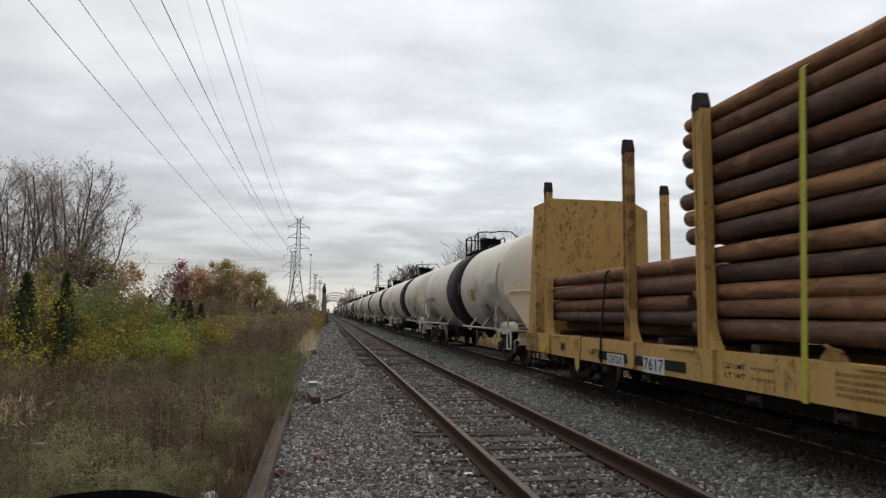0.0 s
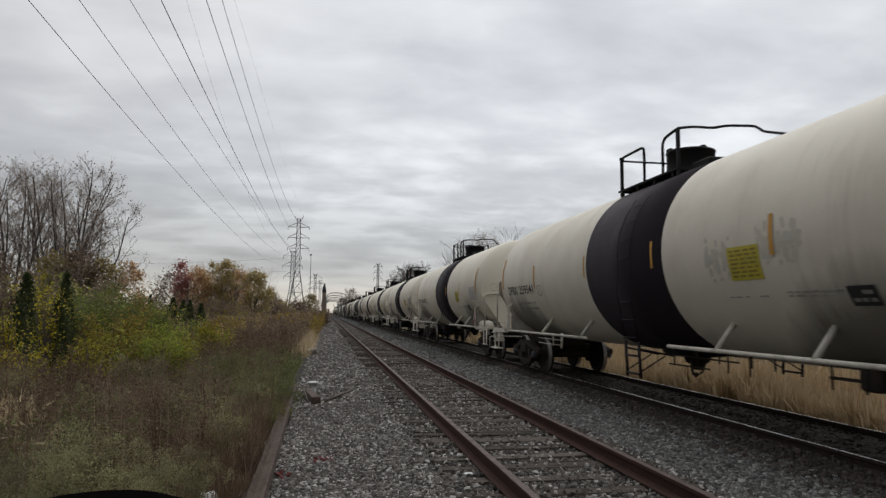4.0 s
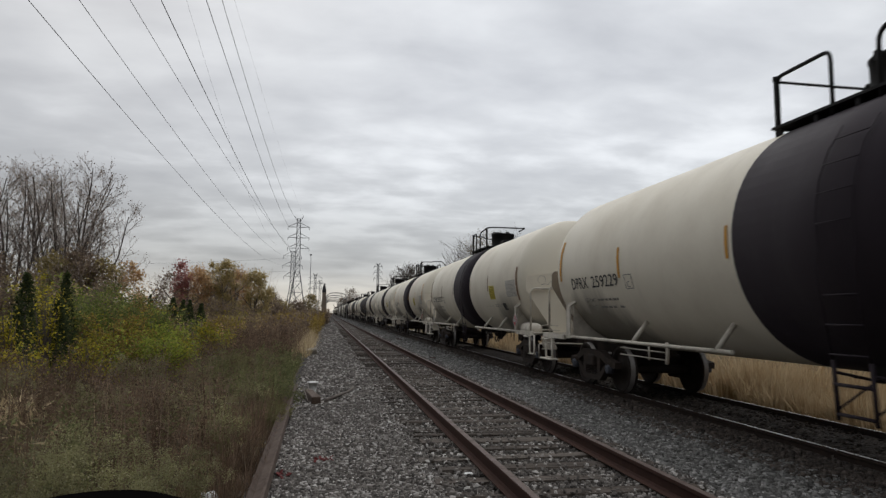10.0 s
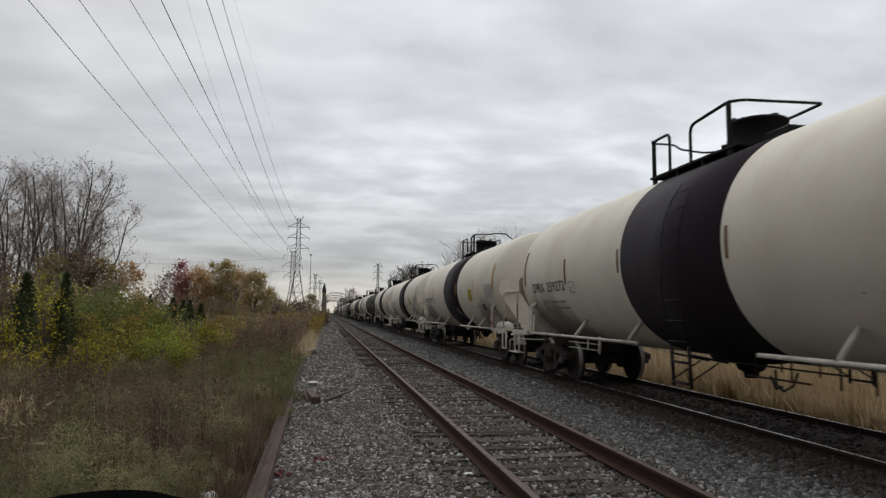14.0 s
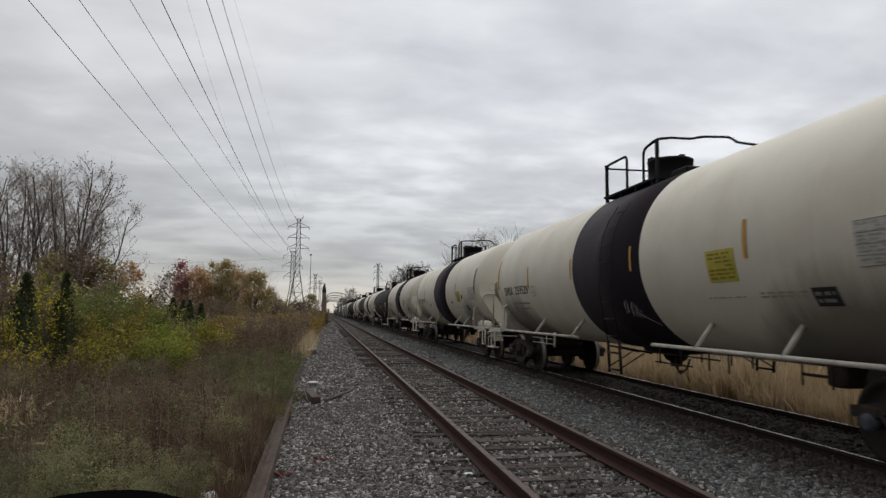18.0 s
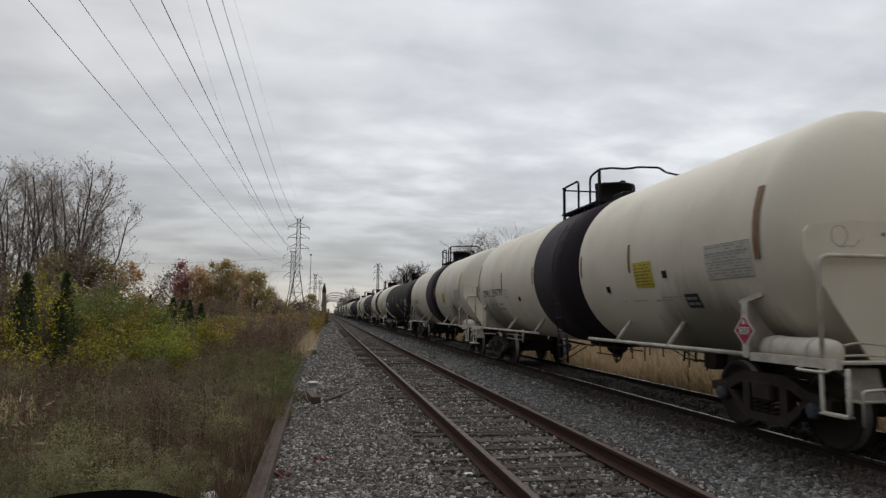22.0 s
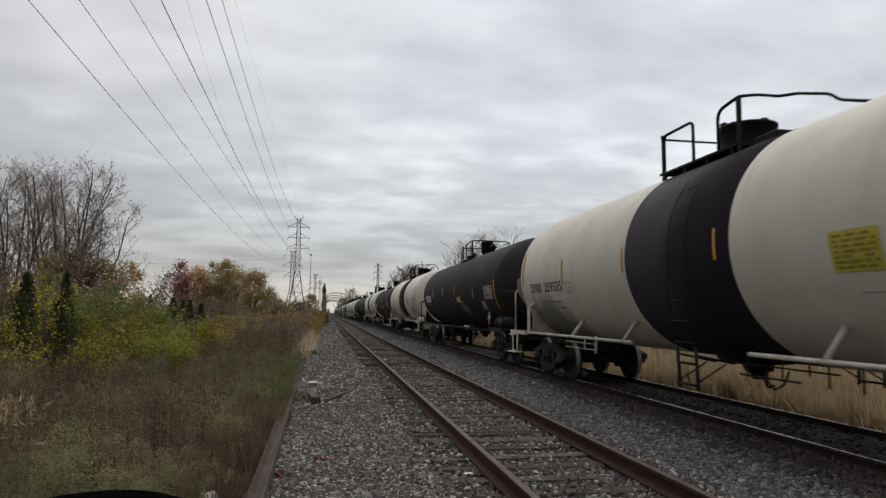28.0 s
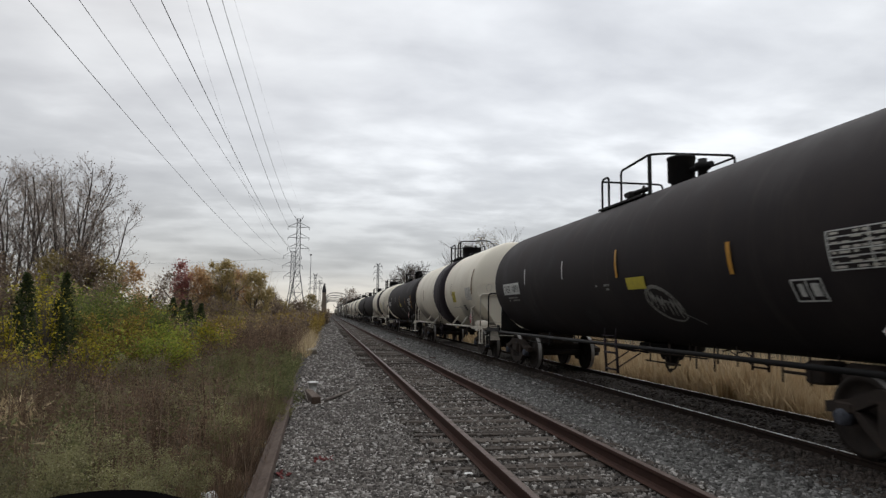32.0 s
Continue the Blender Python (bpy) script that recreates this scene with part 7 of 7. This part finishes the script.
def build_plants():
    build_fields()
    # shrubs beside the gravel
    gl, yl, lb, dl, tl, ru = M["leaf_green"], M["leaf_yellow"], M["leaf_bright"], M["leaf_dull"], M["leaf_tawny"], M["leaf_rusty"]
    for k, (x, y, h, w, mats, lab) in enumerate([
            (-6.4, 21.6, 2.1, 1.5, (tl, yl, gl, ru), "tawny shrub with yellow and green leaves"), (-7.9, 25.5, 3.25, 2.0, (dl, gl, dl), "broad dull green shrub in full leaf"),
            (-5.7, 24.0, 1.95, 1.6, (gl, dl, tl), "green shrub with tawny tips"), (-4.9, 20.6, 1.45, 1.25, (gl, dl, yl, tl), "low bright green shrub beside weeds"),
            (-6.9, 26.5, 2.75, 1.6, (dl, dl, tl), "dull green shrub behind the tawny one"), (-9.0, 23.2, 3.2, 0.8, (yl, lb, tl), "tall shrub with yellow leaves"), (-7.50, 19.5, 2.9, 0.42, (lb, yl), "yellow-leaved sapling with bare gaps"),
            (-8.45, 19.5, 2.45, 0.42, (lb, yl), "yellow-leaved sapling beside a cedar"), (-8.3, 17.8, 1.5, 0.9, (ru, tl, yl), "rust-brown shrub over dead weeds"),
            (-6.95, 17.2, 1.25, 0.55, (lb, gl), "low yellow-green shrub at the foot of the saplings"), (-6.3, 19.4, 1.3, 0.9, (yl, gl, tl), "yellow-green shrub before the tawny one"),
            (-9.6, 27.5, 3.5, 2.4, (dl, M["leaf_olive"], gl), "tall green shrub fading to olive"), (-12.6, 25.0, 2.9, 1.8, (dl, yl, gl), "green and yellow mixed shrub"),
            (-5.0, 31.0, 1.5, 1.2, (yl, gl), "yellow-green shrub in brown scrub"), (-6.9, 29.0, 2.1, 1.5, (dl, tl, yl), "green shrub fading to yellow"),
            (-5.6, 37.0, 1.9, 1.2, (tl, yl), "dull yellow shrub in brown scrub"), (-11.5, 31.0, 3.2, 2.3, (dl, M["leaf_olive"]), "green shrub under the bare trees"),
            (-14.8, 28.0, 3.2, 2.2, (M["leaf_olive"], dl), "olive shrub at the wood's edge"), (-6.0, 44.0, 1.9, 1.8, (M["leaf_under"], yl), "dull olive shrub in the scrub")]):
        make_bush(x, y, h, w, 200 + k, mats, lab, 800 if mats[0] is lb else 2300 if w < 1.0 else 12000 if "broad" in lab or "behind" in lab else 7500 if y < 26 else 3800, 0.085 if y < 27 else 0.125)
    for k, (x, y, h, w) in enumerate([(-8.67, 21.0, 3.1, 0.80), (-9.06, 25.0, 3.3, 0.72), (-7.41, 20.0, 2.3, 0.80), (-9.3, 22.0, 2.1, 0.62), (-9.83, 45, 2.98, 0.84), (-9.20, 45, 2.82, 0.70), (-8.90, 45.6, 2.78, 0.70), (-8.09, 45, 2.5, 0.70), (-14.5, 58, 3.2, 0.85)]):
        make_conifer(x, y, h, w, 300 + k)
    # brown thicket behind them
    for k, (x, y, h, w) in enumerate([(-19.5, 60, 4.4, 2.4), (-16.4, 62, 4.2, 2.2), (-13.2, 64, 4.0, 2.2), (-10.4, 66, 3.8, 2.2), (-7.8, 66, 3.2, 2.0), (-22.4, 50, 4.8, 2.4), (-19.4, 46, 4.6, 2.2), (-16.6, 44, 4.4, 2.0), (-13.6, 41, 3.9, 2.0)]):
        make_bush(x, y, h, w, 260 + k, (M["leaf_purple"], M["leaf_under"], M["leaf_purple"]), "half-bare brown thicket before the trees", 4200, 0.17, "thicket")
    # bare trees
    for k, (x, y, h, st, lean) in enumerate([(-25.9, 60, 15.0, 4, 0.0), (-29.4, 58, 14.6, 4, 0.0), (-22.6, 60, 15.4, 5, 0.0), (-28.4, 62, 14.4, 4, 0.0), (-24.2, 65, 16.2, 4, 0.0), (-22.2, 61, 14.6, 4, 0.06), (-20.6, 61, 11.8, 3, 0.12), (-31.0, 61, 14.0, 4, 0.0), (-27.0, 68, 15.4, 4, 0.0)]):
        make_bare_tree(x, y, h, 400 + k, st, lean)
    # autumn trees
    lr, lo, lp, le, lu = M["leaf_rust"], M["leaf_olive"], M["leaf_purple"], M["leaf_red"], M["leaf_under"]
    for k, (x, y, h, mat, lab, n) in enumerate([
            (-18.75, 90, 8.5, le, "slender tree in crimson autumn leaf", 1700), (-20.8, 93, 7.4, lp, "half-bare brown tree in autumn", 1100), (-17.2, 92, 8.0, lr, "rust-coloured tree in autumn leaf", 2600),
            (-15.6, 95, 8.7, lo, "olive and rust autumn tree", 3000), (-13.4, 92, 8.9, lo, "olive autumn tree thinning at the top", 2800), (-12.4, 98, 8.0, lr, "russet tree in autumn leaf", 2600),
            (-9.5, 92, 7.4, lo, "olive-green tree in autumn leaf", 2600), (-7.6, 97, 3.6, lp, "small brown tree in autumn", 1000), (-14.2, 104, 8.0, le, "dull red tree in autumn", 1900),
            (-17.0, 61, 6.3, lr, "thin orange-brown tree beside the bare ones", 800), (-20.2, 54, 6.4, lu, "dull olive tree in front of the bare ones", 1500), (-18.8, 54, 6.7, lp, "dull brown tree in front of the bare ones", 1700),
            (-17.3, 55, 6.0, lu, "dull olive tree in front of the bare ones", 1300), (-24.9, 54, 6.2, lp, "brown tree in the undergrowth", 1400), (-22.6, 56, 5.0, lp, "brown tree in the undergrowth", 700),
            (-8.6, 130, 4.2, lu, "low olive tree beyond scrub", 1500), (-6.4, 150, 4.6, lp, "low russet tree under the pylon", 1500), (-3.9, 160, 6.4, lu, "olive tree beside the bridge", 1900), (-11.6, 150, 6.0, lp, "brown tree under the pylon", 1400)]):
        make_tree(x, y, h, 500 + k, mat, lab, 3, 3, 3, 0.35, int(n * (2.2 if y > 80 else 2.8)), 0.23 if y > 80 else 0.2, wide=(2.2 if y > 80 else 1.9) * (0.82 if "slender" in lab or "thin" in lab else 1.0), name="autumn_tree", low=0.12, fan="slender" in lab)
    # trees across the line
    make_tree(24.2, 100, 14.9, 601, M["leaf_back"], "nearly bare tree with a rounded crown behind the train", 5, 4, 4, 0.34, 3200, 0.13, wide=3.9, low=0.66, name="bare_tree", trunk=0.008, twig="bark")
    make_tree(18.3, 150, 13.6, 602, None, "bare tree standing behind the train", 6, 5, 3, 0.26, name="bare_tree", trunk=0.008, twig="bark")
    make_tree(13.4, 350, 15.0, 603, lp, "half-bare brown tree far behind the train", 4, 4, 3, 0.4, 900, 0.4, wide=3.2, low=0.4, name="autumn_tree")
    for x, y, h in ((10.4, 430, 11.5), (13.0, 440, 10.5), (16.5, 430, 10.5)):
        make_tree(x, y, h, 700 + int(x), lp, "brown tree beyond the river", 3, 3, 3, 0.5, 1800, 0.7, wide=3.6, low=0.05, name="autumn_tree")
    for k, (x, y, h) in enumerate([(26.1, 28, 7.5), (29.6, 27, 8.4), (32.5, 31, 8.8)]):
        make_tree(x, y, h, 610 + k, M["leaf_back"], "olive-brown autumn tree across the line", 4, 3, 3, 0.5, 36000 if k == 0 else 9000, 0.13 if k == 0 else 0.22, wide=3.0, loose=0.75, name="autumn_tree")
    rng = random.Random(77)
    rows = []
    for k in range(7000):
        a = rng.random()
        x = -95 + 240 * a
        if -10 < x < 12:
            continue
        y = 300 + 60 * rng.random()
        t = 4 + 3.2 * math.sin(x * 0.11) + 2.2 * math.sin(x * 0.37 + 1)
        rows += leaf(rng, (x, y, -0.8 + max(2.2, t) * rng.random() ** 0.7), 1.4 * rng.uniform(0.5, 1.2), 0.8)
    v, f = quads(rows)
    tagged(new("far_woods", big_mesh("far_woods", v, f, M["leaf_purple"])), "distant brown woods along the horizon", "woods", kind="stuff")


# ---- pylons, wires and the bridge ----


def make_pylon(x, y, top, base_w, arms, label, thick=0.16, z0=-0.9, waist=0.45):
    """A lattice pylon: four legs, bracing, and crossarms given as (height, half width)."""
    p = thing("pylon", label, "pylon", "lattice pylons of the power line")
    p.matrix_basis = pose(x, y, z0)
    H = top - z0
    hb = base_w / 2
    wz = H * waist
    ww = hb * 0.26

    def half(z):
        return hb + (ww - hb) * z / wz if z < wz else ww * (1 - 0.35 * (z - wz) / (H - wz))

    for sx in (-1, 1):
        for sy in (-1, 1):
            part("leg", G().beam((sx * hb, sy * hb, 0), (sx * ww, sy * ww, wz), thick, thick).beam((sx * ww, sy * ww, wz), (sx * ww * 0.65, sy * ww * 0.65, H * 0.97), thick * 0.9, thick * 0.9), M["galv"], p)
    zs = [0, H * 0.13, H * 0.25, H * 0.36, wz] + [wz + (H * 0.97 - wz) * k / 8 for k in range(1, 9)]
    g = G()
    for a, b in zip(zs, zs[1:]):
        u, v = half(a), half(b)
        for s in (-1, 1):
            g.beam((-u, s * u, a), (v, s * v, b), thick * 0.55, thick * 0.55).beam((u, s * u, a), (-v, s * v, b), thick * 0.55, thick * 0.55)
            g.beam((s * u, -u, a), (s * v, v, b), thick * 0.55, thick * 0.55).beam((s * u, u, a), (s * v, -v, b), thick * 0.55, thick * 0.55)
            g.beam((-v, s * v, b), (v, s * v, b), thick * 0.6, thick * 0.6).beam((s * v, -v, b), (s * v, v, b), thick * 0.6, thick * 0.6)
    part("bracing", g, M["galv"], p)
    for az, aw in arms:
        z = az - z0
        h = half(z)
        for s in (-1, 1):
            g = G()
            for q in (-1, 1):
                g.beam((s * h, q * h, z), (s * aw, 0, z), thick * 0.7, thick * 0.7).beam((s * h, q * h, z + 1.6), (s * aw, 0, z + 0.1), thick * 0.6, thick * 0.6)
            part("crossarm", g, M["galv"], p)
            part("insulator", G().tube([(s * aw, 0, z), (s * aw, 0, z - 1.1)], 0.07, 6), M["capdark"], p)
    for s in (-1, 1):
        part("peak", G().beam((s * ww * 0.6, 0, H * 0.94), (s * ww * 1.9, 0, H), thick * 0.7, thick * 0.7).beam((0, 0, H * 0.94), (s * ww * 1.9, 0, H), thick * 0.5, thick * 0.5), M["galv"], p)
    return p


def make_wire(a, b, c, r, label):
    """A cable hung through three points: from the pylon a past b to c, and on over the camera."""
    a, b, c = Vector(a), Vector(b), Vector(c)
    span = (c - a)
    pts = []
    tb = (b - a).dot(Vector((span.x, span.y, 0))) / Vector((span.x, span.y, 0)).length_squared
    sag = (b.z - a.z - span.z * tb) / (tb * (tb - 1)) if 0 < tb < 1 else 0
    for i in range(49):
        t = 1.3 * i / 48
        pts.append((a.x + span.x * t, a.y + span.y * t, a.z + span.z * t + sag * t * (t - 1)))
    solid("power_line", G().tube(pts, r, 5), M["wire"], label, "power line", "overhead power lines")


def build_power_line():
    make_pylon(-11.1, 250, 37.6, 7.0, [(33.3, 3.9), (29.3, 3.9), (25.3, 4.0)], "tall grey lattice pylon carrying six cables")
    make_pylon(-12.8, 246, 24.6, 5.4, [(22.0, 3.2), (18.3, 3.6), (14.5, 3.0)], "shorter grey lattice pylon behind the tall one", 0.12)
    make_pylon(23.3, 306, 24.9, 4.0, [(23.0, 1.9), (20.2, 2.0), (17.4, 2.0)], "distant lattice pylon behind the train", 0.16)
    make_pylon(-7.6, 430, 26.5, 6.0, [(23.5, 4.2), (20.0, 4.2), (16.5, 4.2)], "far lattice pylon down the line", 0.2)
    make_pylon(-5.4, 520, 27.0, 6.0, [(23.5, 4.2), (20.0, 4.2)], "far lattice pylon down the line", 0.2)
    for a, b, c, r in (((-15.66, 245.0, 18.4), (-14.81, 63.52, 15.2), (-14.67, 33.47, 16.5), 0.020), ((-15.78, 245.0, 22.13), (-14.79, 62.7, 18.65), (-14.66, 39.6, 19.5), 0.020),
                       ((-12.82, 245.0, 24.5), (-14.16, 71.83, 22.8), (-14.34, 47.7, 23.5), 0.022), ((-14.35, 250.0, 25.58), (-10.8, 69.6, 19.78), (-10.22, 39.74, 20.0), 0.028),
                       ((-14.58, 250.0, 33.05), (-11.39, 99.84, 27.08), (-10.41, 54.08, 27.0), 0.030), ((-12.85, 250.0, 37.4), (-11.26, 97.08, 31.46), (-10.92, 64.39, 32.0), 0.030),
                       ((-9.72, 250.0, 37.52), (-9.12, 74.14, 30.26), (-9.07, 59.94, 30.0), 0.007), ((-14.88, 250.0, 29.4), (-10.54, 54.68, 22.42), (-10.37, 46.92, 23.5), 0.007)):
        make_wire(a, b, c, r, "thin dark overhead cable" if r > 0.01 else "faint overhead shield wire")
    for z0, z1 in ((21.4, 20.6), (16.6, 15.4)):
        solid("power_line", G().tube([(-15 - 14 * k, 250 + 6 * k, z0 + (z1 - z0) * k / 10 - 0.05 * k * (10 - k)) for k in range(11)], 0.03, 4), M["wire"], "faint distant overhead cable", "power line", "overhead power lines")
    pole = thing("mast", "slim grey mast beside the pylon", "mast")
    pole.matrix_basis = pose(-6.4, 255, -1)
    part("shaft", G().tube([(0, 0, 0), (0, 0, 24.2)], 0.16, 8, 0.10), M["galv"], pole)
    part("lamp_head", G().box(-0.5, 0.5, -0.3, 0.3, 24.2, 24.6, 0.05), M["galv"], pole)


def build_bridge():
    """A single-track through truss with rounded portals, where the siding crosses the river."""
    br = thing("truss_bridge", "pale grey steel truss bridge with arched portals", "bridge", kind="structure")
    x0, x1, y0, bays, bay, top = -0.15, 4.95, 166.0, 5, 26.0, 6.35
    for k in range(bays + 1):
        y = y0 + k * bay
        pts = [(x0, y, -0.4), (x0, y, top - 1.3), (x0 + 0.2, y, top - 0.7), (x0 + 0.75, y, top - 0.22), (x0 + 1.6, y, top), (x1 - 1.6, y, top), (x1 - 0.75, y, top - 0.22), (x1 - 0.2, y, top - 0.7), (x1, y, top - 1.3), (x1, y, -0.4)]
        part("portal", G().tube(pts, 0.10 + 0.012 * k, 6), M["bridge"], br)
    for x in (x0, x1):
        part("top_chord", G().box(x - 0.08, x + 0.08, y0, y0 + bays * bay, top - 1.4, top - 1.25), M["bridge"], br)
        part("bottom_chord", G().box(x - 0.2, x + 0.2, y0, y0 + bays * bay, -0.7, -0.3), M["bridge"], br)
        for k in range(bays):
            y = y0 + k * bay
            a, b = (-0.4, top - 1.3) if k % 2 else (top - 1.3, -0.4)
            part("diagonal", G().beam((x, y, a), (x, y + bay, b), 0.1, 0.12), M["bridge"], br)
    tw = thing("stone_pillar", "weathered stone pillar with a dark pointed cap", "pillar")
    tw.matrix_basis = pose(-0.62, 156, -0.7)
    part("shaft", G().prism([(-0.60, 0), (0.60, 0), (0.42, 6.6), (-0.42, 6.6)], "y", -0.5, 0.5), M["stone"], tw)
    part("moulding", G().box(-0.54, 0.54, -0.58, 0.58, 6.6, 6.8, 0.05), M["stone"], tw)
    part("cap", G().lathe([(0.48, 6.8), (0.52, 7.2), (0.36, 7.9), (0.17, 8.6), (0.0, 9.0)], "z", n=8, smooth=False), M["capdark"], tw)


def build_clutter():
    """Loose things on the gravel."""
    old = thing("discarded_rail", "old rusty rail lying along the edge of the weeds", "rail")
    prof = [(-0.033, 0.165), (0.033, 0.165), (0.036, 0.135), (0.010, 0.115), (0.009, 0.035), (0.07, 0.012), (0.07, 0.0), (-0.07, 0.0), (-0.07, 0.012), (-0.009, 0.035), (-0.010, 0.115), (-0.036, 0.135)]
    old.matrix_basis = pose(-0.66, 5.0, -0.27, 0, 72, 0.75)
    part("rail_body", G().prism(prof, "y", -2.5, 11.4), M["oldrail"], old, "rust-brown worn rail")
    for y in (1.2, 3.6, 6.2, 8.8):
        part("bolt", G().tube([(0.0, y, 0.075), (0.05, y, 0.075)], 0.016, 6), M["rail"], old)
    box = thing("switch_stand_base", "dark timber block with a broken strap on the gravel", "block")
    box.matrix_basis = pose(-0.27, 14.3, -0.31, 0, 0, 8)
    part("block", G().box(-0.09, 0.09, -0.85, 0.5, 0.0, 0.17, 0.015), M["oldrail"], box)
    part("strap", G().beam((-0.13, 0.5, 0.26), (-0.12, -0.45, 0.03), 0.022, 0.022), M["bark"], box)
    cup = solid("cup", G().lathe([(0.055, 0.0), (0.085, 0.17), (0.10, 0.17), (0.10, 0.19), (0.085, 0.19), (0.07, 0.18), (0.0, 0.175)], "z", n=16), M["cup"], "white plastic cup standing behind the timber block", "cup")
    cup.matrix_basis = pose(-0.26, 15.4, -0.285) @ Matrix.Scale(1.25, 4)
    stick = solid("stick", G().tube([(0, 0, 0.03), (0.28, 0.8, 0.04), (0.5, 1.5, 0.03), (0.66, 2.3, 0.05)], 0.04, 6, 0.02), M["bark"], "fallen dark branch on the gravel", "branch")
    stick.matrix_basis = pose(0.03, 13.6, -0.27)
    rng = random.Random(9)
    for x, y, s in ((-0.60, 29.5, 0.24),):
        g = G().box(-s, s, -s * 0.8, s * 0.8, 0, s * 1.3, s * 0.2)
        g.v = [(a + rng.uniform(-0.06, 0.06), b + rng.uniform(-0.06, 0.06), c + rng.uniform(-0.04, 0.04)) for a, b, c in g.v]
        solid("concrete_lump", g, M["concrete"], "pale broken lump of concrete by the weeds", "rubble", "lumps of concrete by the track").matrix_basis = pose(x, y, -0.36, 0, 0, rng.uniform(0, 90))
    rag = G()
    for k in range(8):
        rag.box(-0.026, 0.026, -0.016, 0.016, 0, 0.01)
        d = Matrix.Translation((rng.uniform(-0.12, 0.12), rng.uniform(-0.10, 0.10), 0.015 + rng.uniform(0, 0.03))) @ Euler((rng.uniform(-0.6, 0.6), rng.uniform(-0.6, 0.6), rng.uniform(0, 3))).to_matrix().to_4x4()
        rag.v[-8:] = [tuple(d @ Vector(p)) for p in rag.v[-8:]]
    solid("red_litter", rag, M["rustred"], "scraps of red litter on the stones", "litter").matrix_basis = pose(0.0, 8.35, -0.29)
    lump = G().box(-0.10, 0.10, -0.07, 0.07, 0, 0.13, 0.035)
    lump.v = [(a + rng.uniform(-0.02, 0.02), b + rng.uniform(-0.02, 0.02), c + rng.uniform(-0.015, 0.015)) for a, b, c in lump.v]
    solid("plastic_bag", lump, M["cup"], "crumpled white plastic bag at the foot of the weeds", "litter").matrix_basis = pose(-1.12, 7.15, float(ground_z(-1.12, 7.15)), 0, 0, 20)
    red = solid("red_litter", rag, M["rustred"], "scraps of red litter beside the old rail", "litter")
    red.matrix_basis = pose(-0.45, 7.75, -0.32, 0, 0, 50)
    post = thing("post", "black rounded top of a post close before the camera", "post")
    post.matrix_basis = pose(-0.190, 0.60, -0.023)
    part("shaft", G().lathe([(0.085, -0.34), (0.085, 1.33), (0.084, 1.362)], "z", n=28), M["capdark"], post)
    part("cap", G().lathe([(0.085, 1.362), (0.094, 1.366), (0.094, 1.378), (0.088, 1.388), (0.07, 1.3955), (0.045, 1.3995), (0.0, 1.401)], "z", n=32), M["rubber"], post, "dull black rubber cap")
    solid("white_scrap", G().box(-0.045, 0.045, -0.03, 0.03, 0, 0.02, 0.004), M["cup"], "white scrap lying on a sleeper", "litter").matrix_basis = pose(1.55, 7.05, -0.186, 0, 0, 4)


build_plants()
build_power_line()
build_bridge()
build_clutter()
build_stones()


def motions():
    """The train rolls past at a steady speed, its wheels turning."""
    step = 5 / 30
    for car, u in movers:
        walk(car, [(0.0, pose(TRAIN_X, u, 0)), (32.0, pose(TRAIN_X, u - SPEED * 32.0, 0))])
    turn = math.degrees(SPEED * step / WHEEL_R)
    for ob in [o for o in scene.objects if o.name.startswith("wheelset")]:
        e = ob["place"]
        walk(ob, [(k * step, pose(0, e, WHEEL_R, turn * k)) for k in range(193)])


motions()
